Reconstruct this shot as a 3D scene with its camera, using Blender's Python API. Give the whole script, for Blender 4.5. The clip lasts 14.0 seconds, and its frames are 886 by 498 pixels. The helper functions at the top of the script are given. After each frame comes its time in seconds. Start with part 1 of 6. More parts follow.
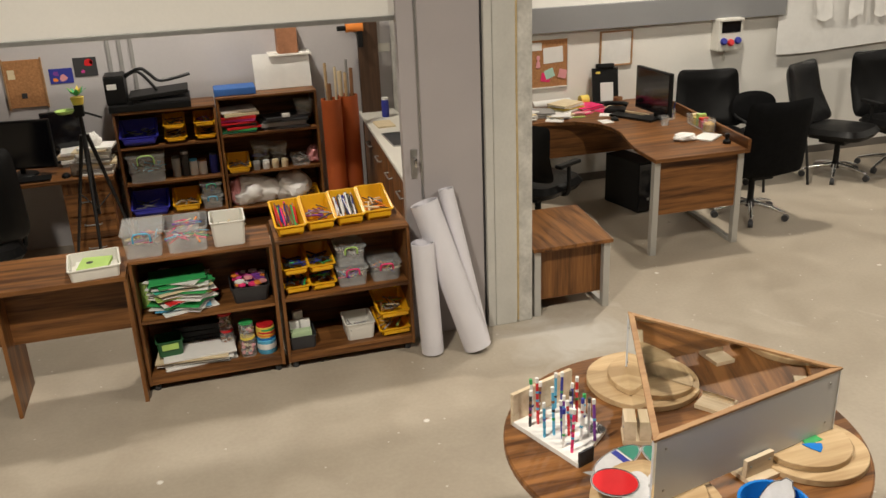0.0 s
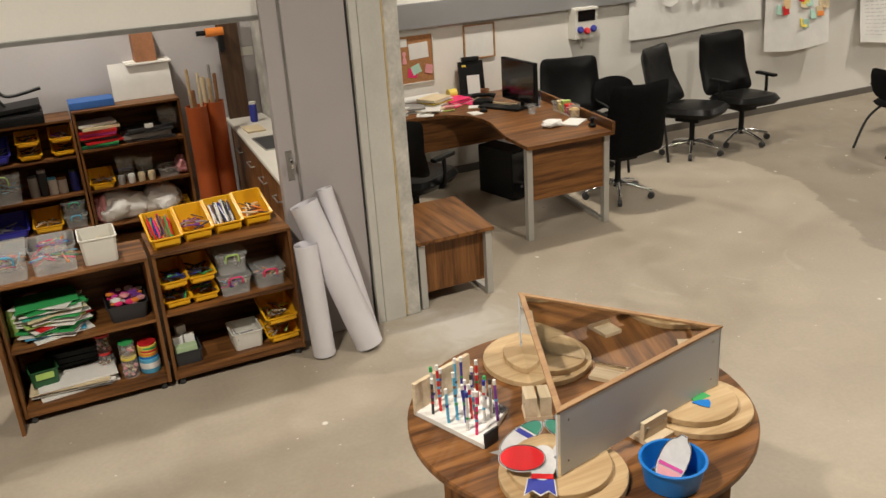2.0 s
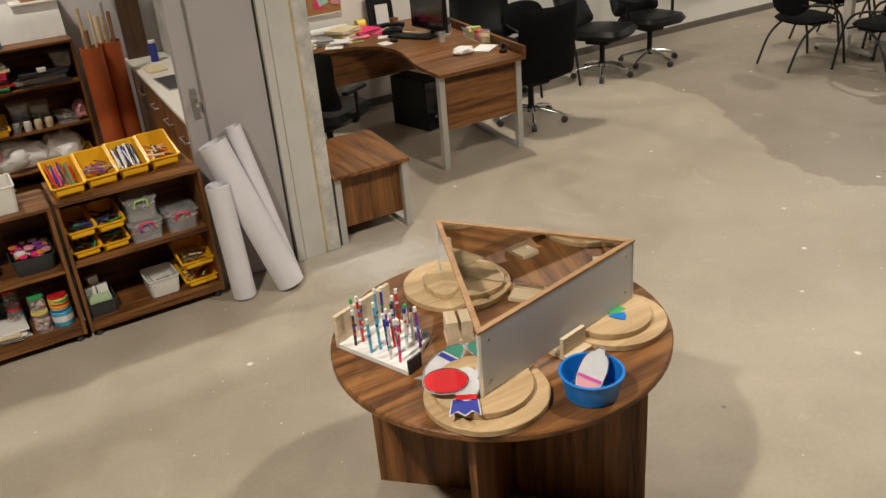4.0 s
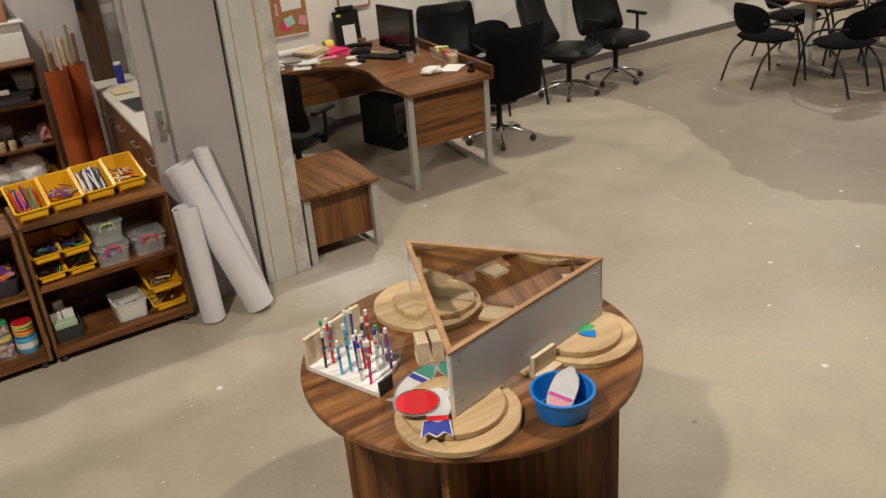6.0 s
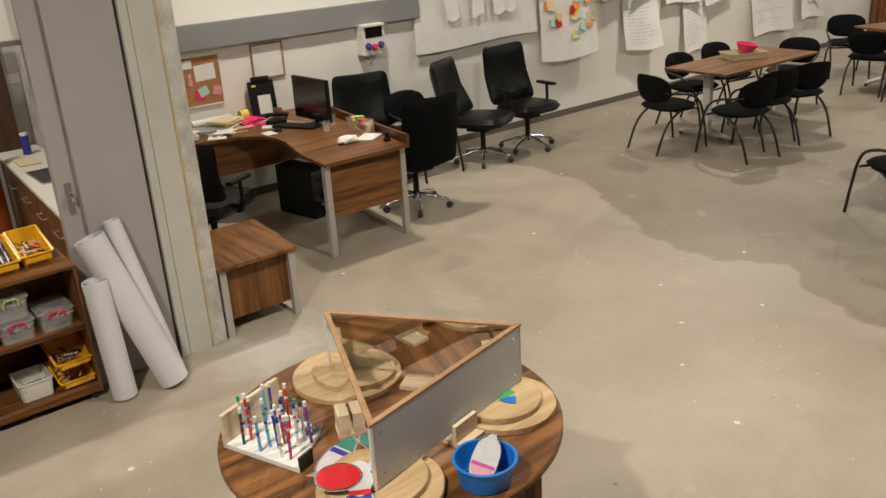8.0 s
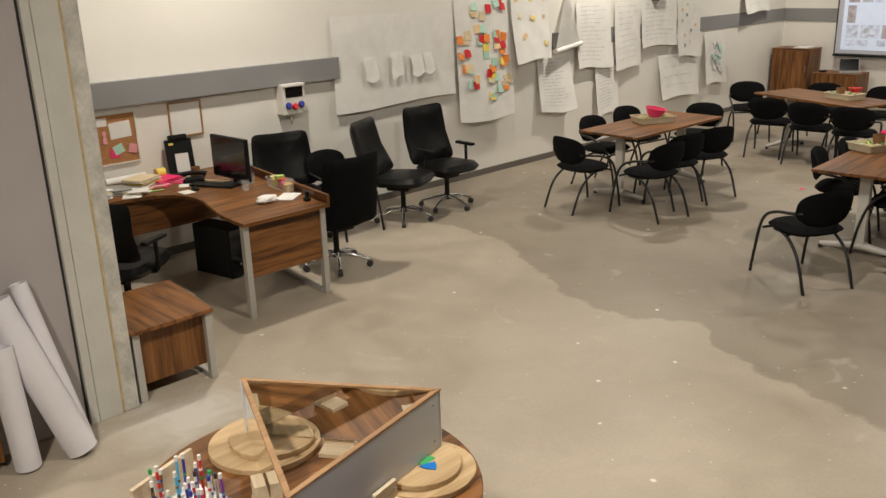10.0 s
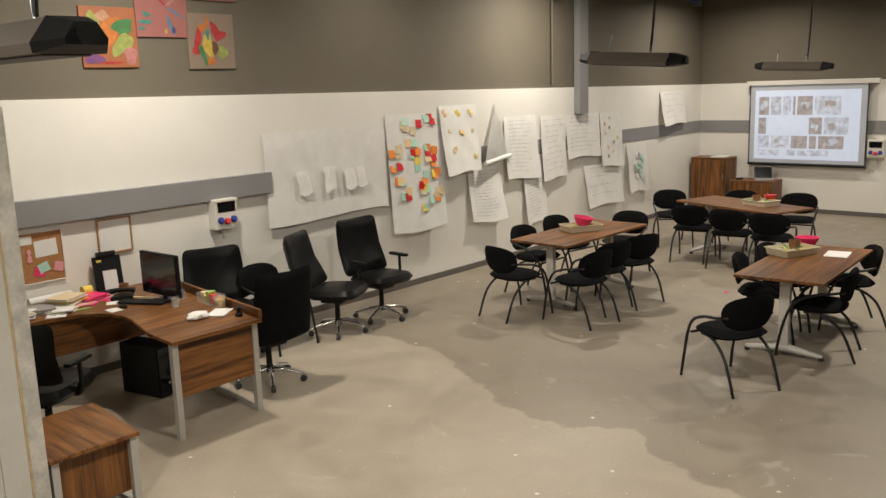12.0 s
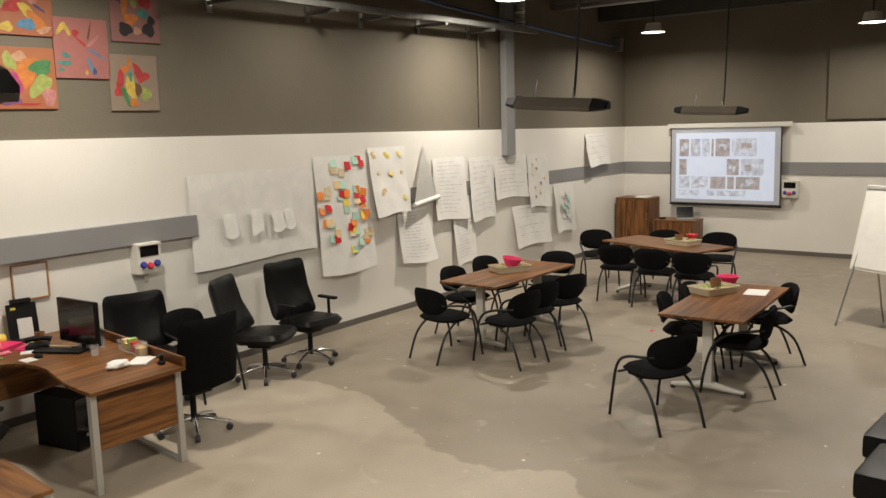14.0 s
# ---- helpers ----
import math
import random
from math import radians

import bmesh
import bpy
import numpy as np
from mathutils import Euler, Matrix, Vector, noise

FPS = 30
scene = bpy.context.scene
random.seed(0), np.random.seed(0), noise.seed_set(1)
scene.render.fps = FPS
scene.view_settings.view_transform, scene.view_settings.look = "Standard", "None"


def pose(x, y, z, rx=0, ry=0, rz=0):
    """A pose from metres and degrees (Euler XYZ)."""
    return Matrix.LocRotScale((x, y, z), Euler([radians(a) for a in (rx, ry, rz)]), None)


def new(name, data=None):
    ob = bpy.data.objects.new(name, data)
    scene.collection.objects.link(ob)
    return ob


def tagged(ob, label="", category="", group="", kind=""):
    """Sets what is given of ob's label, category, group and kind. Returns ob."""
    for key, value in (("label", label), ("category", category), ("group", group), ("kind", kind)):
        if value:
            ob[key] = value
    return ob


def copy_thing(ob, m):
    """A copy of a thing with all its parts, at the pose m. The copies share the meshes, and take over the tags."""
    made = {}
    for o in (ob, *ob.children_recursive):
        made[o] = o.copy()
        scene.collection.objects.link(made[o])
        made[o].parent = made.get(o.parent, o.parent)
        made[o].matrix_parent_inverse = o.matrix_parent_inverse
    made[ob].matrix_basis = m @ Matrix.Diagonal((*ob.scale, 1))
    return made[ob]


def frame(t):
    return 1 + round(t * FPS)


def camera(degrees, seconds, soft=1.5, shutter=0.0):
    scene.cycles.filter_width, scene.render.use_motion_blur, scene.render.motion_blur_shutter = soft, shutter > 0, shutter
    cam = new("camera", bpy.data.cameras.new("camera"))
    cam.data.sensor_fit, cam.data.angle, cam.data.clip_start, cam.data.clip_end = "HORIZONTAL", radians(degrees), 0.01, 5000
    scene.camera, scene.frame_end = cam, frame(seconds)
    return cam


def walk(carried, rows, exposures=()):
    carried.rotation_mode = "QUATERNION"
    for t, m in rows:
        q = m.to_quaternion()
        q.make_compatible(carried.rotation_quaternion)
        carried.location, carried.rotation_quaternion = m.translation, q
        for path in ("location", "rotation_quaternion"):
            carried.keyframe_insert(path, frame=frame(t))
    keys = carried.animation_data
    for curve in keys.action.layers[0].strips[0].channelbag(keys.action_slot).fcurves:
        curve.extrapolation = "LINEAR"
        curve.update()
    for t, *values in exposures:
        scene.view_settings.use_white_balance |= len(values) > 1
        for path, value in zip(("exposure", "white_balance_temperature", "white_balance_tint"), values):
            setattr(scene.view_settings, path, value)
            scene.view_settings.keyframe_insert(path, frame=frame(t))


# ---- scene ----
cam = camera(54.65, 14.0)
PATH = [
    (0, 0.000, 0.000, 2.418, 68.78, 2.16, -16.20),
    (0.5, 0.013, -0.003, 2.406, 67.16, 2.64, -16.72),
    (1, -0.008, 0.022, 2.391, 65.83, 4.51, -23.00),
    (1.5, -0.037, 0.024, 2.386, 66.79, 4.31, -25.27),
    (2, -0.045, 0.011, 2.384, 68.44, 3.50, -25.57),
    (2.5, -0.038, 0.002, 2.372, 66.62, 3.70, -27.11),
    (3, -0.029, 0.003, 2.356, 64.47, 4.33, -30.07),
    (5.5, -0.015, 0.007, 2.350, 63.66, 4.27, -32.67),
    (6, -0.011, 0.005, 2.356, 64.79, 4.33, -33.67),
    (6.5, -0.010, 0.004, 2.363, 66.14, 4.07, -34.41),
    (7, -0.007, 0.003, 2.370, 67.07, 3.95, -35.77),
    (7.5, -0.011, -0.002, 2.375, 67.98, 3.55, -37.56),
    (8, -0.014, -0.004, 2.377, 68.75, 3.29, -39.11),
    (10.5, -0.015, -0.017, 2.432, 73.81, 1.91, -45.26),
    (11, -0.007, -0.017, 2.441, 75.84, 2.36, -46.39),
    (11.5, -0.008, -0.031, 2.453, 77.70, 2.15, -47.71),
    (12, -0.006, -0.041, 2.465, 79.15, 1.88, -48.55),
    (12.5, -0.000, -0.046, 2.477, 80.54, 1.72, -48.52),
    (13, -0.002, -0.048, 2.488, 82.50, 1.62, -49.01),
    (13.5, 0.011, -0.047, 2.498, 82.18, 1.65, -49.77),
    (14, 0.020, -0.044, 2.495, 81.60, 1.64, -53.17),
]
EXPOSURES = [(0, -0.02), (3, -0.10), (5.5, -0.21), (8, -0.15), (11, -0.17), (14, -0.10)]
walk(cam, [(t, pose(*p)) for t, *p in PATH], EXPOSURES)

# ---- light ----
world = bpy.data.worlds.new("world")
scene.world = world
world.use_nodes = True
world.node_tree.nodes["Background"].inputs[0].default_value = (1.0, 0.9, 0.78, 1)
world.node_tree.nodes["Background"].inputs[1].default_value = 0.01
LAMP_POWER = 80.0
# (6.9, 6.15) and (-0.9, 1.4) are added unseen fill lamps, built like the rest
LAMP_AND_FILL_SPOTS = [(14.1, 6.0, 3.9, 0.75), (14.3, 2.65, 3.78, 0.6), (9.8, 6.12, 4.05, 1.25), (9.75, 1.75, 4.0, 1.5), (6.9, 6.15, 4.1, 0.34),
              (3.9, 5.95, 4.0, 1.0), (-0.1, 6.0, 3.9, 0.9), (3.4, 1.75, 4.1, 1.35), (-0.9, 1.4, 4.1, 2.1)]

# ---- materials ----
MATS = {}


def mat(name, color, rough=0.5, metal=0.0, vary=0.12, scale=6.0, fine=90.0, bump=0.15, spec=0.5, coat=0.0, trans=0.0, emit=0.0, alpha=1.0, random_hue=0.0):
    """A surface with colour variation at two scales and fine relief."""
    if name in MATS:
        return MATS[name]
    m = bpy.data.materials.new(name)
    m.use_nodes = True
    nt = m.node_tree
    b = nt.nodes["Principled BSDF"]
    tc = nt.nodes.new("ShaderNodeTexCoord")
    n1 = nt.nodes.new("ShaderNodeTexNoise")
    n2 = nt.nodes.new("ShaderNodeTexNoise")
    for n, s in ((n1, scale), (n2, fine)):
        n.inputs["Scale"].default_value = s
        n.inputs["Detail"].default_value = 4
        nt.links.new(tc.outputs["Object"], n.inputs["Vector"])
    add = nt.nodes.new("ShaderNodeMath")
    add.operation = "MULTIPLY_ADD"
    add.inputs[1].default_value = 0.35
    nt.links.new(n2.outputs["Fac"], add.inputs[0])
    nt.links.new(n1.outputs["Fac"], add.inputs[2])
    ramp = nt.nodes.new("ShaderNodeValToRGB")
    ramp.color_ramp.elements[0].position = 0.4
    ramp.color_ramp.elements[1].position = 0.95
    lo = [max(0.0, c * (1 - vary)) for c in color]
    hi = [min(1.0, c * (1 + vary * 0.8)) for c in color]
    ramp.color_ramp.elements[0].color = (*lo, 1)
    ramp.color_ramp.elements[1].color = (*hi, 1)
    nt.links.new(add.outputs[0], ramp.inputs[0])
    nt.links.new(ramp.outputs[0], b.inputs["Base Color"])
    b.inputs["Roughness"].default_value = rough
    b.inputs["Metallic"].default_value = metal
    b.inputs["Specular IOR Level"].default_value = spec
    b.inputs["Coat Weight"].default_value = coat
    b.inputs["Transmission Weight"].default_value = trans
    b.inputs["Alpha"].default_value = alpha
    if emit:
        nt.links.new(ramp.outputs[0], b.inputs["Emission Color"])
        b.inputs["Emission Strength"].default_value = emit
    if bump:
        bp = nt.nodes.new("ShaderNodeBump")
        bp.inputs["Strength"].default_value = bump
        bp.inputs["Distance"].default_value = 0.004
        nt.links.new(n2.outputs["Fac"], bp.inputs["Height"])
        nt.links.new(bp.outputs[0], b.inputs["Normal"])
    MATS[name] = m
    return m


def wood(name, dark, light, axis, rough=0.42, stretch=18.0, scale=2.4, bump=0.1):
    """Wood with streaks along one axis (0, 1, 2)."""
    if name in MATS:
        return MATS[name]
    m = bpy.data.materials.new(name)
    m.use_nodes = True
    nt = m.node_tree
    b = nt.nodes["Principled BSDF"]
    tc = nt.nodes.new("ShaderNodeTexCoord")
    info = nt.nodes.new("ShaderNodeObjectInfo")
    off = nt.nodes.new("ShaderNodeVectorMath")
    off.operation = "MULTIPLY_ADD"
    off.inputs[1].default_value = (7.3, 5.1, 3.7)
    nt.links.new(info.outputs["Random"], off.inputs[0])
    nt.links.new(tc.outputs["Object"], off.inputs[2])
    mp = nt.nodes.new("ShaderNodeMapping")
    sc = [scale * stretch * 0.45] * 3
    sc[axis] = scale * 0.55
    mp.inputs["Scale"].default_value = sc
    nt.links.new(off.outputs[0], mp.inputs["Vector"])
    n1 = nt.nodes.new("ShaderNodeTexNoise")
    n1.inputs["Scale"].default_value = 1.0
    n1.inputs["Detail"].default_value = 6
    n1.inputs["Distortion"].default_value = 0.7
    n2 = nt.nodes.new("ShaderNodeTexNoise")
    n2.inputs["Scale"].default_value = 5.0
    n2.inputs["Detail"].default_value = 3
    for n in (n1, n2):
        nt.links.new(mp.outputs[0], n.inputs["Vector"])
    mix = nt.nodes.new("ShaderNodeMath")
    mix.operation = "MULTIPLY_ADD"
    mix.inputs[1].default_value = 0.3
    nt.links.new(n2.outputs["Fac"], mix.inputs[0])
    nt.links.new(n1.outputs["Fac"], mix.inputs[2])
    ramp = nt.nodes.new("ShaderNodeValToRGB")
    ramp.color_ramp.elements[0].position = 0.48
    ramp.color_ramp.elements[1].position = 0.80
    ramp.color_ramp.elements[0].color = (*dark, 1)
    ramp.color_ramp.elements[1].color = (*light, 1)
    nt.links.new(mix.outputs[0], ramp.inputs[0])
    nt.links.new(ramp.outputs[0], b.inputs["Base Color"])
    b.inputs["Roughness"].default_value = rough
    b.inputs["Specular IOR Level"].default_value = 0.3
    bp = nt.nodes.new("ShaderNodeBump")
    bp.inputs["Strength"].default_value = bump
    bp.inputs["Distance"].default_value = 0.002
    nt.links.new(n2.outputs["Fac"], bp.inputs["Height"])
    nt.links.new(bp.outputs[0], b.inputs["Normal"])
    MATS[name] = m
    return m


WD, WL = (0.074, 0.0285, 0.0095), (0.262, 0.112, 0.035)
walnut_x, walnut_y, walnut_z = (wood("walnut_%s" % "xyz"[i], WD, WL, i) for i in range(3))
pale_x = wood("birch_x", (0.42, 0.28, 0.145), (0.58, 0.42, 0.24), 0, rough=0.55)
pale_board = wood("raw_birch_offcut", (0.56, 0.44, 0.29), (0.70, 0.58, 0.42), 0, rough=0.6)
pale_edge = wood("beech_edge", (0.30, 0.16, 0.075), (0.42, 0.25, 0.12), 0, rough=0.5)
tube_wood = wood("door_brown", (0.055, 0.03, 0.018), (0.11, 0.06, 0.035), 2)
white_paint = mat("white_wall_paint", (0.80, 0.775, 0.725), 0.6, vary=0.05, scale=1.3, fine=60, bump=0.12)
# lilac-grey, made darker to keep the store's back wall dim under its lamp
store_paint = mat("lilac_grey_dimmed_wall", (0.50, 0.475, 0.48), 0.65, vary=0.06, scale=1.6, fine=60, bump=0.12)
# beige wall whose dark tone also holds the weak light above the panels
upper_paint = mat("dimmed_beige_wall", (0.154, 0.133, 0.100), 0.75, vary=0.1, scale=1.1, fine=40, bump=0.3)
grey_band = mat("grey_paint", (0.25, 0.25, 0.255), 0.55, vary=0.06, scale=2, fine=60)
door_grey = mat("door_grey_laminate", (0.40, 0.365, 0.365), 0.45, vary=0.04, scale=3, fine=80, bump=0.05)
column_paint = mat("aged_column_paint", (0.56, 0.545, 0.50), 0.6, vary=0.1, scale=4, fine=50, bump=0.25)
plaster = mat("worn_plaster", (0.54, 0.52, 0.475), 0.85, vary=0.34, scale=8, fine=45, bump=0.9)
foam = mat("old_foam_seal", (0.55, 0.42, 0.22), 0.9, vary=0.2, scale=20)
dark_trim = mat("baseboard_paint", (0.13, 0.115, 0.10), 0.55, vary=0.1)
ceiling_paint = mat("ceiling_concrete", (0.13, 0.115, 0.095), 0.85, vary=0.2, scale=2, bump=0.3)
beam_paint = mat("dark_beam", (0.05, 0.045, 0.04), 0.7, vary=0.2)
rail_steel = mat("dull_zinc_steel", (0.20, 0.20, 0.19), 0.6, metal=0.6, vary=0.2, scale=10)
steel = mat("galvanised_steel", (0.46, 0.46, 0.45), 0.38, metal=0.9, vary=0.12, scale=14)
chrome = mat("chrome", (0.7, 0.7, 0.7), 0.16, metal=1.0, vary=0.03, bump=0)
leg_grey = mat("silver_paint", (0.50, 0.49, 0.46), 0.4, metal=0.35, vary=0.05)
blue_pipe = mat("blue_pipe_paint", (0.05, 0.10, 0.22), 0.5, vary=0.1)
black_cloth = mat("black_fabric", (0.007, 0.007, 0.0075), 0.95, vary=0.25, scale=25, fine=320, bump=0.4, spec=0.1)
black_leather = mat("black_leather", (0.0065, 0.0063, 0.0063), 0.33, vary=0.2, scale=14, fine=160, bump=0.3, spec=0.13)
black_plastic = mat("black_plastic", (0.007, 0.007, 0.0072), 0.5, vary=0.2, scale=20, bump=0.08, spec=0.25)
black_tube = mat("black_tube", (0.009, 0.009, 0.0095), 0.4, vary=0.1, bump=0)
screen_black = mat("screen_glass", (0.006, 0.006, 0.008), 0.12, vary=0.1, bump=0)
white_metal = mat("off_white_steel", (0.62, 0.60, 0.55), 0.4, vary=0.04)
paper = mat("white_paper", (0.77, 0.755, 0.725), 0.7, vary=0.06, scale=7, fine=24, bump=0.35)
paper_roll = mat("lilac_white_paper", (0.72, 0.70, 0.74), 0.6, vary=0.04, scale=5, bump=0.08)
ink_grey = mat("pencil_grey", (0.56, 0.55, 0.56), 0.8, vary=0.15)
yellow_plastic = mat("yellow_plastic", (0.80, 0.42, 0.012), 0.36, vary=0.07, scale=12, bump=0.04)
blue_plastic = mat("blue_plastic", (0.035, 0.035, 0.36), 0.36, vary=0.1, bump=0.04)
bowl_blue = mat("bowl_blue_plastic", (0.012, 0.19, 0.62), 0.3, vary=0.05, bump=0.02)
white_plastic = mat("white_plastic", (0.72, 0.70, 0.64), 0.4, vary=0.04, bump=0.03)
clear_plastic = mat("clear_plastic", (0.78, 0.79, 0.78), 0.18, vary=0.05, bump=0.03, alpha=0.17)
orange_card = mat("orange_tube_card", (0.40, 0.078, 0.013), 0.6, vary=0.14, scale=4, bump=0.1)
cork = mat("cork", (0.40, 0.19, 0.075), 0.9, vary=0.3, scale=60, fine=240, bump=0.4)
MIRROR = mat("mirror", (0.86, 0.87, 0.86), 0.03, metal=1.0, vary=0.01, bump=0)
mirror_back = mat("mirror_backing", (0.62, 0.64, 0.67), 0.28, vary=0.03, scale=4, bump=0.03)
counter_white = mat("counter_white", (0.72, 0.69, 0.62), 0.35, vary=0.04)


def tint(name, c, rough=0.55):
    return mat(name, c, rough, vary=0.08, scale=14, bump=0.05)


RED, PINK = tint("red_ink", (0.62, 0.02, 0.025), 0.35), tint("hot_pink", (0.78, 0.03, 0.16))
GREEN, TEAL = tint("green_card", (0.035, 0.36, 0.10)), tint("teal_card", (0.05, 0.42, 0.30))
LIME, SKY = tint("lime_card", (0.42, 0.62, 0.16)), tint("sky_card", (0.10, 0.42, 0.66))
ORANGE, YELLOW = tint("orange_note", (0.80, 0.24, 0.035)), tint("yellow_note", (0.80, 0.62, 0.10))
MINT, PEACH = tint("mint_note", (0.42, 0.66, 0.56)), tint("peach_note", (0.80, 0.58, 0.32))
NAVY, BROWN = tint("navy", (0.03, 0.04, 0.30)), tint("brown_card", (0.26, 0.12, 0.05))
ROSE, CREAM = tint("rose_card", (0.72, 0.32, 0.34)), tint("cream_card", (0.70, 0.58, 0.38))
PURPLE, MAGENTA = tint("purple", (0.20, 0.05, 0.32)), tint("magenta", (0.60, 0.05, 0.30))
DARK = tint("dark_grey", (0.035, 0.035, 0.038))
GREY = tint("mid_grey", (0.30, 0.29, 0.28))


def floor_material():
    m = bpy.data.materials.new("worn_concrete")
    m.use_nodes = True
    nt = m.node_tree
    L = nt.links.new
    b = nt.nodes["Principled BSDF"]
    tc = nt.nodes.new("ShaderNodeTexCoord")

    def noise_tex(s, d=5, dist=0.0):
        n = nt.nodes.new("ShaderNodeTexNoise")
        n.inputs["Scale"].default_value = s
        n.inputs["Detail"].default_value = d
        n.inputs["Distortion"].default_value = dist
        L(tc.outputs["Object"], n.inputs["Vector"])
        return n

    def ramp(src, p0, p1, c0, c1):
        r = nt.nodes.new("ShaderNodeValToRGB")
        r.color_ramp.elements[0].position, r.color_ramp.elements[1].position = p0, p1
        r.color_ramp.elements[0].color, r.color_ramp.elements[1].color = (*c0, 1), (*c1, 1)
        L(src, r.inputs[0])
        return r

    def mix(kind, fac, a, c):
        n = nt.nodes.new("ShaderNodeMix")
        n.data_type, n.blend_type = "RGBA", kind
        if isinstance(fac, float):
            n.inputs[0].default_value = fac
        else:
            L(fac, n.inputs[0])
        L(a, n.inputs[6])
        if isinstance(c, tuple):
            n.inputs[7].default_value = (*c, 1)
        else:
            L(c, n.inputs[7])
        return n.outputs[2]
    large = noise_tex(0.7, 6, 0.6)
    mid = noise_tex(3.5, 6, 0.8)
    fine = noise_tex(45, 4)
    base = ramp(large.outputs["Fac"], 0.3, 0.75, (0.37, 0.315, 0.245), (0.47, 0.41, 0.33)).outputs[0]
    base = mix("MULTIPLY", 0.55, base, ramp(mid.outputs["Fac"], 0.3, 0.7, (0.82, 0.80, 0.78), (1.08, 1.08, 1.08)).outputs[0])
    base = mix("MULTIPLY", 0.35, base, ramp(fine.outputs["Fac"], 0.3, 0.7, (0.86, 0.86, 0.86), (1.08, 1.08, 1.08)).outputs[0])
    # an older, darker screed that starts along a ragged line across the hall
    sep = nt.nodes.new("ShaderNodeSeparateXYZ")
    L(tc.outputs["Object"], sep.inputs[0])
    curve = nt.nodes.new("ShaderNodeFloatCurve")
    c = curve.mapping.curves[0]
    c.points[0].location, c.points[1].location = (0.0, 0.395), (1.0, 0.555)
    for p in ((0.118, 0.447), (0.175, 0.465), (0.215, 0.473), (0.257, 0.49), (0.272, 0.514), (0.281, 0.520), (0.325, 0.491), (0.355, 0.494), (0.393, 0.503),
              (0.426, 0.522), (0.45, 0.533), (0.468, 0.541), (0.488, 0.558), (0.52, 0.572), (0.554, 0.575), (0.61, 0.576), (0.657, 0.565)):
        c.points.new(*p)
    for p in c.points:
        p.handle_type = "VECTOR"
    curve.mapping.update()
    ydiv = nt.nodes.new("ShaderNodeMath")
    ydiv.operation = "DIVIDE"
    ydiv.inputs[1].default_value = 10.0
    L(sep.outputs[1], ydiv.inputs[0])
    L(ydiv.outputs[0], curve.inputs["Value"])
    edge = nt.nodes.new("ShaderNodeMath")
    edge.operation = "MULTIPLY"
    edge.inputs[1].default_value = 10.0
    L(curve.outputs[0], edge.inputs[0])
    sub = nt.nodes.new("ShaderNodeMath")
    sub.operation = "SUBTRACT"
    L(sep.outputs[0], sub.inputs[0])
    L(edge.outputs[0], sub.inputs[1])
    rag = noise_tex(5.5, 6, 0.4)
    wob = nt.nodes.new("ShaderNodeMath")
    wob.operation = "MULTIPLY_ADD"
    wob.inputs[1].default_value = 0.24
    L(rag.outputs["Fac"], wob.inputs[0])
    L(sub.outputs[0], wob.inputs[2])
    old = ramp(wob.outputs[0], 0.10, 0.14, (0, 0, 0), (1, 1, 1)).outputs[0]
    base = mix("MULTIPLY", old, base, (0.70, 0.69, 0.68))
    # drips of white paint
    v = nt.nodes.new("ShaderNodeTexVoronoi")
    v.inputs["Scale"].default_value = 3.1
    v.inputs["Randomness"].default_value = 1.0
    L(mix("ADD", 0.06, tc.outputs["Object"], mid.outputs["Color"]), v.inputs["Vector"])
    spots = ramp(v.outputs["Distance"], 0.030, 0.056, (1, 1, 1), (0, 0, 0)).outputs[0]
    base = mix("MIX", spots, base, (0.76, 0.73, 0.67))
    smear = noise_tex(1.7, 8, 1.5)
    pale = ramp(smear.outputs["Fac"], 0.66, 0.74, (0, 0, 0), (0.35, 0.35, 0.35)).outputs[0]
    base = mix("MIX", pale, base, (0.58, 0.54, 0.47))
    v2 = nt.nodes.new("ShaderNodeTexVoronoi")
    v2.inputs["Scale"].default_value = 7.5
    L(tc.outputs["Object"], v2.inputs["Vector"])
    flecks = ramp(v2.outputs["Distance"], 0.032, 0.056, (0.9, 0.9, 0.9), (0, 0, 0)).outputs[0]
    base = mix("MIX", flecks, base, (0.66, 0.63, 0.57))
    v3 = nt.nodes.new("ShaderNodeTexVoronoi")
    v3.inputs["Scale"].default_value = 1.9
    L(mix("ADD", 0.1, tc.outputs["Object"], large.outputs["Color"]), v3.inputs["Vector"])
    dirt = ramp(v3.outputs["Distance"], 0.012, 0.03, (0.8, 0.8, 0.8), (0, 0, 0)).outputs[0]
    base = mix("MIX", dirt, base, (0.12, 0.10, 0.08))
    # plaster dust trodden into the floor beside the column
    far = nt.nodes.new("ShaderNodeVectorMath")
    far.operation = "DISTANCE"
    far.inputs[1].default_value = (1.95, 4.30, 0.0)
    L(tc.outputs["Object"], far.inputs[0])
    dusty = nt.nodes.new("ShaderNodeMath")
    dusty.operation = "MULTIPLY_ADD"
    dusty.inputs[1].default_value = 1.1
    L(mid.outputs["Fac"], dusty.inputs[0])
    L(far.outputs["Value"], dusty.inputs[2])
    base = mix("MIX", ramp(dusty.outputs[0], 0.62, 1.0, (0.75, 0.75, 0.75), (0, 0, 0)).outputs[0], base, (0.64, 0.61, 0.56))
    L(base, b.inputs["Base Color"])
    L(ramp(mid.outputs["Fac"], 0.3, 0.7, (0.36, 0.36, 0.36), (0.6, 0.6, 0.6)).outputs[0], b.inputs["Roughness"])
    bp = nt.nodes.new("ShaderNodeBump")
    bp.inputs["Strength"].default_value = 0.2
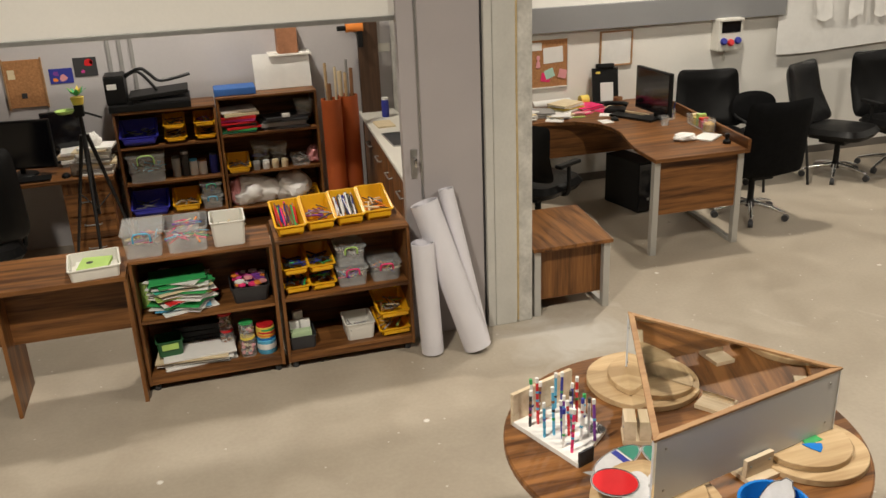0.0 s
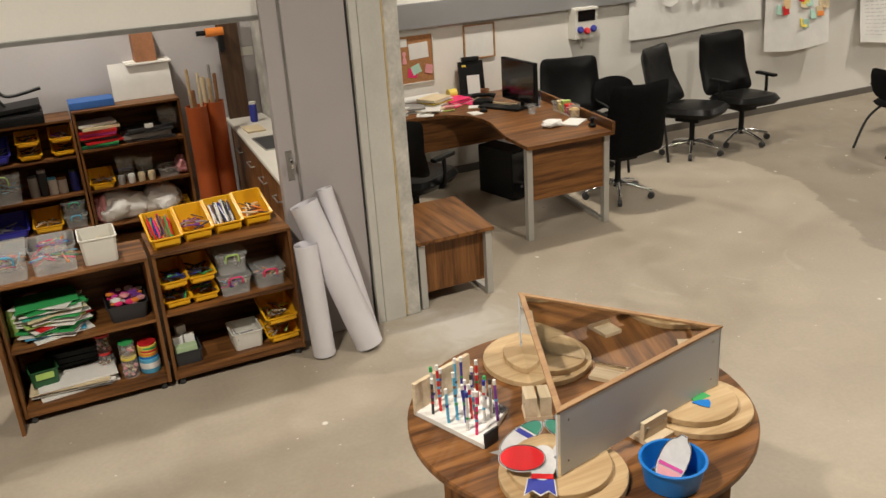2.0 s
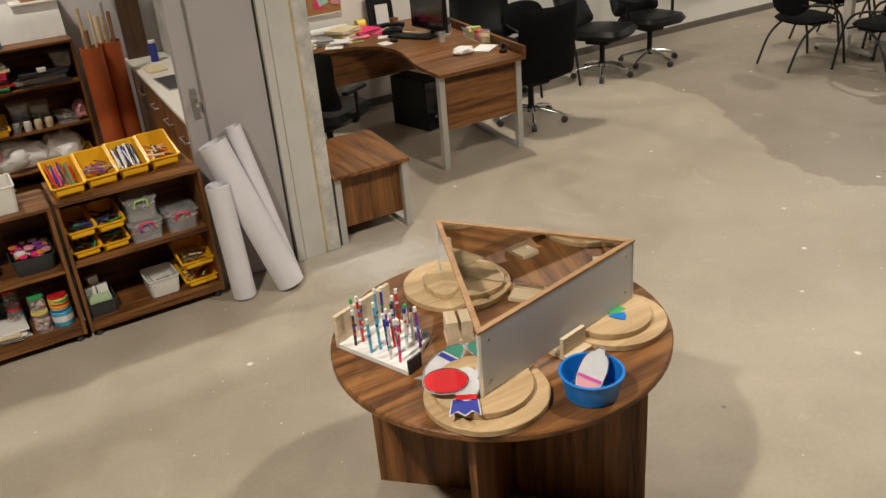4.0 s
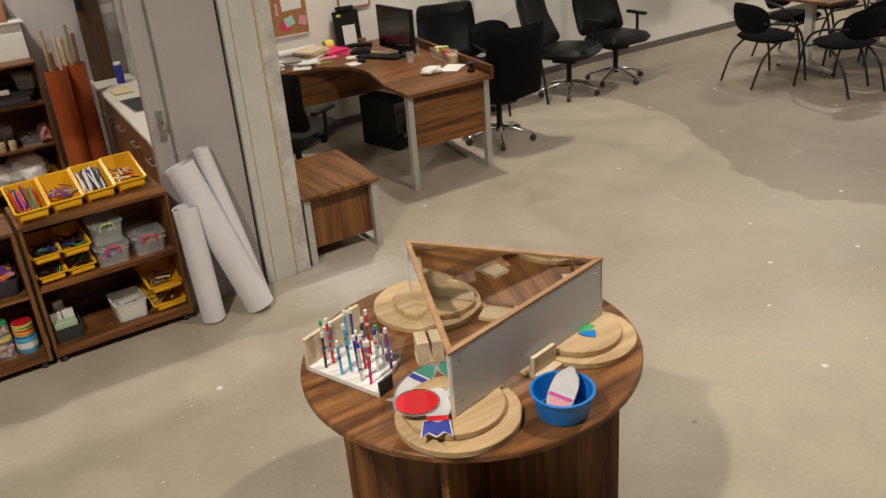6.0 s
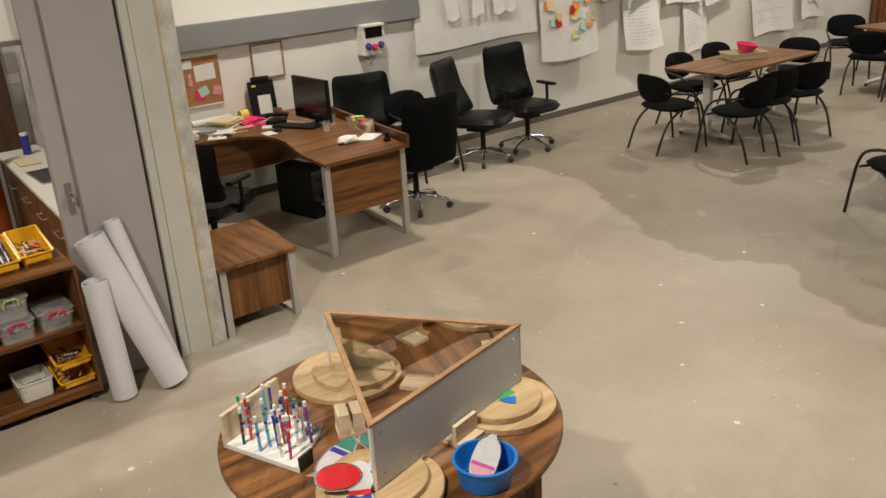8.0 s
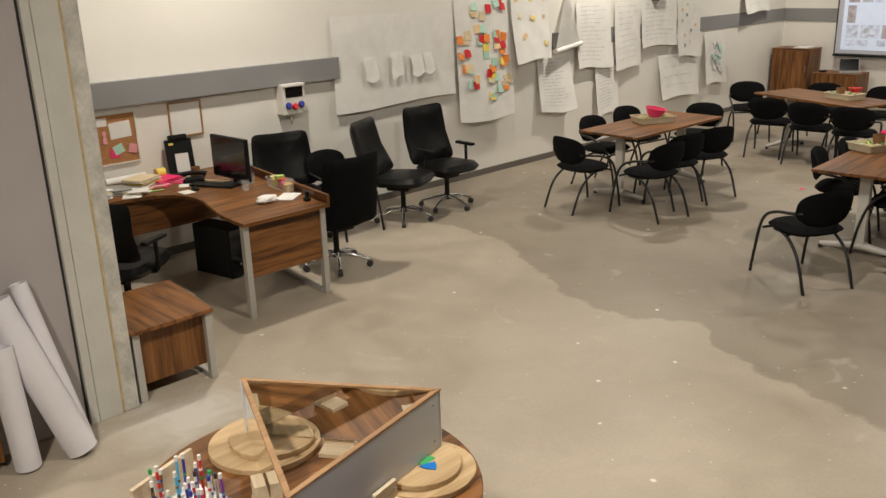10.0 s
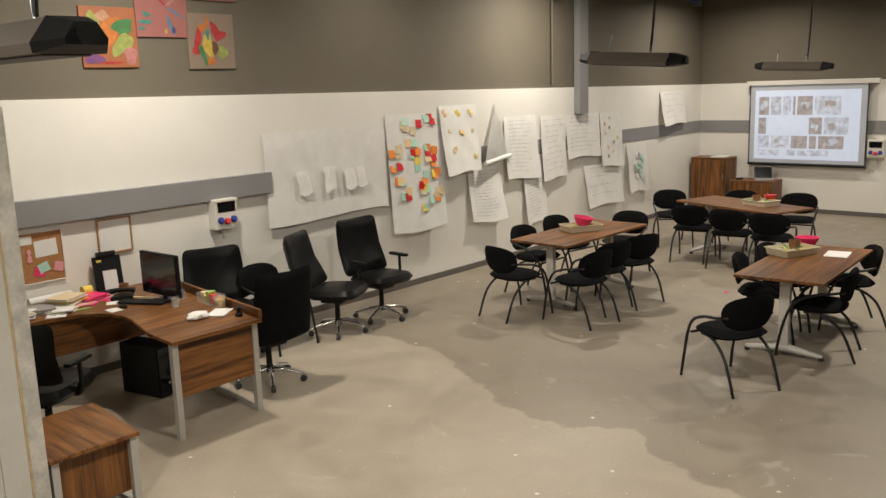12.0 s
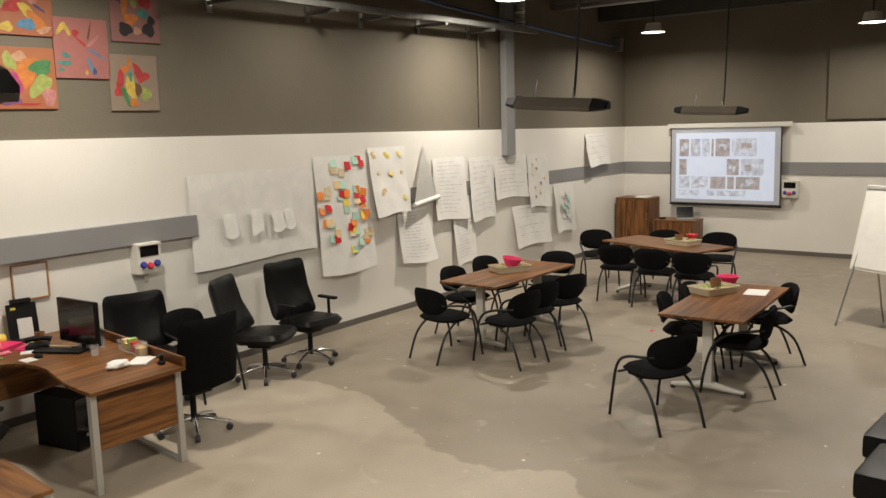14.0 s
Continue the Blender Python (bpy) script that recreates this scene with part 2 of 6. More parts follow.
    bp.inputs["Distance"].default_value = 0.006
    L(mid.outputs["Fac"], bp.inputs["Height"])
    L(bp.outputs[0], b.inputs["Normal"])
    return m


# ---- mesh helpers ----
def link_mesh(name, bm, material, smooth=False):
    me = bpy.data.meshes.new(name)
    bm.to_mesh(me)
    bm.free()
    me.materials.append(material)
    if smooth:
        me.shade_smooth()
        me.set_sharp_from_angle(angle=radians(38))
    return new(name, me)


def part(name, bm, material, parent, label="", smooth=False):
    ob = link_mesh(name, bm, material, smooth)
    ob.parent = parent
    if label:
        tagged(ob, label)
    return ob


def single(name, bm, material, label, category, m=None, group="", kind="", smooth=False):
    ob = link_mesh(name, bm, material, smooth)
    if m is not None:
        ob.matrix_world = m
    return tagged(ob, label, category, group, kind)


def thing(name, m, label, category, group=""):
    ob = new(name)
    ob.empty_display_size = 0.1
    ob.matrix_world = m
    return tagged(ob, label, category, group)


def box(x0, y0, z0, x1, y1, z1, bevel=0.004, bm=None, m=None):
    own = bmesh.new()
    bmesh.ops.create_cube(own, size=1)
    bmesh.ops.scale(own, vec=(x1 - x0, y1 - y0, z1 - z0), verts=own.verts)
    if bevel:
        w = min(bevel, 0.45 * min(abs(x1 - x0), abs(y1 - y0), abs(z1 - z0)))
        bmesh.ops.bevel(own, geom=own.edges[:], offset=w, segments=2, affect="EDGES", profile=0.7)
    bmesh.ops.translate(own, vec=((x0 + x1) / 2, (y0 + y1) / 2, (z0 + z1) / 2), verts=own.verts)
    if m is not None:
        bmesh.ops.transform(own, matrix=m, verts=own.verts)
    return merge(bm, own)


def merge(bm, own):
    if bm is None:
        return own
    me = bpy.data.meshes.new("tmp")
    own.to_mesh(me)
    own.free()
    bm.from_mesh(me)
    bpy.data.meshes.remove(me)
    return bm


def tube(points, r, bm=None, sides=10, closed=False, smooth_steps=0, caps=True):
    pts = [Vector(p) for p in points]
    if smooth_steps:
        out = []
        n = len(pts)
        for i in range(n - 1):
            p0, p1, p2, p3 = pts[max(i - 1, 0)], pts[i], pts[i + 1], pts[min(i + 2, n - 1)]
            for k in range(smooth_steps):
                t = k / smooth_steps
                out.append(0.5 * ((2 * p1) + (p2 - p0) * t + (2 * p0 - 5 * p1 + 4 * p2 - p3) * t * t + (3 * p1 - p0 - 3 * p2 + p3) * t ** 3))
        out.append(pts[-1])
        pts = out
    bm = bm or bmesh.new()
    rings = []
    side = None
    for i, p in enumerate(pts):
        d = (pts[min(i + 1, len(pts) - 1)] - pts[max(i - 1, 0)]).normalized()
        if side is None:
            side = d.orthogonal().normalized()
        side = (side - d * side.dot(d)).normalized()
        up = d.cross(side)
        rr = r(i / (len(pts) - 1)) if callable(r) else r
        rings.append([bm.verts.new(p + rr * (math.cos(a) * side + math.sin(a) * up)) for a in [2 * math.pi * k / sides for k in range(sides)]])
    for a, b in zip(rings, rings[1:]):
        for k in range(sides):
            bm.faces.new((a[k], a[(k + 1) % sides], b[(k + 1) % sides], b[k]))
    if caps:
        bm.faces.new(rings[0][::-1])
        bm.faces.new(rings[-1])
    return bm


def lathe(profile, sides=32, bm=None, m=None):
    """A turned body from (radius, height) pairs; open where a radius is not 0."""
    own = bmesh.new()
    rings = []
    for r, z in profile:
        if r < 1e-5:
            rings.append([own.verts.new((0, 0, z))])
        else:
            rings.append([own.verts.new((r * math.cos(a), r * math.sin(a), z)) for a in [2 * math.pi * k / sides for k in range(sides)]])
    for a, b in zip(rings, rings[1:]):
        for k in range(sides):
            j = (k + 1) % sides
            if len(a) == 1 and len(b) == 1:
                continue
            if len(a) == 1:
                own.faces.new((a[0], b[j], b[k]))
            elif len(b) == 1:
                own.faces.new((a[k], a[j], b[0]))
            else:
                own.faces.new((a[k], a[j], b[j], b[k]))
    bmesh.ops.recalc_face_normals(own, faces=own.faces)
    if m is not None:
        bmesh.ops.transform(own, matrix=m, verts=own.verts)
    return merge(bm, own)


def prism(outline, z0, z1, bm=None, m=None, bevel=0.0):
    """A flat body with the given outline in x and y."""
    own = bmesh.new()
    vs = [own.verts.new((x, y, z0)) for x, y in outline]
    f = own.faces.new(vs)
    r = bmesh.ops.extrude_face_region(own, geom=[f])
    bmesh.ops.translate(own, vec=(0, 0, z1 - z0), verts=[v for v in r["geom"] if isinstance(v, bmesh.types.BMVert)])
    bmesh.ops.recalc_face_normals(own, faces=own.faces)
    if bevel:
        edges = [e for e in own.edges if abs(e.verts[0].co.z - e.verts[1].co.z) < 1e-6]
        bmesh.ops.bevel(own, geom=edges, offset=bevel, segments=2, affect="EDGES")
    if m is not None:
        bmesh.ops.transform(own, matrix=m, verts=own.verts)
    return merge(bm, own)


def tub(w, d, h, wall=0.003, taper=0.85, rim=0.008, bm=None, m=None, lip=0.0):
    """An open box with sloping sides and a rim; its base is centred at the origin. lip: how far the front dips."""
    own = bmesh.new()

    def ring(sx, sy, z, dip=0.0, c=0.012):
        x, y = sx / 2, sy / 2
        c = min(c, x * 0.5, y * 0.5)
        pts = [(-x + c, -y), (x - c, -y), (x, -y + c), (x, y - c), (x - c, y), (-x + c, y), (-x, y - c), (-x, -y + c)]
        return [own.verts.new((px, py, z - (dip if py < 0 else 0))) for px, py in pts]
    rings = [ring(w * taper, d * taper, 0), ring(w, d, h, lip), ring(w + rim, d + rim, h, lip), ring(w + rim, d + rim, h + 0.006, lip),
             ring(w - 2 * wall, d - 2 * wall, h + 0.006, lip), ring(w * taper - 2 * wall, d * taper - 2 * wall, wall)]
    for a, b in zip(rings, rings[1:]):
        for k in range(8):
            own.faces.new((a[k], a[(k + 1) % 8], b[(k + 1) % 8], b[k]))
    own.faces.new(rings[0][::-1])
    own.faces.new(rings[-1])
    bmesh.ops.recalc_face_normals(own, faces=own.faces)
    if m is not None:
        bmesh.ops.transform(own, matrix=m, verts=own.verts)
    return merge(bm, own)


# ---- setting ----
WALL_Y, FAR_X, CEIL = 7.26, 15.69, 4.55


def structure(name, bm, material, label, category, smooth=False):
    return single(name, bm, material, label, category, kind="structure", smooth=smooth)


structure("floor", box(-7, -7, -0.12, FAR_X + 0.5, WALL_Y + 0.6, 0, 0), floor_material(), "stained beige concrete floor with paint drips", "floor")
structure("ceiling", box(-7, -7, CEIL, FAR_X + 0.5, WALL_Y + 0.6, CEIL + 0.15, 0), ceiling_paint, "dark unfinished concrete ceiling", "ceiling")
structure("wall_north_upper", box(-7, WALL_Y + 0.03, 0, FAR_X + 0.4, WALL_Y + 0.3, CEIL, 0), upper_paint, "beige upper wall above the white panels, darkened for dim light", "wall")
structure("wall_east_upper", box(FAR_X + 0.06, -7, 0, FAR_X + 0.35, WALL_Y + 0.03, CEIL, 0), upper_paint, "beige upper end wall, darkened for dim light", "wall")
structure("wall_south", box(-7, -7, 0, FAR_X + 0.3, -6.8, CEIL, 0), upper_paint, "plain beige wall", "wall")
structure("wall_west", box(-7, -6.8, 0, -6.8, WALL_Y, CEIL, 0), upper_paint, "plain beige wall", "wall")
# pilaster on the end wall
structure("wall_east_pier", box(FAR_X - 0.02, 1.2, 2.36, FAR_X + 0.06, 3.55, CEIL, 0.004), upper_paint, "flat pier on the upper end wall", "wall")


def sloped_panel(x0, x1, z0, z1, y0, y1):
    bm = box(x0, y0, 0.0, x1, y1, 1.0, 0)
    for v in bm.verts:
        if v.co.z > 0.5:
            v.co.z = z0 if v.co.x < (x0 + x1) / 2 else z1
    return bm


structure("wall_north", sloped_panel(1.9, FAR_X + 0.02, 2.47, 2.31, WALL_Y, WALL_Y + 0.09), white_paint, "white painted drywall panel wall", "wall")
structure("wall_east", sloped_panel(FAR_X, FAR_X + 0.08, 2.31, 2.31, -6.8, WALL_Y), white_paint, "white painted end wall", "wall")
structure("band_north_1", box(1.95, WALL_Y - 0.065, 1.42, 5.46, WALL_Y, 1.635, 0.004), grey_band, "grey trunking band along the white wall", "trim")
structure("band_north_2", box(9.0, WALL_Y - 0.012, 1.42, FAR_X, WALL_Y, 1.635, 0.002), grey_band, "grey trunking band along the white wall", "trim")
structure("band_east", box(FAR_X - 0.02, -6.8, 1.42, FAR_X, WALL_Y - 0.013, 1.635, 0.002), grey_band, "grey trunking band along the end wall", "trim")
structure("baseboard_north", box(1.95, WALL_Y - 0.018, 0.0, FAR_X, WALL_Y, 0.075, 0.003), dark_trim, "dark baseboard", "baseboard")
structure("baseboard_east", box(FAR_X - 0.018, -6.8, 0.0, FAR_X, WALL_Y - 0.018, 0.075, 0.003), dark_trim, "dark baseboard", "baseboard")
# the partition between store and office, with the worn end of the column
structure("wall_partition", box(1.60, 4.66, 0, 1.83, WALL_Y, 2.43, 0.004), plaster, "worn white plastered partition", "wall")
structure("column_face", box(1.595, 4.60, 0, 1.735, 4.66, 2.43, 0.008), column_paint, "white boxed column edge", "column")
structure("column_corner", box(1.742, 4.605, 0, 1.838, 4.66, 2.43, 0.012), plaster, "chipped plaster column corner", "column")
structure("column_seal", tube([(1.739, 4.603, 0.02), (1.741, 4.602, 0.8), (1.737, 4.603, 1.6), (1.739, 4.604, 2.42)], 0.007, sides=6, smooth_steps=4), foam, "yellowed foam seal", "trim", True)
structure("wall_store_lintel", box(-6.8, 4.66, 1.93, 1.15, 4.80, 2.43, 0.004), white_paint, "white panel above the store opening", "wall")
structure("trim_lintel", box(-6.8, 4.645, 1.905, 1.15, 4.81, 1.93, 0.002), steel, "steel edge profile under the panel", "trim")
structure("wall_store_back", box(-6.8, WALL_Y - 0.02, 0, 1.60, WALL_Y + 0.03, 2.43, 0), store_paint, "lilac-grey store wall, darkened for the dim store", "wall")


def build_door():
    d = thing("sliding_door", pose(0, 0, 0), "tall grey laminate sliding door with steel handle", "door")
    part("panel", box(1.165, 4.625, 0.01, 1.53, 4.66, 2.43, 0.003), door_grey, d)
    part("jamb", box(1.06, 4.62, 0.0, 1.16, 4.68, 2.43, 0.003), door_grey, d)
    part("edge_profile", box(1.155, 4.612, 0.0, 1.167, 4.63, 2.43, 0.002), steel, d, "thin steel edge profile")
    part("gap_profile", box(1.53, 4.63, 0.0, 1.545, 4.665, 2.43, 0.001), DARK, d, "dark rubber gap")
    part("jamb", box(1.545, 4.60, 0.0, 1.592, 4.67, 2.43, 0.003), column_paint, d)
    plate = part("handle_plate", box(1.100, 4.612, 1.02, 1.135, 4.622, 1.19, 0.004), steel, d, "brushed steel lock plate")
    part("handle", tube([(1.118, 4.612, 1.14), (1.118, 4.575, 1.14), (1.118, 4.572, 1.10)], 0.008, smooth_steps=4), chrome, plate)
    return d


build_door()


# ---- lamps under the ceiling, two of them added as fill ----
def build_lamp(x, y, z, strength):
    t = thing("pendant_lamp", pose(x, y, z), "round industrial pendant lamp with glowing white diffuser", "lamp", "pendant lamps under the ceiling")
    part("shade", lathe([(0.03, 0.16), (0.12, 0.15), (0.15, 0.02), (0.205, 0.0), (0.20, 0.006), (0.145, 0.028), (0.11, 0.14), (0.0, 0.145)], 28), white_metal, t, smooth=True)
    part("diffuser", lathe([(0.0, -0.012), (0.10, -0.01), (0.19, 0.0), (0.19, 0.006), (0.0, 0.008)], 28), mat("lamp_glow", (1.0, 0.93, 0.82), 0.4, emit=6.0, vary=0.0, bump=0), t, smooth=True)
    part("stem", tube([(0, 0, 0.15), (0, 0, CEIL - z)], 0.012), black_tube, t)
    data = bpy.data.lights.new("pendant_light", "AREA")
    data.shape, data.size, data.energy, data.color = "DISK", 0.22, LAMP_POWER * strength, (1.0, 0.918, 0.788)
    data.spread = radians(166)
    lamp = new("pendant_light", data)
    lamp.parent = t
    lamp.matrix_local = pose(0, 0, -0.03)
    return t


for spot in LAMP_AND_FILL_SPOTS:
    build_lamp(*spot)


def build_heater(x, y, z, turn, tip, length=0.94):
    t = thing("radiant_heater", pose(x, y, z, 0, tip, turn), "long dark brown hanging radiant heater on cables", "heater", "radiant heaters")
    h = length / 2
    prof = [(-0.11, 0.0), (0.11, 0.0), (0.115, 0.03), (0.06, 0.105), (-0.06, 0.105), (-0.115, 0.03)]
    shell = mat("heater_shell", (0.105, 0.088, 0.070), 0.45, metal=0.1, vary=0.1)
    part("body", prism(prof, -h + 0.1, h - 0.1, m=Matrix(((0, 0, 1, 0), (1, 0, 0, 0), (0, 1, 0, 0), (0, 0, 0, 1))), bevel=0.004), shell, t)
    for s in (-1, 1):
        cap = prism([(px * 1.03, pz * 1.03) for px, pz in prof], 0, 0.11, m=Matrix(((0, 0, s, s * (h - 0.1)), (1, 0, 0, 0), (0, 1, 0, 0), (0, 0, 0, 1))))
        for v in cap.verts:
            if abs(v.co.x) > h - 0.02:
                v.co.y *= 0.55
                v.co.z = 0.05 + (v.co.z - 0.05) * 0.6
        part("end_cap", cap, black_plastic, t)
        part("knob", tube([(s * (h - 0.01), 0, 0.05), (s * (h + 0.025), 0, 0.05)], 0.032, sides=16), black_plastic, t)
    part("grille", box(-h + 0.12, -0.075, -0.006, h - 0.12, 0.075, 0.0, 0.002), DARK, t)
    part("cable", tube([(h * 0.35, 0, 0.12), (h * 0.36, 0.01, 0.5), (h * 0.34, 0, CEIL - z)], 0.011, smooth_steps=6), black_tube, t)
    part("hook", tube([(-h * 0.45, 0, 0.10), (-h * 0.45, 0, 0.18), (-h * 0.45, 0.02, 0.23), (-h * 0.45, 0, 0.25)], 0.006, smooth_steps=3), steel, t)
    part("hook", tube([(h * 0.35, 0, 0.10), (h * 0.33, 0, 0.17)], 0.012), steel, t)
    return t


HEATERS = ((6.6, 3.66, 2.575, -90, 3.6), (11.4, 4.03, 2.50, -90, 2.2), (1.22, 2.88, 2.592, -90, 0))
for hx, hy, hz, ha, tip in HEATERS:
    build_heater(hx, hy, hz, ha, tip)


# ---- folding tables and visitor chairs ----
def build_meeting_table(name="meeting_table"):
    t = thing(name, pose(0, 0, 0), "walnut laminate meeting table on off-white T legs", "table", "meeting tables")
    part("tabletop", box(-0.85, -0.38, 0.72, 0.85, 0.38, 0.745, 0.004), walnut_x, t)
    part("beam", box(-0.55, -0.03, 0.67, 0.55, 0.03, 0.715, 0.004), white_metal, t)
    for s in (-1, 1):
        leg = part("leg", box(s * 0.6 - 0.03, -0.045, 0.06, s * 0.6 + 0.03, 0.045, 0.715, 0.01), white_metal, t)
        foot = tube([(s * 0.6, -0.33, 0.035), (s * 0.6, -0.15, 0.055), (s * 0.6, 0, 0.075), (s * 0.6, 0.15, 0.055), (s * 0.6, 0.33, 0.035)], lambda u: 0.02 + 0.02 * (1 - abs(2 * u - 1)), smooth_steps=4)
        part("foot", foot, white_metal, leg, smooth=True)
        for q in (-0.32, 0.32):
            part("caster", lathe([(0.0, 0.0), (0.022, 0.0), (0.022, 0.03), (0.0, 0.032)], 14, m=pose(s * 0.6, q, 0)), DARK, leg)
    return t


def oval_pad(w, h, thick, bow=0.0, power=2.4, seg=28):
    """A rounded cushion in the x-z plane, bowed in y."""
    bm = bmesh.new()
    rings = []
    for r, y in ((0.0, 1.0), (0.6, 0.95), (0.88, 0.7), (1.0, 0.0), (0.88, -0.7), (0.6, -0.95), (0.0, -1.0)):
        ring = []
        for k in range(1 if r == 0 else seg):
            a = 2 * math.pi * k / seg
            c, s = math.cos(a), math.sin(a)
            px = math.copysign(abs(c) ** (2 / power), c) * w / 2 * r
            pz = math.copysign(abs(s) ** (2 / power), s) * h / 2 * r
            ring.append(bm.verts.new((px, y * thick / 2 + bow * (px / (w / 2)) ** 2, pz)))
        rings.append(ring)
    for a, b in zip(rings, rings[1:]):
        for k in range(seg):
            j = (k + 1) % seg
            if len(a) == 1:
                bm.faces.new((a[0], b[k], b[j]))
            elif len(b) == 1:
                bm.faces.new((a[j], a[k], b[0]))
            else:
                bm.faces.new((a[k], b[k], b[j], a[j]))
    bmesh.ops.recalc_face_normals(bm, faces=bm.faces)
    return bm


def build_visitor_chair(m):
    """Faces +y; its back is at -y."""
    t = thing("visitor_chair", m, "black fabric visitor chair with oval back and curved black tube legs", "chair", "visitor chairs round the tables")
    seat = oval_pad(0.50, 0.47, 0.075, 0, 3.2)
    bmesh.ops.transform(seat, matrix=pose(0, 0.0, 0.445, 90), verts=seat.verts)
    part("seat", seat, black_cloth, t, smooth=True)
    back = oval_pad(0.50, 0.30, 0.05, 0.07, 2.5)
    bmesh.ops.transform(back, matrix=pose(0, -0.26, 0.64, 12), verts=back.verts)
    part("backrest", back, black_cloth, t, smooth=True)
    for s in (-1, 1):
        part("leg", tube([(s * 0.25, 0.31, 0.0), (s * 0.245, 0.275, 0.22), (s * 0.255, 0.215, 0.42), (s * 0.268, 0.13, 0.53), (s * 0.27, 0.0, 0.585), (s * 0.255, -0.13, 0.605), (s * 0.205, -0.225, 0.615)], 0.0125, smooth_steps=5), black_tube, t, smooth=True)
        part("leg", tube([(s * 0.205, 0.10, 0.415), (s * 0.21, -0.05, 0.40), (s * 0.22, -0.215, 0.27), (s * 0.22, -0.33, 0.0)], 0.0125, smooth_steps=5), black_tube, t, smooth=True)
    part("seat_rail", tube([(-0.24, 0.20, 0.405), (0.24, 0.20, 0.405)], 0.011), black_tube, t)
    part("seat_rail", tube([(-0.21, -0.04, 0.40), (0.21, -0.04, 0.40)], 0.011), black_tube, t)
    return t


chair = build_visitor_chair(pose(6.47, 2.75, 0, 0, 0, 0))


CHAIR_SPOTS = [(7.20, 5.38, -101), (7.39, 4.67, -10), (8.14, 5.75, 178), (8.95, 5.85, 172), (9.53, 5.40, 95), (8.48, 4.72, -22), (7.93, 4.76, -18),
               (7.93, 2.97, 192), (7.70, 2.39, 10), (8.76, 2.48, 33), (8.50, 2.95, 180), (11.75, 5.85, 128), (10.87, 5.10, -78), (10.75, 4.50, -85),
               (10.68, 3.95, -80), (12.10, 5.00, 95), (12.15, 4.17, 100)]
chair.matrix_world = pose(6.51, 2.69, 0, 0, 0, -29)
for cx, cy, ca in CHAIR_SPOTS:
    copy_thing(chair, pose(cx, cy, 0, 0, 0, ca))

table = build_meeting_table()
table.matrix_world = pose(8.35, 5.28, 0, 0, 0, -1)
copy_thing(table, pose(8.04, 2.63, 0, 0, 0, 3))
copy_thing(table, pose(11.3, 4.6, 0, 0, 0, 70))


# ---- office chairs ----
def build_office_chair(m, high=1.05, seat_z=0.46, label="black leather office chair with chrome star base", arms=True, back_mat=None, recline=10, low=0.08, power=9.0):
    """Faces +y."""
    t = thing("office_chair", m, label, "chair", "office chairs along the wall")
    base = part("base", lathe([(0.0, 0.09), (0.04, 0.09), (0.042, 0.13), (0.026, 0.15), (0.026, seat_z - 0.05), (0.0, seat_z - 0.04)], 16), black_plastic, t, smooth=True)
    part("mechanism", box(-0.10, -0.14, seat_z - 0.115, 0.10, 0.10, seat_z - 0.045, 0.015), black_plastic, t)
    for k in range(5):
        a = 2 * math.pi * (k + 0.3) / 5
        c, s = math.cos(a), math.sin(a)
        part("spoke", tube([(0.03 * c, 0.03 * s, 0.12), (0.15 * c, 0.15 * s, 0.105), (0.29 * c, 0.29 * s, 0.065)], lambda u: 0.022 - 0.008 * u, smooth_steps=3), chrome, base, smooth=True)
        part("caster", lathe([(0.0, -0.02), (0.028, -0.018), (0.028, 0.018), (0.0, 0.02)], 14, m=pose(0.29 * c, 0.29 * s, 0.028, 0, 90, math.degrees(a) + 90)), DARK, base, smooth=True)
    seat = oval_pad(0.55, 0.57, 0.13, 0, 4.5)
    bmesh.ops.transform(seat, matrix=pose(0, 0.02, seat_z, 92), verts=seat.verts)
    part("seat", seat, black_leather, t, smooth=True)
    h = high - seat_z - low + 0.02
    back = oval_pad(0.63, h, 0.08, 0.06, power)
    for v in back.verts:
        k = v.co.z / h + 0.5
        v.co.x *= 1.0 - 0.10 * k
        if power < 10:
            v.co.y -= 0.05 * math.sin(k * 3.1) - 0.06 * k
    bmesh.ops.transform(back, matrix=pose(0, -0.25 - 0.5 * h * math.sin(radians(recline)), seat_z + low + h / 2, recline), verts=back.verts)
    part("backrest", back, back_mat or black_leather, t, smooth=True)
    part("back_bar", tube([(0, -0.1, seat_z - 0.05), (0, -0.22 if low < 0 else -0.28, seat_z - 0.03), (0, -0.25 if low < 0 else -0.33, seat_z + (0.05 if low < 0 else 0.2))], 0.018, smooth_steps=4), black_plastic, t, smooth=True)
    if arms:
        for s in (-1, 1):
            arm = part("armrest", box(s * 0.29 - 0.028, -0.14, seat_z + 0.19, s * 0.29 + 0.028, 0.12, seat_z + 0.22, 0.012), black_plastic, t)
            part("arm_post", tube([(s * 0.20, 0.0, seat_z - 0.045), (s * 0.285, 0.0, seat_z - 0.02), (s * 0.29, 0.0, seat_z + 0.19)], 0.016, smooth_steps=4), black_plastic, arm, smooth=True)
    return t


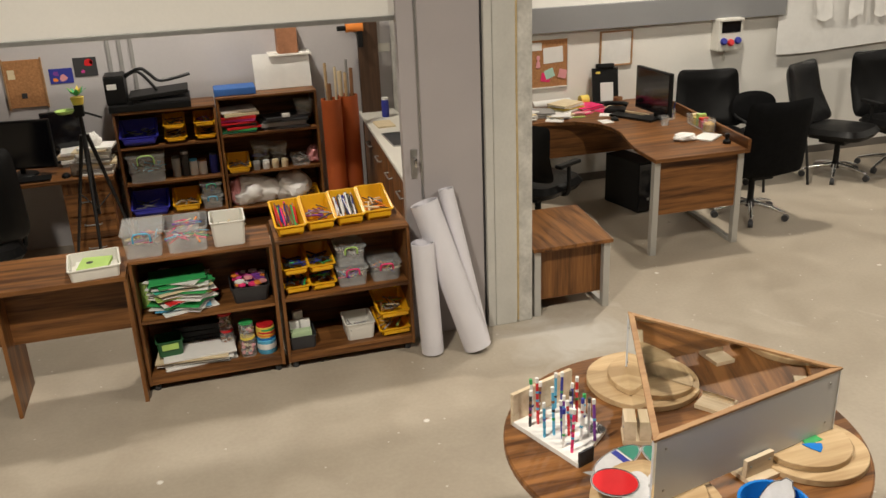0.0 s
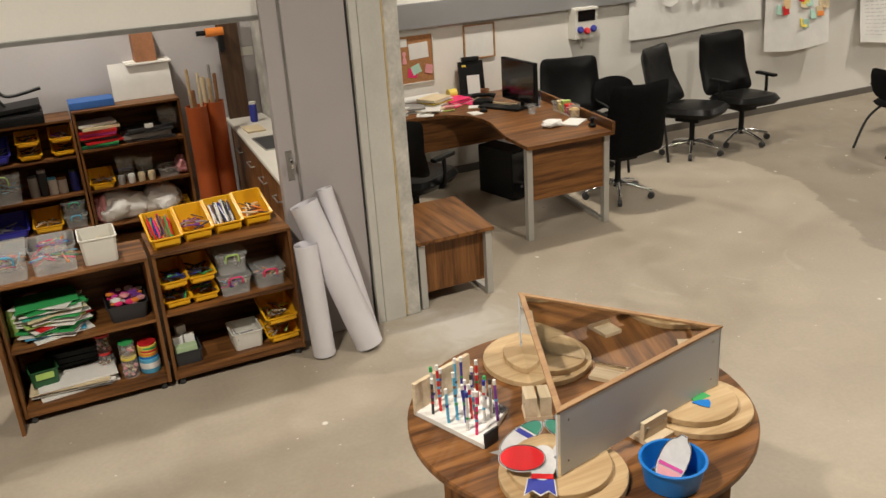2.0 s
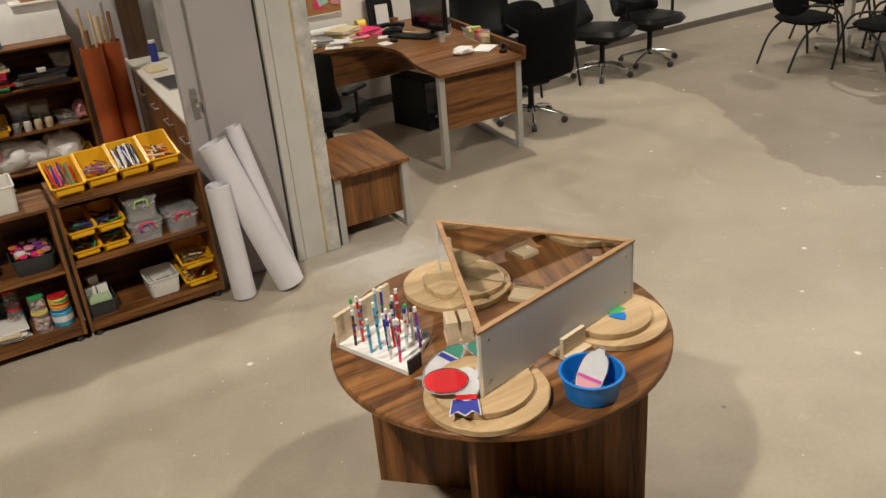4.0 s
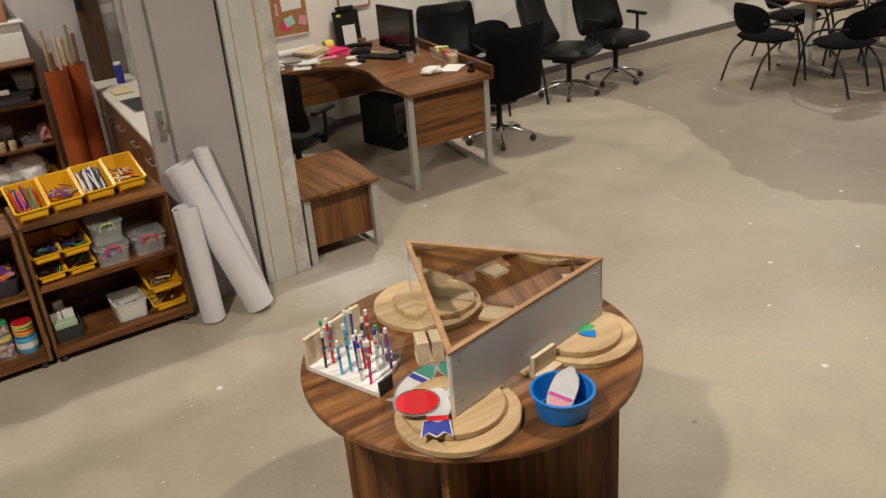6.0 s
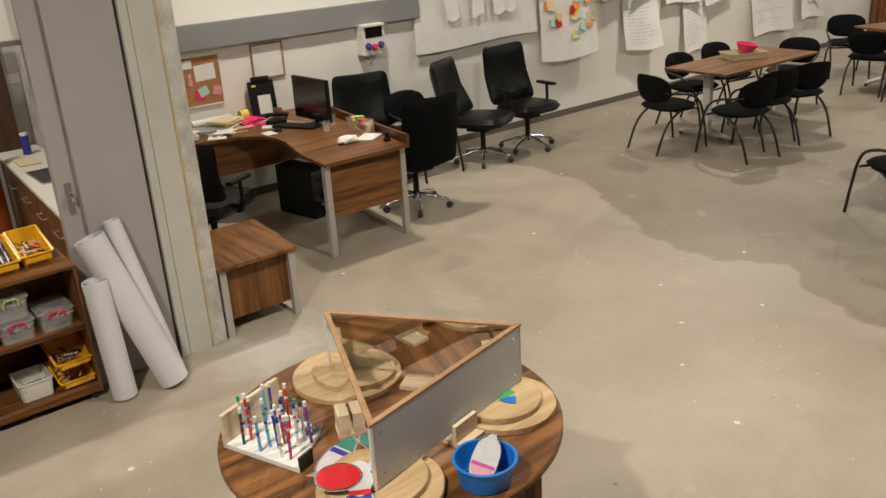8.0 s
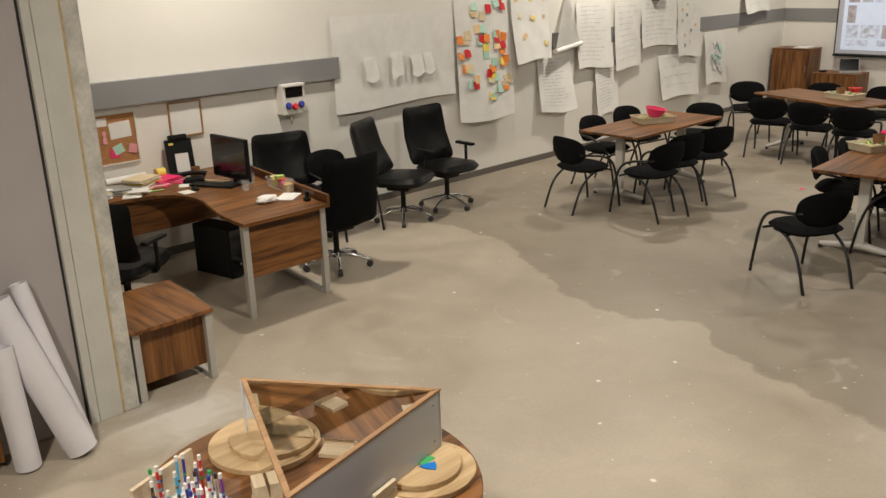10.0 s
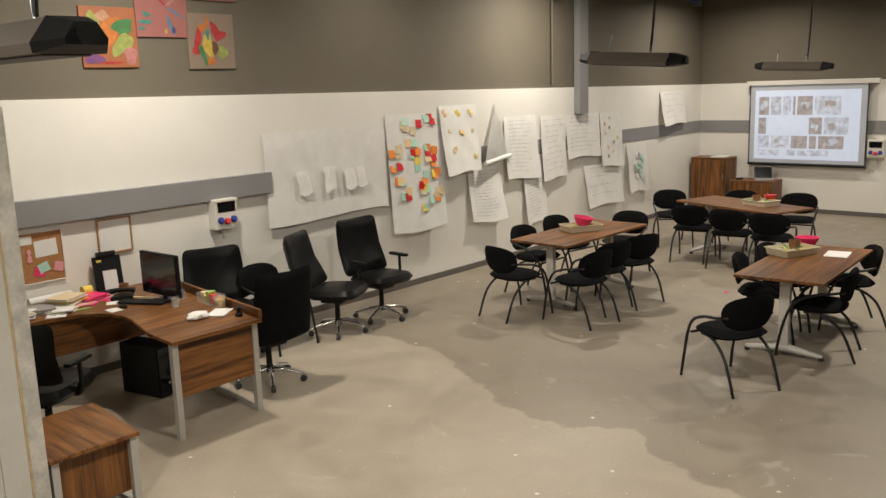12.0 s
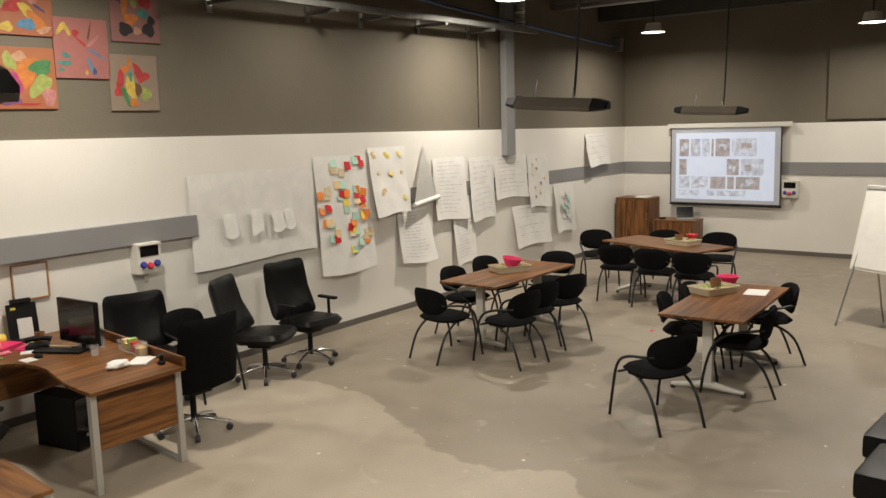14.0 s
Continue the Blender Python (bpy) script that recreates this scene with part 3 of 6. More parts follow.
build_office_chair(pose(5.61, 6.46, 0, 0, 0, -154), high=1.0, low=-0.015, seat_z=0.44, recline=27, arms=False, label="black leather office chair without armrests, against the wall")
build_office_chair(pose(6.27, 6.49, 0, 0, 0, 178), high=1.04, low=-0.015, seat_z=0.45, recline=21, label="black leather office chair with armrests, against the wall")
build_office_chair(pose(4.24, 5.80, 0, 0, 0, 0), high=1.0, low=-0.06, power=14.0, recline=9, label="black office chair seen from its plain tall back", arms=False, back_mat=black_cloth)
build_office_chair(pose(4.46, 6.68, 0, 0, 0, 165), high=0.97, low=-0.01, recline=24, label="black leather office chair behind the desk", arms=False)
build_office_chair(pose(2.42, 5.95, 0, 0, 0, -60), high=0.95, label="low black leather desk chair pushed under the desk")
copy_thing(chair, pose(4.95, 6.62, 0, 0, 0, 185))


# ---- office desk ----
def build_desk():
    t = thing("office_desk", pose(0, 0, 0), "walnut L-shaped office desk with curved inner edge and silver legs", "desk")
    out = [(3.03, 5.25), (3.80, 5.25), (4.03, 6.98), (4.0, 7.24), (2.05, 7.24), (2.05, 6.66), (2.75, 6.66), (3.02, 6.60), (3.16, 6.45), (3.20, 6.28), (3.19, 6.10), (3.13, 5.88), (3.06, 5.62)]
    part("desktop", prism(out, 0.722, 0.75, bevel=0.003), walnut_x, t)
    lip = [(3.775, 5.25), (3.80, 5.245), (4.045, 7.0), (4.02, 7.0)]
    part("raised_edge", prism(lip, 0.75, 0.825, bevel=0.003), walnut_y, t)
    part("end_panel", box(3.08, 5.33, 0.30, 3.77, 5.35, 0.70, 0.002), walnut_x, t)
    part("modesty_panel", box(2.1, 6.70, 0.42, 3.80, 6.72, 0.715, 0.002), walnut_x, t)
    for lx, ly in ((3.072, 5.314), (3.776, 5.338), (3.95, 6.85), (2.10, 6.75)):
        part("leg", box(lx - 0.024, ly - 0.024, 0.0, lx + 0.024, ly + 0.024, 0.722, 0.004), leg_grey, t)
    part("floor_bar", box(3.745, 5.362, 0.0, 3.785, 6.83, 0.03, 0.004, m=Matrix.Translation((3.765, 5.36, 0)) @ pose(0, 0, 0, 0, 0, -6.5) @ Matrix.Translation((-3.765, -5.36, 0))), leg_grey, t)
    return t


build_desk()


def build_pedestal():
    t = thing("side_pedestal", pose(0, 0, 0), "small walnut side table with drawer box and silver legs", "cabinet")
    part("top", prism([(1.845, 4.60), (2.385, 4.60), (2.46, 5.32), (1.845, 5.32)], 0.45, 0.475, bevel=0.003), walnut_y, t)
    part("body", box(1.915, 4.685, 0.09, 2.35, 5.28, 0.447, 0.003), walnut_z, t)
    for lx, ly in ((1.885, 4.655), (2.355, 4.645), (1.885, 5.29), (2.42, 5.29)):
        part("leg", box(lx - 0.022, ly - 0.022, 0, lx + 0.022, ly + 0.022, 0.4495, 0.004), leg_grey, t)
    part("floor_bar", box(2.337, 4.668, 0.0, 2.373, 5.266, 0.03, 0.003), leg_grey, t)
    return t


build_pedestal()


# ---- round table with the mirror box ----
TC = Vector((1.403, 2.175, 0))


def build_round_table():
    t = thing("round_table", pose(TC.x, TC.y, 0), "round walnut laminate table on a crossed panel base", "table")
    part("tabletop", lathe([(0.0, 0.722), (0.590, 0.722), (0.597, 0.727), (0.597, 0.745), (0.592, 0.75), (0.0, 0.75)], 72), walnut_x, t)
    for k in range(4):
        part("base_panel", box(0.014, -0.012, 0.0, 0.52, 0.012, 0.721, 0.002, m=pose(0, 0, 0, 0, 0, 45 + 90 * k)), walnut_z, t)
    part("base_core", box(-0.0135, -0.0135, 0.0, 0.0135, 0.0135, 0.721, 0.001, m=pose(0, 0, 0, 0, 0, 45)), walnut_z, t)
    return t


build_round_table()
TRI = [(1.417, 2.598), (1.859, 1.984), (1.090, 1.817)]
TRI_Z0, TRI_Z1 = 0.7955, 1.0185


def build_mirror_box():
    t = thing("mirror_box", pose(0, 0, 0), "triangular box of three upright mirrors with wooden rims", "mirror")
    c = Vector((sum(p[0] for p in TRI) / 3, sum(p[1] for p in TRI) / 3))
    for i in range(3):
        a, b = Vector(TRI[i]), Vector(TRI[(i + 1) % 3])
        d = (b - a).normalized()
        n = Vector((-d.y, d.x))
        if n.dot(c - a) < 0:
            n = -n
        ln = (b - a).length
        ang = math.degrees(math.atan2(d.y, d.x))
        s = 1 if n.dot(Vector((-d.y, d.x))) > 0 else -1
        m = pose(a.x, a.y, 0, 0, 0, ang)
        outer = MIRROR if i == 2 else mirror_back
        part("board", box(0.004, min(0.002 * s, 0.010 * s), TRI_Z0, ln - 0.004, max(0.002 * s, 0.010 * s), TRI_Z1 - 0.004, 0.001, m=m), outer, t, "grey-white painted outer board")
        part("mirror", box(0.022, min(0.011 * s, 0.015 * s), TRI_Z0 + 0.003, ln - 0.022, max(0.011 * s, 0.015 * s), TRI_Z1 - 0.005, 0, m=m), MIRROR, t, "clear inner mirror")
        part("rim", prism([(0, 0), (ln, 0), (ln - 0.035, 0.020 * s), (0.035, 0.020 * s)], TRI_Z1 - 0.004, TRI_Z1 + 0.004, m=m, bevel=0.001), pale_edge, t, "thin wooden rim")
        for q in (0.05, ln - 0.05):
            for z in (TRI_Z0 + 0.04, TRI_Z1 - 0.04):
                part("screw", lathe([(0.0, 0.003), (0.004, 0.002), (0.005, 0.0)], 8, m=m @ pose(q, 0.0015 * s, z, 90 * s)), steel, t)
    return t


build_mirror_box()


def round_boards(x, y, r1, r2, dx, dy, label):
    t = thing("wooden_discs", pose(x, y, 0.75), label, "wooden disc", "pale wooden discs on the round table")
    part("lower_disc", lathe([(0, 0), (r1 - 0.002, 0), (r1, 0.002), (r1, 0.020), (r1 - 0.002, 0.022), (0, 0.022)], 56), pale_x, t)
    part("upper_disc", lathe([(0, 0.0225), (r2 - 0.002, 0.0225), (r2, 0.0245), (r2, 0.042), (r2 - 0.002, 0.044), (0, 0.044)], 56, m=pose(dx, dy, 0)), pale_x, t)
    return t


round_boards(1.455, 2.53, 0.21, 0.165, 0.03, -0.015, "two stacked round birch boards under the mirror box")
round_boards(1.14, 1.865, 0.198, 0.16, 0.0, 0.02, "two stacked round birch boards beside the blue bowl")
round_boards(1.735, 1.955, 0.185, 0.15, -0.012, 0.012, "two stacked round birch boards with paper scraps")


def bracket(edge, along, label, wide=0.058, foot=0.05, tall=0.078, thick=0.016):
    """An L of two small boards at one side of the mirror box; its upright stands outside the box."""
    a, b = Vector(TRI[edge]), Vector(TRI[(edge + 1) % 3])
    d = (b - a).normalized()
    c = Vector((sum(p[0] for p in TRI) / 3, sum(p[1] for p in TRI) / 3))
    n = Vector((d.y, -d.x))
    if n.dot(a - c) < 0:
        n = -n
    d = Vector((n.y, -n.x))
    p = a + (b - a) * along
    m = Matrix(((d.x, n.x, 0, p.x), (d.y, n.y, 0, p.y), (0, 0, 1, 0.75), (0, 0, 0, 1)))
    t = thing("wooden_bracket", m, label, "bracket", "pale wooden brackets under the mirror box")
    part("foot", box(-wide, -0.07, 0, wide, foot, 0.016, 0.002), pale_board, t)
    part("upright", box(-wide, 0.003, 0.0165, wide, 0.003 + thick, tall, 0.002), pale_board, t)
    for q in (-wide * 0.7, wide * 0.7):
        part("screw", lathe([(0, 0.003), (0.004, 0.002), (0.005, 0)], 8, m=pose(q, 0.0035 + thick, tall * 0.7, -90)), steel, t)
    return t


bracket(1, 0.46, "small birch bracket holding the mirror box beside the bowl")
bracket(2, 0.50, "small birch block bracket beside the pen board", 0.042, 0.046, 0.09, 0.04)
bracket(0, 0.48, "small birch bracket at the mirror box's far side")


def build_bowl():
    t = thing("plastic_bowl", pose(1.408, 1.684, 0.75), "round bright blue plastic bowl with some glass pebbles", "bowl")
    part("shell", lathe([(0, 0), (0.075, 0), (0.082, 0.004), (0.095, 0.077), (0.101, 0.080), (0.101, 0.085), (0.092, 0.085), (0.079, 0.008), (0, 0.006)], 48), bowl_blue, t, smooth=True)
    peb = bmesh.new()
    rnd = random.Random(4)
    for _ in range(26):
        a, r = rnd.uniform(0, 6.28), 0.07 * rnd.random() ** 0.5
        bmesh.ops.create_icosphere(peb, subdivisions=1, radius=rnd.uniform(0.006, 0.01), matrix=Matrix.Translation((r * math.cos(a), r * math.sin(a), 0.014)))
    part("pebbles", peb, DARK, t, "dark glassy pebbles", smooth=True)
    return t


build_bowl()


drawing_card = mat("drawing_card", (0.60, 0.59, 0.60), 0.65, vary=0.1, scale=30, bump=0.15)
SEA_GREEN = tint("sea_green_ink", (0.05, 0.24, 0.17))


def cutout(name, x, y, z, turn, tilt, w, h, main, band, label, spin=0):
    """A drawing cut out of card: a rounded body with a coloured band."""
    t = thing(name, pose(x, y, z, tilt, 0, turn) @ pose(0, 0, 0, 0, 0, spin), label, "paper cutout", "paper cutouts")
    pts = []
    for k in range(36):
        a = 2 * math.pi * k / 36
        pts.append((w / 2 * math.copysign(abs(math.cos(a)) ** 0.8, math.cos(a)), h / 2 * math.copysign(abs(math.sin(a)) ** 0.8, math.sin(a)) + (0.012 if 8 <= k <= 10 and main is not RED else 0)))
    part("card", prism(pts, 0, 0.0015), drawing_card, t)
    part("outline", tube([(px * 0.97, py * 0.97, 0.002) for px, py in pts + pts[:1]], 0.0013, sides=5), DARK, t)
    part("drawn_area", prism([(px * (0.93 if main is RED else 0.86), py * 0.92 if main is RED else min(py * 0.86, -h * 0.18)) for px, py in pts], 0.0018, 0.0028), main, t)
    if band is not None:
        part("drawn_band", box(-w * 0.42, -h * 0.16, 0.003, w * 0.42, -h * 0.09, 0.004, 0), band, t)
    return t


cutout("paper_cutout", 1.414, 1.690, 0.818, -37, 42, 0.088, 0.15, ROSE, MAGENTA, "cut-out paper drawing with pink foot in the bowl", -24)


def crown(w, h):
    """A fish tail outline with three points, hanging down from y = 0."""
    return [(-w * 0.42, 0), (w * 0.42, 0), (w * 0.5, -h), (w * 0.25, -h * 0.72), (0.0, -h), (-w * 0.25, -h * 0.72), (-w * 0.5, -h)]


def oval(w, h, cx=0.0, cy=0.0, n=32):
    return [(cx + w / 2 * math.cos(2 * math.pi * k / n), cy + h / 2 * math.sin(2 * math.pi * k / n)) for k in range(n)]


def build_red_fish():
    t = thing("paper_cutout", pose(1.030, 1.920, 0.822, 8, 0, -33), "cut-out paper fish with red oval body and dark blue tail", "paper cutout", "paper cutouts")
    part("card", prism(oval(0.146, 0.118), 0.004, 0.0055), drawing_card, t)
    part("drawn_body", prism(oval(0.134, 0.106), 0.006, 0.0072), RED, t)
    part("outline", tube([(px, py, 0.0065) for px, py in oval(0.140, 0.112) + oval(0.140, 0.112)[:1]], 0.0013, sides=5), DARK, t)
    part("collar_card", prism(oval(0.085, 0.15, 0.062, -0.012), 0.001, 0.0025), drawing_card, t)
    part("collar_band", box(0.030, -0.082, 0.003, 0.094, -0.062, 0.0042, 0), RED, t)
    tail = [(px + 0.058, py - 0.080) for px, py in crown(0.088, 0.062)]
    part("tail_card", prism([((px - 0.058) * 1.1 + 0.058, (py + 0.080) * 1.09 - 0.080) for px, py in tail], -0.0015, 0.0), drawing_card, t)
    part("tail", prism(tail, 0.0004, 0.0016), NAVY, t, "dark blue tail with three points")
    return t


def build_green_fish():
    t = thing("paper_cutout", pose(1.112, 2.065, 0.790, 4, -8, 17), "cut-out paper fish, white with navy band and green head", "paper cutout", "paper cutouts")
    part("card", prism(oval(0.19, 0.085), 0.0, 0.0015), drawing_card, t)
    part("outline", tube([(px, py, 0.0018) for px, py in oval(0.184, 0.079) + oval(0.184, 0.079)[:1]], 0.0012, sides=5), DARK, t)
    head = [p for p in oval(0.176, 0.074) if p[0] > 0.028]
    part("drawn_head", prism(sorted(head, key=lambda p: math.atan2(p[1], p[0] - 0.05)), 0.0019, 0.003), SEA_GREEN, t)
    part("drawn_band", box(0.006, -0.034, 0.0019, 0.026, 0.034, 0.003, 0), NAVY, t)
    part("tail", prism([(-0.088, -0.012), (-0.088, 0.012), (-0.118, 0.03), (-0.108, 0.0), (-0.118, -0.03)], 0.0002, 0.0014), GREY, t)
    return t


build_red_fish()
build_green_fish()


def star(x, y, z, turn, tilt, main, label, n=5, r=0.045):
    pts = []
    for k in range(2 * n):
        rr = r if k % 2 else r * 0.62
        a = math.pi * k / n
        pts.append((rr * math.cos(a), rr * math.sin(a) * 0.7))
    return single("paper_scrap", prism(pts, 0, 0.0018), main, label, "paper scrap", pose(x, y, z, tilt, 0, turn), "paper scraps")


star(1.742, 1.958, 0.797, 12, 8, GREEN, "bright green cut paper leaf on a wooden disc", 4, 0.05)
star(1.728, 1.915, 0.797, -40, 4, bowl_blue, "blue cut paper leaf on a wooden disc", 3, 0.038)


def build_pen_board():
    a, b = Vector((0.888, 2.42)), Vector((1.0, 2.115))
    ang = math.degrees(math.atan2((b - a).y, (b - a).x))
    ln = (b - a).length
    t = thing("pen_board", pose(a.x, a.y, 0.75, 0, 0, ang), "white three-cornered board full of upright decorated pencils", "pen holder")
    outline = [(0, 0), (ln, 0), (ln * 0.74, 0.215), (0.02, 0.25)]
    part("board", prism(outline, 0.0, 0.018, bevel=0.001), paper, t)
    part("back_panel", box(-0.006, 0.0, 0.0, 0.010, 0.28, 0.125, 0.002), pale_board, t, "upright birch panel")
    part("end_panel", box(ln - 0.006, 0.005, 0.0, ln + 0.002, 0.07, 0.055, 0.002), DARK, t, "upright dark mirror panel")
    for k in range(18):
        an = k * 0.7
        part("printed_leaf", prism([(0.004, 0), (0.028, 0.004), (0.036, 0), (0.028, -0.004)], 0.0185, 0.0193, m=Matrix.Translation((0.22, 0.19, 0)) @ pose(0, 0, 0, 0, 0, 20 * k)), DARK, t)
    rnd = random.Random(8)
    cols = [RED, NAVY, GREEN, DARK, PINK, paper, SKY, PURPLE, paper, BROWN]
    for i in range(5):
        for j in range(7):
            if rnd.random() < 0.35:
                continue
            x, y = 0.03 + 0.040 * j + rnd.uniform(-0.007, 0.007), 0.025 + 0.036 * i + rnd.uniform(-0.006, 0.006)
            if x > ln * 0.92 or y > 0.19:
                continue
            h = rnd.uniform(0.13, 0.185)
            lx, ly = rnd.uniform(-0.006, 0.006), rnd.uniform(-0.006, 0.006)
            main = rnd.choice(cols)
            p = part("pencil", tube([(x, y, 0.018), (x + lx, y + ly, h)], 0.0052, sides=7), main, t)
            part("cap", tube([(x + lx, y + ly, h), (x + lx * 1.15, y + ly * 1.15, h + 0.018)], 0.006, sides=8), paper if main is not paper else rnd.choice([NAVY, GREEN, DARK]), p)
            for q in (0.35, 0.55, 0.75):
                if rnd.random() < 0.7:
                    z = 0.018 + q * (h - 0.018)
                    part("ring", tube([(x + lx * q, y + ly * q, z), (x + lx * q, y + ly * q, z + 0.009)], 0.0058, sides=7), rnd.choice(cols), p)
    return t


build_pen_board()


# ---- store room: shelves, desk, counter ----
def shelf_unit(name, x0, x1, y0, y1, zs, top, label, casters=True, group="open walnut shelf units"):
    t = thing(name, pose(0, 0, 0), label, "shelf", group)
    w = 0.018
    base = 0.045 if casters else 0.0
    part("side_panel", box(x0, y0, base, x0 + w, y1, top - w, 0.002), walnut_z, t)
    part("side_panel", box(x1 - w, y0, base, x1, y1, top - w, 0.002), walnut_z, t)
    part("top_board", box(x0, y0 - 0.004, top - w + 0.001, x1, y1, top, 0.002), walnut_x, t)
    part("back_panel", box(x0 + w, y1 - 0.010, base, x1 - w, y1 - 0.002, top - w, 0.001), walnut_x, t)
    for z in zs:
        part("shelf_board", box(x0 + w + 0.001, y0 + 0.004, z - w, x1 - w - 0.001, y1 - 0.011, z, 0.002), walnut_x, t)
    part("plinth", box(x0 + w, y0 + 0.008, base, x1 - w, y0 + 0.024, zs[0] - w, 0.001), walnut_x, t)
    if casters:
        for cx in (x0 + 0.04, x1 - 0.04):
            for cy in (y0 + 0.04, y1 - 0.04):
                part("caster", lathe([(0, 0), (0.018, 0.002), (0.02, 0.02), (0.012, 0.044), (0, 0.045)], 12, m=pose(cx, cy, 0)), DARK, t)
    return t


YA = 4.475
shelf_unit("shelf_unit", -0.49, 0.262, YA, YA + 0.33, (0.10, 0.435), 0.79, "low open walnut shelf unit with folders and jars")
shelf_unit("shelf_unit", 0.282, 1.035, YA, YA + 0.40, (0.10, 0.445), 0.795, "low open walnut shelf unit with yellow bins")
shelf_unit("shelf_unit", -0.665, 0.095, 6.84, 7.20, (0.10, 0.29, 0.56, 0.85), 1.125, "tall open walnut shelf unit packed with craft supplies", False)
shelf_unit("shelf_unit", 0.105, 0.885, 6.84, 7.20, (0.10, 0.27, 0.56, 0.875), 1.17, "tall open walnut shelf unit with bags and fabric", False)

RND = random.Random(21)
CLUTTER = [RED, NAVY, GREEN, PINK, paper, SKY, YELLOW, PURPLE, ORANGE, DARK, GREY, BROWN, CREAM]


def sticks(w, d, z, n, colors, ln=0.11, lie=0.35, seed=0, stand=False):
    """Pens and bits that lie and lean in a tub, one mesh per colour."""
    rnd = random.Random(seed)
    sets = {}
    for _ in range(n):
        c = rnd.choice(colors)
        bm = sets.setdefault(c.name, (bmesh.new(), c))[0]
        x, y = rnd.uniform(-w, w) * 0.36, rnd.uniform(-d, d) * 0.34
        a, e = rnd.uniform(0, 6.28), rnd.uniform(-0.05, lie)
        hl = min(ln, w * 0.8) * 0.5
        if stand:
            a, e, hl = 1.57 + rnd.uniform(-0.14, 0.14), rnd.uniform(0.45, 0.85), ln * 0.62
            y = rnd.uniform(-0.05, 0.24) * d
        dx, dy = math.cos(a) * hl * 0.7, math.sin(a) * hl * 0.7
        z0 = z + rnd.uniform(0, 0.02)
        tube([(x - dx, y - dy, z0 - e * hl * 0.3), (x + dx, y + dy, z0 + e * hl)], rnd.uniform(0.003, 0.006), bm, sides=6)
    return sets


def yellow_bin(m, w=0.15, d=0.20, h=0.085, color=None, fill=CLUTTER, n=22, label="yellow plastic stacking bin with craft bits", seed=0, group="stacking bins", ln=0.11, stand=False):
    t = thing("storage_bin", m, label, "bin", group)
    part("shell", tub(w, d, h, taper=0.86, rim=0.018, lip=h * 0.6), color or yellow_plastic, t)
    part("front_lip", box(-w * 0.42, -d / 2 - 0.012, h * 0.16, w * 0.42, -d / 2 - 0.001, h * 0.34, 0.003), color or yellow_plastic, t)
    if n:
        for bm, c in sticks(w, d, h * 0.36, n, fill + [DARK], ln, seed=seed, stand=stand).values():
            tagged(part("filling", bm, c, t), kind="stuff")
    return t


def clear_box(m, w, d, h, lidded=True, handle=None, fill=CLUTTER, n=18, label="clear plastic box of craft bits", seed=0, shell=None):
    t = thing("storage_box", m, label, "box", "plastic storage boxes")
    part("shell", tub(w, d, h, taper=0.9, rim=0.01), shell or clear_plastic, t)
    if lidded:
        part("lid", box(-w / 2 - 0.008, -d / 2 - 0.008, h + 0.007, w / 2 + 0.008, d / 2 + 0.008, h + 0.018, 0.004), clear_plastic, t)
    if handle is not None:
        part("handle", tube([(-w * 0.22, -d / 2 - 0.004, h * 0.72), (-w * 0.18, -d / 2 - 0.014, h + 0.01), (w * 0.18, -d / 2 - 0.014, h + 0.01), (w * 0.22, -d / 2 - 0.004, h * 0.72)], 0.005, sides=6, smooth_steps=4), handle, t)
    if n:
        for bm, c in sticks(w, d, h * 0.4, n, fill, 0.12, seed=seed).values():
            tagged(part("filling", bm, c, t), kind="stuff")
    return t


# four bins on the right-hand low unit
PENS = [RED, NAVY, GREEN, PINK, ORANGE, SKY]
for k, (fill, lab) in enumerate(((PENS + [BROWN, BROWN], "yellow plastic bin with colour pencils"), ([PURPLE, BROWN, GREY], "yellow plastic bin with a few crayons"),
                                 ([paper, NAVY, DARK, paper], "yellow plastic bin full of white-capped pens"), ([BROWN, ORANGE, CREAM], "yellow plastic bin with wooden bits"))):
    yellow_bin(pose(0.375 + 0.172 * k, YA + 0.17 + 0.03 * k, 0.796, 0, 0, 3), 0.158, 0.235, 0.14, fill=fill, n=(40, 14, 46, 16)[k], label=lab, seed=k, ln=0.13, stand=k in (0, 2))
# boxes on the left-hand low unit and the tray on the desk
clear_box(pose(-0.40, YA + 0.15, 0.791), 0.20, 0.27, 0.13, True, SKY, label="lidded clear box with blue handle and colourful straws", seed=3, n=26)
clear_box(pose(-0.175, YA + 0.15, 0.791), 0.22, 0.26, 0.135, False, None, label="clear box with coloured paint tubes", seed=4, n=30)
clear_box(pose(-0.165, YA + 0.15, 0.885), 0.13, 0.12, 0.06, False, None, label="small clear tray of paint tubes", seed=5, n=18)
clear_box(pose(0.045, YA + 0.15, 0.791), 0.18, 0.22, 0.135, False, None, [DARK, ORANGE, CREAM, GREEN], 24, "white plastic box with wooden pieces", 6, white_plastic)
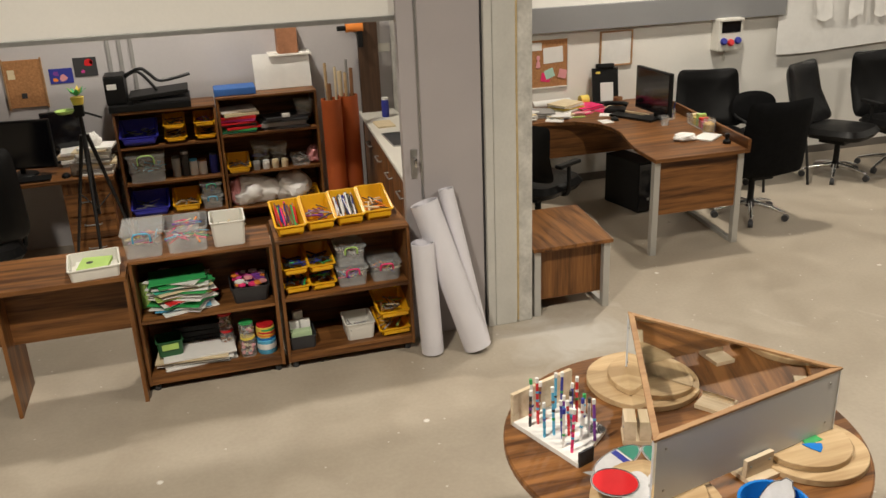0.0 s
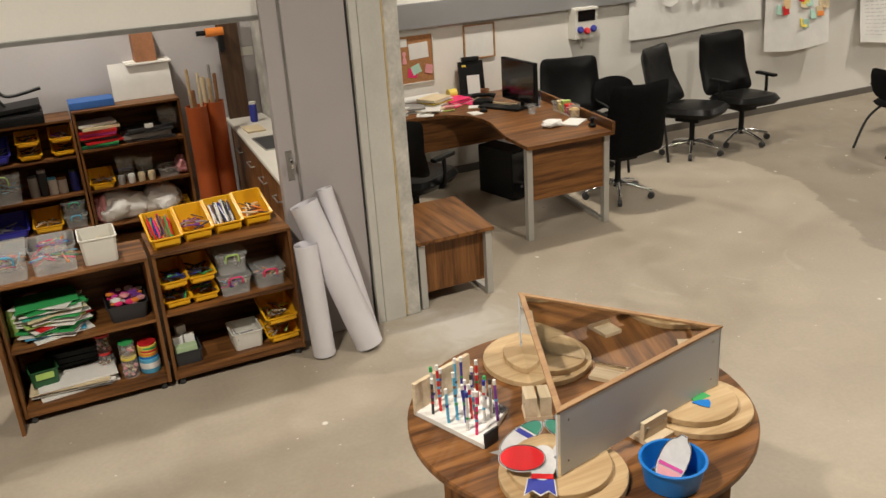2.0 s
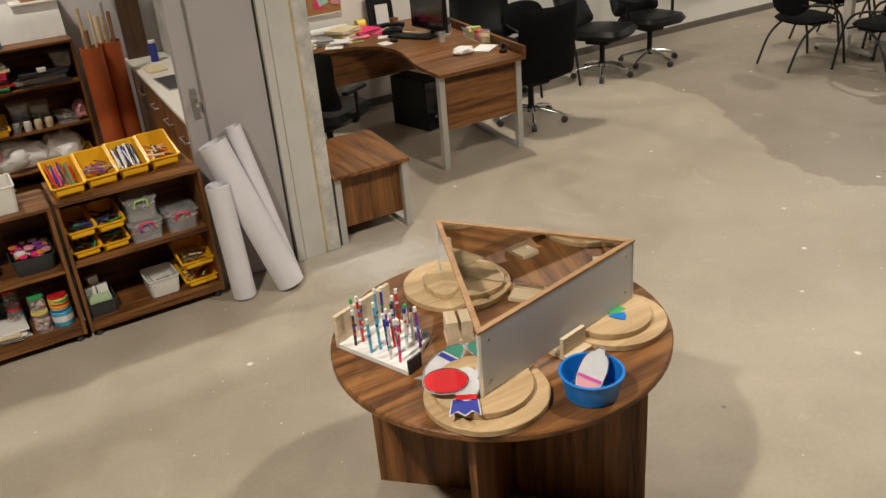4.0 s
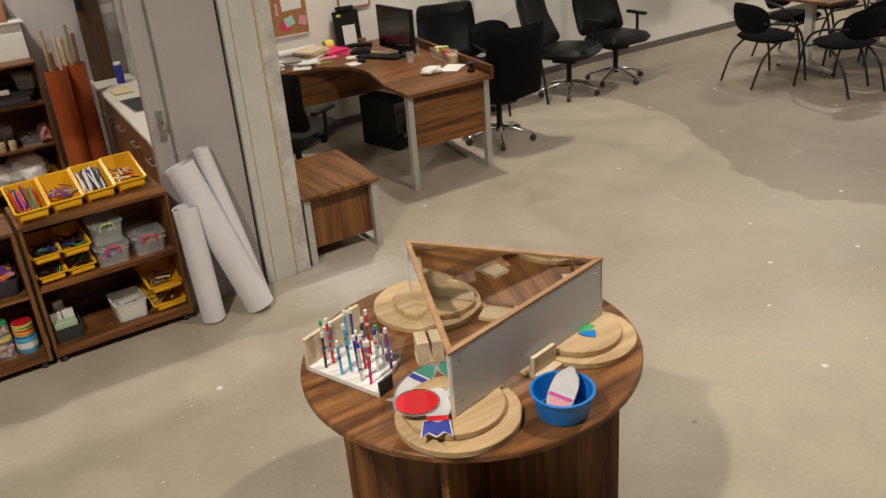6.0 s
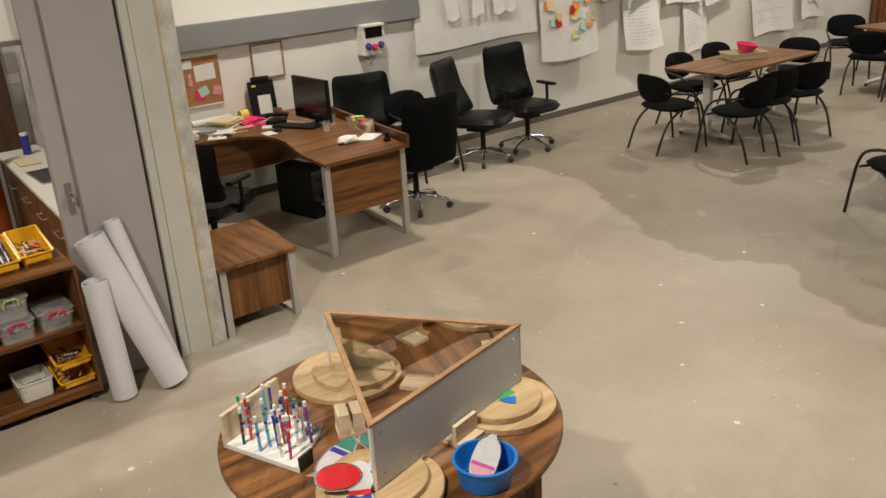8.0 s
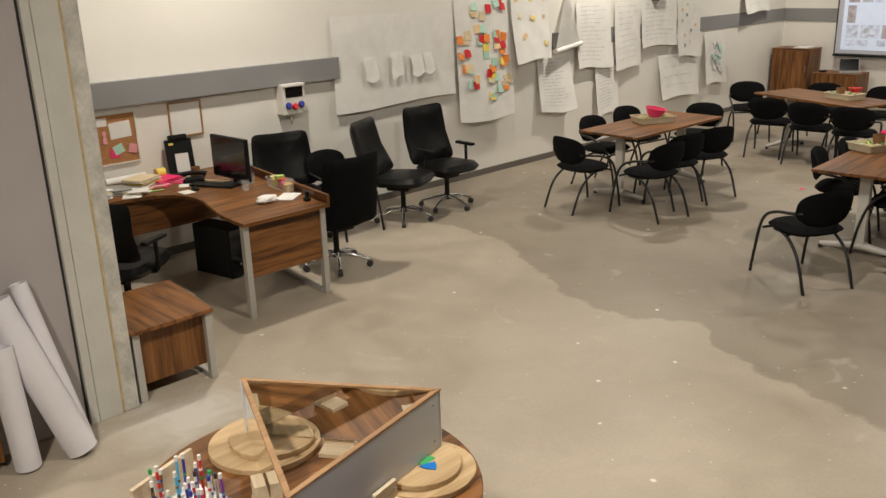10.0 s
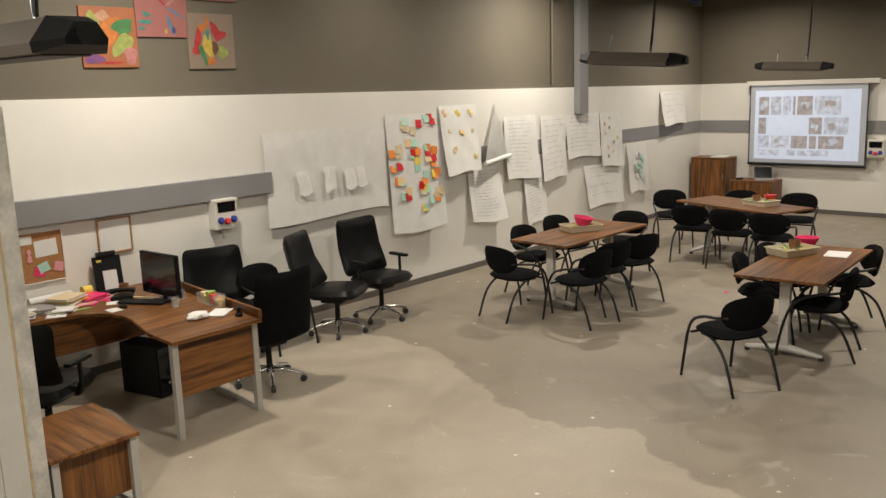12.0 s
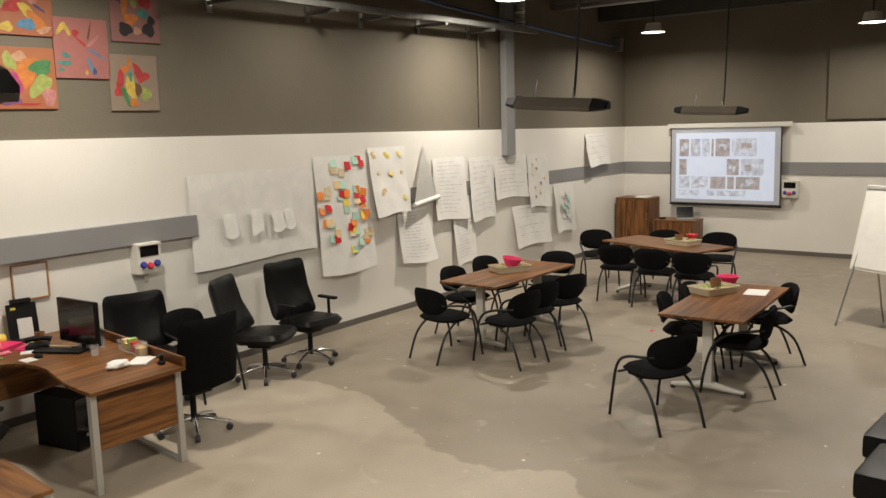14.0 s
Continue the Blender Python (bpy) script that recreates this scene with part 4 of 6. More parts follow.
# middle boards
for gx, gz, s in ((0.375, 0.446, 1), (0.375, 0.558, 2), (0.525, 0.446, 3), (0.525, 0.558, 4)):
    yellow_bin(pose(gx, YA + 0.17, gz, 0, 0, 4), 0.14, 0.22, 0.10, fill=[DARK, DARK, GREEN, NAVY], n=20, seed=10 + s, label="yellow stacking bin with dark cable bits")
clear_box(pose(0.70, YA + 0.15, 0.446), 0.17, 0.22, 0.10, True, PINK, label="clear box with pink handle", seed=31)
clear_box(pose(0.70, YA + 0.16, 0.566), 0.16, 0.22, 0.11, True, LIME, [GREY, paper], 14, label="clear box with lime green handle", seed=32)
clear_box(pose(0.90, YA + 0.16, 0.446), 0.17, 0.22, 0.10, True, PINK, label="clear box with pink handle", seed=33)
for z, s in ((0.101, 41), (0.214, 42)):
    yellow_bin(pose(0.925, YA + 0.14, z, 0, 0, 3), 0.185, 0.22, 0.10, fill=[BROWN, CREAM, LIME, GREY], n=18, seed=s, label="yellow stacking bin with wooden beads")
clear_box(pose(0.72, YA + 0.14, 0.101), 0.17, 0.20, 0.10, False, None, [paper, GREY], 18, "white box with paper rolls", 43, white_plastic)


def stack_of_sheets(name, x, y, z, w, d, cols, label, step=0.007, seed=0, turn=0, spin=9):
    t = thing(name, pose(x, y, z, 0, 0, turn), label, "paper stack", "paper stacks")
    rnd = random.Random(seed)
    zz = 0.0
    for c in cols:
        h = step * rnd.uniform(0.6, 1.5)
        part("sheet", box(-w / 2, -d / 2, zz, w / 2, d / 2, zz + h - 0.0008, 0.0008, m=pose(rnd.uniform(-0.02, 0.02), rnd.uniform(-0.012, 0.012), 0, rnd.uniform(-0.6, 0.6), rnd.uniform(-1, 1), rnd.uniform(-spin, spin))), c, t)
        zz += h + 0.003
    return t


stack_of_sheets("folder_stack", -0.25, YA + 0.16, 0.438, 0.30, 0.22, [paper, paper, SKY, paper, GREY, GREEN, GREEN, paper, paper, RED, paper, LIME, paper, paper, paper, GREEN, paper, CREAM, TEAL, paper, paper, GREEN, GREEN, paper, GREEN], "messy stack of green and white folders and paper", 0.0042, 2, 0, 34)
single("leaning_book", box(-0.05, -0.004, 0, 0.05, 0.012, 0.16, 0.002, m=pose(-0.42, YA + 0.2, 0.437, 8, 0, 10)), LIME, "lime green notebook leaning at the shelf's side", "book")
craft = thing("craft_tray", pose(0.12, YA + 0.16, 0.436), "dark tray heaped with pink and purple craft pieces", "tray")
part("shell", tub(0.21, 0.22, 0.09), DARK, craft)
for k, c in enumerate((PINK, PURPLE, MAGENTA, paper, ROSE, ORANGE)):
    bm = bmesh.new()
    for _ in range(7):
        bmesh.ops.create_icosphere(bm, subdivisions=1, radius=RND.uniform(0.014, 0.026), matrix=Matrix.Translation((RND.uniform(-0.08, 0.08), RND.uniform(-0.08, 0.07), RND.uniform(0.085, 0.13))) @ Matrix.Diagonal((1.3, 0.8, 0.7, 1)))
    tagged(part("filling", bm, c, craft, smooth=True), kind="stuff")
stack_of_sheets("paper_stack", -0.22, YA + 0.17, 0.103, 0.40, 0.26, [paper, GREY, paper, paper, CREAM, paper], "low stack of white paper and newspapers", 0.008, 5)
gb = thing("green_crate", pose(-0.36, YA + 0.15, 0.166, 0, 0, 6), "small dark green plastic crate with lime label", "crate")
part("shell", tub(0.14, 0.13, 0.085, taper=0.92, rim=0.01), tint("bottle_green", (0.02, 0.10, 0.035)), gb)
part("label", box(-0.045, -0.074, 0.045, 0.045, -0.070, 0.08, 0.001), LIME, gb, "lime green label")
bf = thing("black_folders", pose(-0.20, YA + 0.27, 0.103), "black ring folders lying behind the papers", "folder")
for q in range(3):
    part("folder", box(-0.16, -0.035, 0.062 + 0.034 * q, 0.15, 0.03, 0.092 + 0.034 * q, 0.004, m=pose(0.01 * q, 0, 0, 0, 0, 2 - 2 * q)), black_plastic, bf)
part("folder", box(-0.17, -0.04, 0.0, 0.16, 0.03, 0.058, 0.004), black_plastic, bf)


def jar(x, y, z, r, h, body, lid, label):
    t = thing("jar", pose(x, y, z), label, "jar", "plastic jars on the low shelf")
    part("body", lathe([(0, 0), (r * 0.95, 0), (r, 0.006), (r, h * 0.82), (r * 0.85, h * 0.88), (0, h * 0.88)], 24), body, t, smooth=True)
    part("lid", lathe([(r * 0.9, h * 0.885), (r * 0.93, h * 0.89), (r * 0.93, h), (0, h)], 24), lid, t, smooth=True)
    if body is clear_plastic:
        rnd = random.Random(int(x * 1000) + int(z * 1000))
        for c in (ROSE, GREY, CREAM, BROWN):
            bm = bmesh.new()
            for _ in range(8):
                a, q = rnd.uniform(0, 6.28), r * 0.78 * rnd.random() ** 0.5
                bmesh.ops.create_icosphere(bm, subdivisions=1, radius=rnd.uniform(0.008, 0.014), matrix=Matrix.Translation((q * math.cos(a), q * math.sin(a), rnd.uniform(0.014, h * 0.62))))
            tagged(part("filling", bm, c, t, smooth=True), kind="stuff")
    return t


jar(0.07, YA + 0.09, 0.101, 0.045, 0.12, clear_plastic, YELLOW, "clear jar with bright yellow lid")
jar(0.07, YA + 0.09, 0.222, 0.042, 0.09, clear_plastic, GREEN, "small red-brown jar with green lid")
jar(-0.04, YA + 0.19, 0.101, 0.042, 0.14, clear_plastic, RED, "clear jar with red lid")
jar(-0.04, YA + 0.19, 0.242, 0.042, 0.10, clear_plastic, RED, "clear jar with red lid")
jar(0.175, YA + 0.10, 0.101, 0.055, 0.10, SKY, bowl_blue, "round blue plastic tub on the shelf")
tub_top = jar(0.175, YA + 0.10, 0.202, 0.052, 0.075, YELLOW, RED, "round rainbow striped tub of clay")
for k, c in enumerate((ORANGE, RED, GREEN)):
    part("stripe", lathe([(0.0525, 0.008 + 0.018 * k), (0.0535, 0.010 + 0.018 * k), (0.0535, 0.018 + 0.018 * k), (0.0525, 0.020 + 0.018 * k)], 24, m=pose(0, 0, 0, 0, 3, 0)), c, tub_top, smooth=True)
part("label_band", lathe([(0.0555, 0.03), (0.0562, 0.032), (0.0562, 0.062), (0.0555, 0.064)], 24, m=pose(0, 0, -0.101)), paper, tub_top, "pale printed label band")
pack = thing("supply_carton", pose(0.375, YA + 0.14, 0.101), "dark tray with white boxes and a pale green carton", "box")
part("tray", tub(0.16, 0.20, 0.075, taper=0.94), DARK, pack)
part("carton", box(-0.06, -0.085, 0.008, 0.06, -0.03, 0.105, 0.004), tint("pale_green_card", (0.46, 0.60, 0.36)), pack, "pale green carton")
for bx, by, bz, turn in ((-0.03, 0.01, 0.008, 4), (0.035, 0.015, 0.008, -7), (0.0, 0.055, 0.05, 12)):
    part("white_box", box(-0.028, -0.02, 0, 0.028, 0.02, 0.125, 0.004, m=pose(bx, by, bz, -6, 0, turn)), paper, pack)

# plain desk beside the low units, with the document tray
sd = thing("side_desk", pose(0, 0, 0), "plain walnut panel-leg desk", "desk")
part("desktop", box(-1.70, 4.38, 0.725, -0.50, 4.86, 0.75, 0.003), walnut_x, sd)
part("leg_panel", box(-0.515, 4.39, 0, -0.495, 4.85, 0.724, 0.002), walnut_z, sd)
part("leg_panel", box(-1.16, 4.44, 0, -1.14, 4.84, 0.724, 0.002), walnut_z, sd)
part("modesty_panel", box(-1.66, 4.60, 0.36, -0.516, 4.616, 0.724, 0.002), walnut_x, sd)
tr = thing("document_tray", pose(-0.655, 4.52, 0.751, 0, 0, 6), "white plastic tray with green booklet", "tray")
part("shell", tub(0.25, 0.27, 0.06, taper=0.93, rim=0.012), white_plastic, tr)
part("booklet", box(-0.07, -0.09, 0.03, 0.08, 0.08, 0.05, 0.002, m=pose(0, 0, 0, 0, 0, -12)), LIME, tr, "pale green booklet with printed flower")
part("booklet", box(-0.09, -0.10, 0.006, 0.09, 0.10, 0.028, 0.002), paper, tr)
part("printed_mark", prism([(0.018 * math.cos(a), 0.018 * math.sin(a)) for a in [k * 0.7 for k in range(9)]], 0.0505, 0.0512, m=pose(-0.02, 0, 0)), DARK, tr)

# contents of the two tall units
yellow_bin(pose(-0.50, 6.98, 0.861), 0.27, 0.26, 0.15, blue_plastic, [DARK, GREY], 14, "blue stacking bin with cables", 51)
yellow_bin(pose(-0.23, 6.97, 0.861), 0.15, 0.24, 0.075, None, [CREAM, DARK], 14, seed=52)
yellow_bin(pose(-0.23, 6.97, 0.962), 0.15, 0.24, 0.075, None, [ORANGE, DARK], 14, seed=53)
yellow_bin(pose(0.0, 6.97, 0.861), 0.15, 0.24, 0.075, None, [DARK], 10, seed=54)
yellow_bin(pose(0.0, 6.97, 0.962), 0.15, 0.24, 0.075, None, [PURPLE, GREY], 12, seed=55)
clear_box(pose(-0.48, 6.98, 0.561), 0.28, 0.26, 0.20, True, LIME, [DARK, GREY, SKY], 24, "large grey clear box with lime handle", 56)
yellow_bin(pose(-0.50, 6.97, 0.291), 0.28, 0.25, 0.14, blue_plastic, [DARK, GREY], 14, "blue stacking bin with metal parts", 57)
yellow_bin(pose(-0.22, 6.97, 0.291), 0.20, 0.25, 0.13, None, [CREAM, PEACH], 14, seed=58)
clear_box(pose(-0.02, 6.97, 0.291), 0.16, 0.24, 0.09, True, SKY, [GREY], 10, "clear box with blue handle", 59)
clear_box(pose(-0.02, 6.97, 0.405), 0.16, 0.24, 0.08, True, TEAL, [NAVY], 10, "clear box with teal handle", 60)


def crumple(name, x, y, z, sx, sy, sz, material, label, seed, category="bag"):
    bm = bmesh.new()
    bmesh.ops.create_icosphere(bm, subdivisions=4, radius=1.0)
    for v in bm.verts:
        n = noise.noise(v.co * 1.6 + Vector((seed, 0, 0))) * 0.35 + abs(noise.noise(v.co * 4.2 + Vector((0, seed, 0)))) * 0.22
        v.co = v.co * (1 + n)
        v.co = Vector((v.co.x * sx, v.co.y * sy, max(v.co.z, -0.85) * sz + 0.85 * sz))
    return single(name, bm, material, label, category, pose(x, y, z), smooth=True)


bag_white = mat("white_plastic_bag", (0.78, 0.76, 0.74), 0.35, vary=0.06, scale=10)
crumple("plastic_bag", 0.33, 6.98, 0.272, 0.19, 0.13, 0.125, bag_white, "crumpled white plastic bag on the shelf", 1.3)
crumple("plastic_bag", 0.18, 6.98, 0.272, 0.07, 0.09, 0.12, ROSE, "crumpled white and red plastic bag", 2.3)
crumple("plastic_bag", 0.63, 6.98, 0.272, 0.15, 0.11, 0.12, bag_white, "crumpled grey foil bag", 5.1)
crumple("fabric_bundle", 0.45, 7.06, 0.272, 0.20, 0.08, 0.13, DARK, "bundle of crumpled black fabric", 3.2, "fabric")
yellow_bin(pose(0.76, 6.95, 0.271), 0.15, 0.2, 0.07, None, [GREEN, DARK], 10, seed=61)
stack_of_sheets("folded_cloth_stack", 0.27, 6.97, 0.877, 0.27, 0.22, [TEAL, GREEN, RED, DARK, RED, MAGENTA, RED, CREAM, paper], "stack of folded red, green and white cloth", 0.017, 7)
stack_of_sheets("folded_cloth_stack", 0.62, 6.98, 0.877, 0.36, 0.22, [DARK, GREY, DARK, DARK], "stack of folded dark cloth", 0.022, 8)
clear_box(pose(0.79, 6.97, 0.98), 0.14, 0.18, 0.09, True, None, [DARK], 8, "grey plastic box on folded cloth", 62)
single("small_carton", box(0.60, 6.86, 0.97, 0.66, 6.90, 1.0, 0.003), paper, "small white carton on dark cloth", "box")
yellow_bin(pose(0.22, 6.95, 0.561), 0.17, 0.24, 0.11, None, [BROWN, DARK], 14, seed=63)
for k, (c, hh) in enumerate(((NAVY, 0.17), (DARK, 0.15))):
    clear_box(pose(0.41 + 0.14 * k, 7.03, 0.561), 0.13, 0.16, hh, True, None, [c], 10, "grey plastic box of small parts", 64 + k)
for k, c in enumerate((GREY, paper, CREAM, CREAM)):
    single("paint_pot", lathe([(0, 0), (0.026, 0), (0.028, 0.055), (0.024, 0.06), (0.024, 0.07), (0, 0.07)], 16, m=pose(0.36 + 0.075 * k, 6.89, 0.561)), c, "small paint pot on the shelf", "pot", group="small paint pots", smooth=True)
clear_box(pose(0.72, 6.95, 0.561), 0.15, 0.18, 0.07, False, None, [paper, PINK, DARK], 12, "open clear box of mixed bits", 66)
crumple("fabric_bundle", 0.83, 6.96, 0.561, 0.045, 0.08, 0.07, ROSE, "red and white patterned cloth bundle", 6.7, "fabric")
for k, (x, c, h) in enumerate(((-0.26, GREY, 0.17), (-0.19, DARK, 0.20), (-0.13, bag_white, 0.13), (-0.06, paper, 0.12), (0.03, NAVY, 0.17))):
    jar(x, 6.95, 0.561, 0.034, h, c, (DARK, GREY, SKY, BROWN, DARK)[k], "plastic bottle of paint or glue")

# on top of the tall units
press = thing("heat_press", pose(-0.42, 7.0, 1.126), "black flat-bed heat press with lever", "machine")
part("base", box(-0.26, -0.17, 0.0, 0.34, 0.17, 0.05, 0.01), black_plastic, press)
part("upper_plate", box(-0.10, -0.16, 0.085, 0.34, 0.16, 0.115, 0.008, m=pose(0, 0, 0, 0, -4, 0)), black_plastic, press)
part("lower_plate", box(-0.08, -0.15, 0.052, 0.34, 0.15, 0.075, 0.004), DARK, press)
part("housing", box(-0.27, -0.12, 0.05, -0.12, 0.12, 0.27, 0.02), black_plastic, press)
part("label_plate", box(-0.25, -0.123, 0.17, -0.18, -0.1205, 0.21, 0.001), paper, press, "white label plate")
part("lever", tube([(-0.12, 0, 0.25), (0.0, -0.04, 0.30), (0.06, -0.05, 0.26), (0.14, -0.05, 0.20), (0.36, -0.05, 0.235)], 0.013, smooth_steps=4), black_tube, press)
part("lever", tube([(-0.14, 0.05, 0.22), (-0.02, 0.02, 0.27), (0.10, 0, 0.12)], 0.012, smooth_steps=4), black_tube, press)
single("blue_carton", box(0.10, 6.90, 1.171, 0.42, 7.12, 1.225, 0.006), tint("box_blue", (0.04, 0.14, 0.44)), "flat blue carton on the shelf top", "box")
single("foam_board", box(-0.225, -0.006, 0, 0.225, 0.006, 0.28, 0.002, m=pose(0.655, 7.03, 1.171, -10)), paper, "large white foam board leaning on the wall", "board")
single("cardboard_box", box(0.64, 7.06, 1.44, 0.80, 7.22, 1.66, 0.004), mat("cardboard_red", (0.36, 0.16, 0.08), 0.8, vary=0.35, scale=9), "brown and red printed cardboard box", "box")
structure("wall_shelf", box(0.56, 7.03, 1.425, 0.9, 7.238, 1.439, 0.002), white_paint, "small white wall shelf", "shelf")

# orange tubes with rods
for k, (tx, ty) in enumerate(((0.965, 6.62), (1.115, 6.72))):
    t = thing("storage_tube", pose(tx, ty, 0), "tall orange cardboard tube holding wooden rods", "tube", "orange tubes")
    part("shell", lathe([(0, 0), (0.078, 0), (0.078, 1.13), (0.07, 1.13), (0.07, 0.02), (0, 0.02)], 28), orange_card, t, smooth=True)
    for q in range(4):
        a = RND.uniform(0, 6.28)
        part("rod", tube([(0.03 * math.cos(a), 0.03 * math.sin(a), 0.03), (0.055 * math.cos(a), 0.055 * math.sin(a), RND.uniform(1.2, 1.42))], RND.uniform(0.008, 0.02), sides=8), (CREAM, BROWN, GREY, pale_x)[q], t)
single("wooden_plank", box(1.30, 7.13, 0, 1.47, 7.16, 1.75, 0.003), tube_wood, "tall dark brown plank against the wall", "plank")
drill = thing("power_drill", pose(1.28, 7.08, 1.50), "yellow and black power drill hanging on the wall", "drill")
part("body", tube([(-0.08, 0, 0.10), (0.06, 0, 0.10)], 0.035, sides=14), ORANGE, drill, smooth=True)
part("grip", box(0.01, -0.02, -0.06, 0.055, 0.02, 0.08, 0.01), black_plastic, drill)
part("chuck", tube([(-0.15, 0, 0.10), (-0.08, 0, 0.10)], 0.02, sides=12), black_plastic, drill)
part("hanger", box(-0.01, 0.02, 0.08, 0.03, 0.16, 0.10, 0.002), steel, drill)
wp = thing("socket_plate", pose(1.53, 7.236, 1.40), "white wall socket with cable duct", "socket")
part("plate", box(-0.06, -0.012, -0.03, 0.06, 0.0, 0.04, 0.004), white_plastic, wp)
part("duct", box(-0.065, -0.016, 0.045, -0.04, 0.0, 0.30, 0.002), white_plastic, wp)

# counter with sink and drawers
ct = thing("sink_counter", pose(0, 0, 0), "white counter with dark sink over walnut drawers", "counter")
part("worktop", prism([(1.145, 4.90), (1.59, 4.90), (1.59, 7.22), (1.285, 7.22)], 0.855, 0.885, bevel=0.004), counter_white, ct)
part("body", prism([(1.175, 4.93), (1.585, 4.93), (1.585, 7.2), (1.31, 7.2)], 0.0, 0.852), walnut_z, ct)
part("sink", box(1.29, 5.90, 0.8855, 1.52, 6.30, 0.889, 0.002), DARK, ct, "dark sunken sink basin")
part("sink_rim", tube([(1.285, 5.895, 0.888), (1.525, 5.895, 0.888), (1.525, 6.305, 0.888), (1.285, 6.305, 0.888), (1.285, 5.895, 0.888)], 0.006, sides=6), steel, ct)
part("cutting_board", box(1.30, 6.50, 0.886, 1.44, 6.72, 0.899, 0.003), CREAM, ct)
for q in range(4):
    yy = 5.25 + 0.48 * q
    xx = 1.172 + (yy - 4.9) * 0.0603
    part("handle", tube([(xx + 0.003, yy, 0.70), (xx - 0.028, yy, 0.70), (xx - 0.020, yy + 0.16, 0.70), (xx + 0.014, yy + 0.16, 0.70)], 0.006, sides=8), steel, ct)
jar(1.45, 6.9, 0.886, 0.03, 0.16, NAVY, paper, "blue bottle by the sink")

# computer desk at the store's back wall
cd = thing("computer_desk", pose(0, 0, 0), "walnut computer desk with drawer block", "desk")
part("desktop", box(-2.6, 6.45, 0.725, -0.69, 7.2, 0.75, 0.003), walnut_x, cd)
part("drawer_block", box(-1.06, 6.52, 0.0, -0.72, 7.1, 0.72, 0.003), walnut_z, cd)
for z in (0.18, 0.36, 0.54):
    part("drawer_front", box(-1.05, 6.50, z - 0.08, -0.73, 6.518, z + 0.085, 0.003), walnut_x, cd)
    part("handle", tube([(-0.95, 6.50, z + 0.03), (-0.95, 6.475, z + 0.03), (-0.83, 6.475, z + 0.03), (-0.83, 6.50, z + 0.03)], 0.005, sides=6), steel, cd)


def build_monitor(m, w, h, label):
    t = thing("monitor", m, label, "monitor", "computer monitors")
    part("bezel", box(-w / 2, -0.012, 0.05, w / 2, 0.022, 0.05 + h, 0.008), black_plastic, t)
    part("screen", box(-w / 2 + 0.014, -0.0155, 0.066, w / 2 - 0.014, -0.0125, 0.036 + h, 0.0), screen_black, t)
    part("neck", tube([(0, 0.035, 0.01), (0, 0.035, 0.22)], 0.02), black_plastic, t)
    part("foot", lathe([(0, 0), (0.11, 0), (0.10, 0.012), (0, 0.016)], 24, m=pose(0, 0.03, 0)), black_plastic, t)
    return t


build_monitor(pose(-1.34, 6.72, 0.751, 0, 0, -8), 0.52, 0.36, "black computer monitor on the store desk")
build_monitor(pose(-1.05, 7.05, 0.751, 0, 0, 10), 0.3, 0.34, "narrow black computer monitor behind the other")
single("keyboard", box(-0.2, -0.06, 0, 0.2, 0.06, 0.018, 0.004, m=pose(-1.32, 6.55, 0.751, 3)), black_plastic, "black keyboard on the store desk", "keyboard")
single("mouse", lathe([(0.0, 0.0), (0.03, 0.0), (0.028, 0.018), (0.012, 0.03), (0, 0.032)], 16, m=pose(-1.02, 6.56, 0.751) @ Matrix.Diagonal((1, 1.6, 1, 1))), black_plastic, "black mouse on the store desk", "mouse", smooth=True)
mugm = single("mug", lathe([(0, 0), (0.036, 0), (0.04, 0.09), (0.036, 0.09), (0.033, 0.008), (0, 0.008)], 20, m=pose(-0.95, 6.60, 0.751)), paper, "white mug on the store desk", "mug", smooth=True)
stack_of_sheets("paper_stack", -0.80, 6.62, 0.751, 0.24, 0.2, [paper, GREY, paper, CREAM, paper, GREY, paper, paper, CREAM, paper], "untidy stack of papers and notebooks", 0.016, 9)
stack_of_sheets("paper_stack", -0.95, 6.95, 0.751, 0.26, 0.2, [GREY, paper, CREAM, paper], "stack of papers by the monitor", 0.02, 10)
crumple("tissue_bundle", -0.80, 6.62, 0.93, 0.05, 0.05, 0.06, paper, "white crumpled tissues on papers", 8.1, "tissue")
build_office_chair(pose(-1.55, 5.95, 0, 0, 0, 20), high=1.15, label="black office chair in the store, turned to the computer")

# tripod with a toy plant on it
tp = thing("tripod", pose(-0.80, 6.2, 0), "black camera tripod with toy plant on top", "tripod")
part("column", tube([(0, 0, 0.55), (0, 0, 1.25)], 0.014), black_tube, tp)
part("head", box(-0.03, -0.03, 1.25, 0.03, 0.03, 1.33, 0.008), black_plastic, tp)
part("pan_handle", tube([(0, 0, 1.28), (0.05, -0.02, 1.27), (0.14, -0.06, 1.24)], 0.008), black_tube, tp)
for k in range(3):
    a = 0.5 + k * 2.094
    part("leg", tube([(0.02 * math.cos(a), 0.02 * math.sin(a), 1.12), (0.30 * math.cos(a), 0.30 * math.sin(a), 0.0)], lambda u: 0.014 - 0.005 * u), black_tube, tp)
    part("brace", tube([(0.01 * math.cos(a), 0.01 * math.sin(a), 0.60), (0.13 * math.cos(a), 0.13 * math.sin(a), 0.70)], 0.005, sides=6), black_tube, tp)
toy = thing("toy_plant", pose(-0.80, 6.2, 1.331), "small felt toy plant with green leaves and yellow flowers", "toy")
part("pot", lathe([(0, 0), (0.035, 0), (0.045, 0.05), (0, 0.052)], 18), YELLOW, toy, smooth=True)
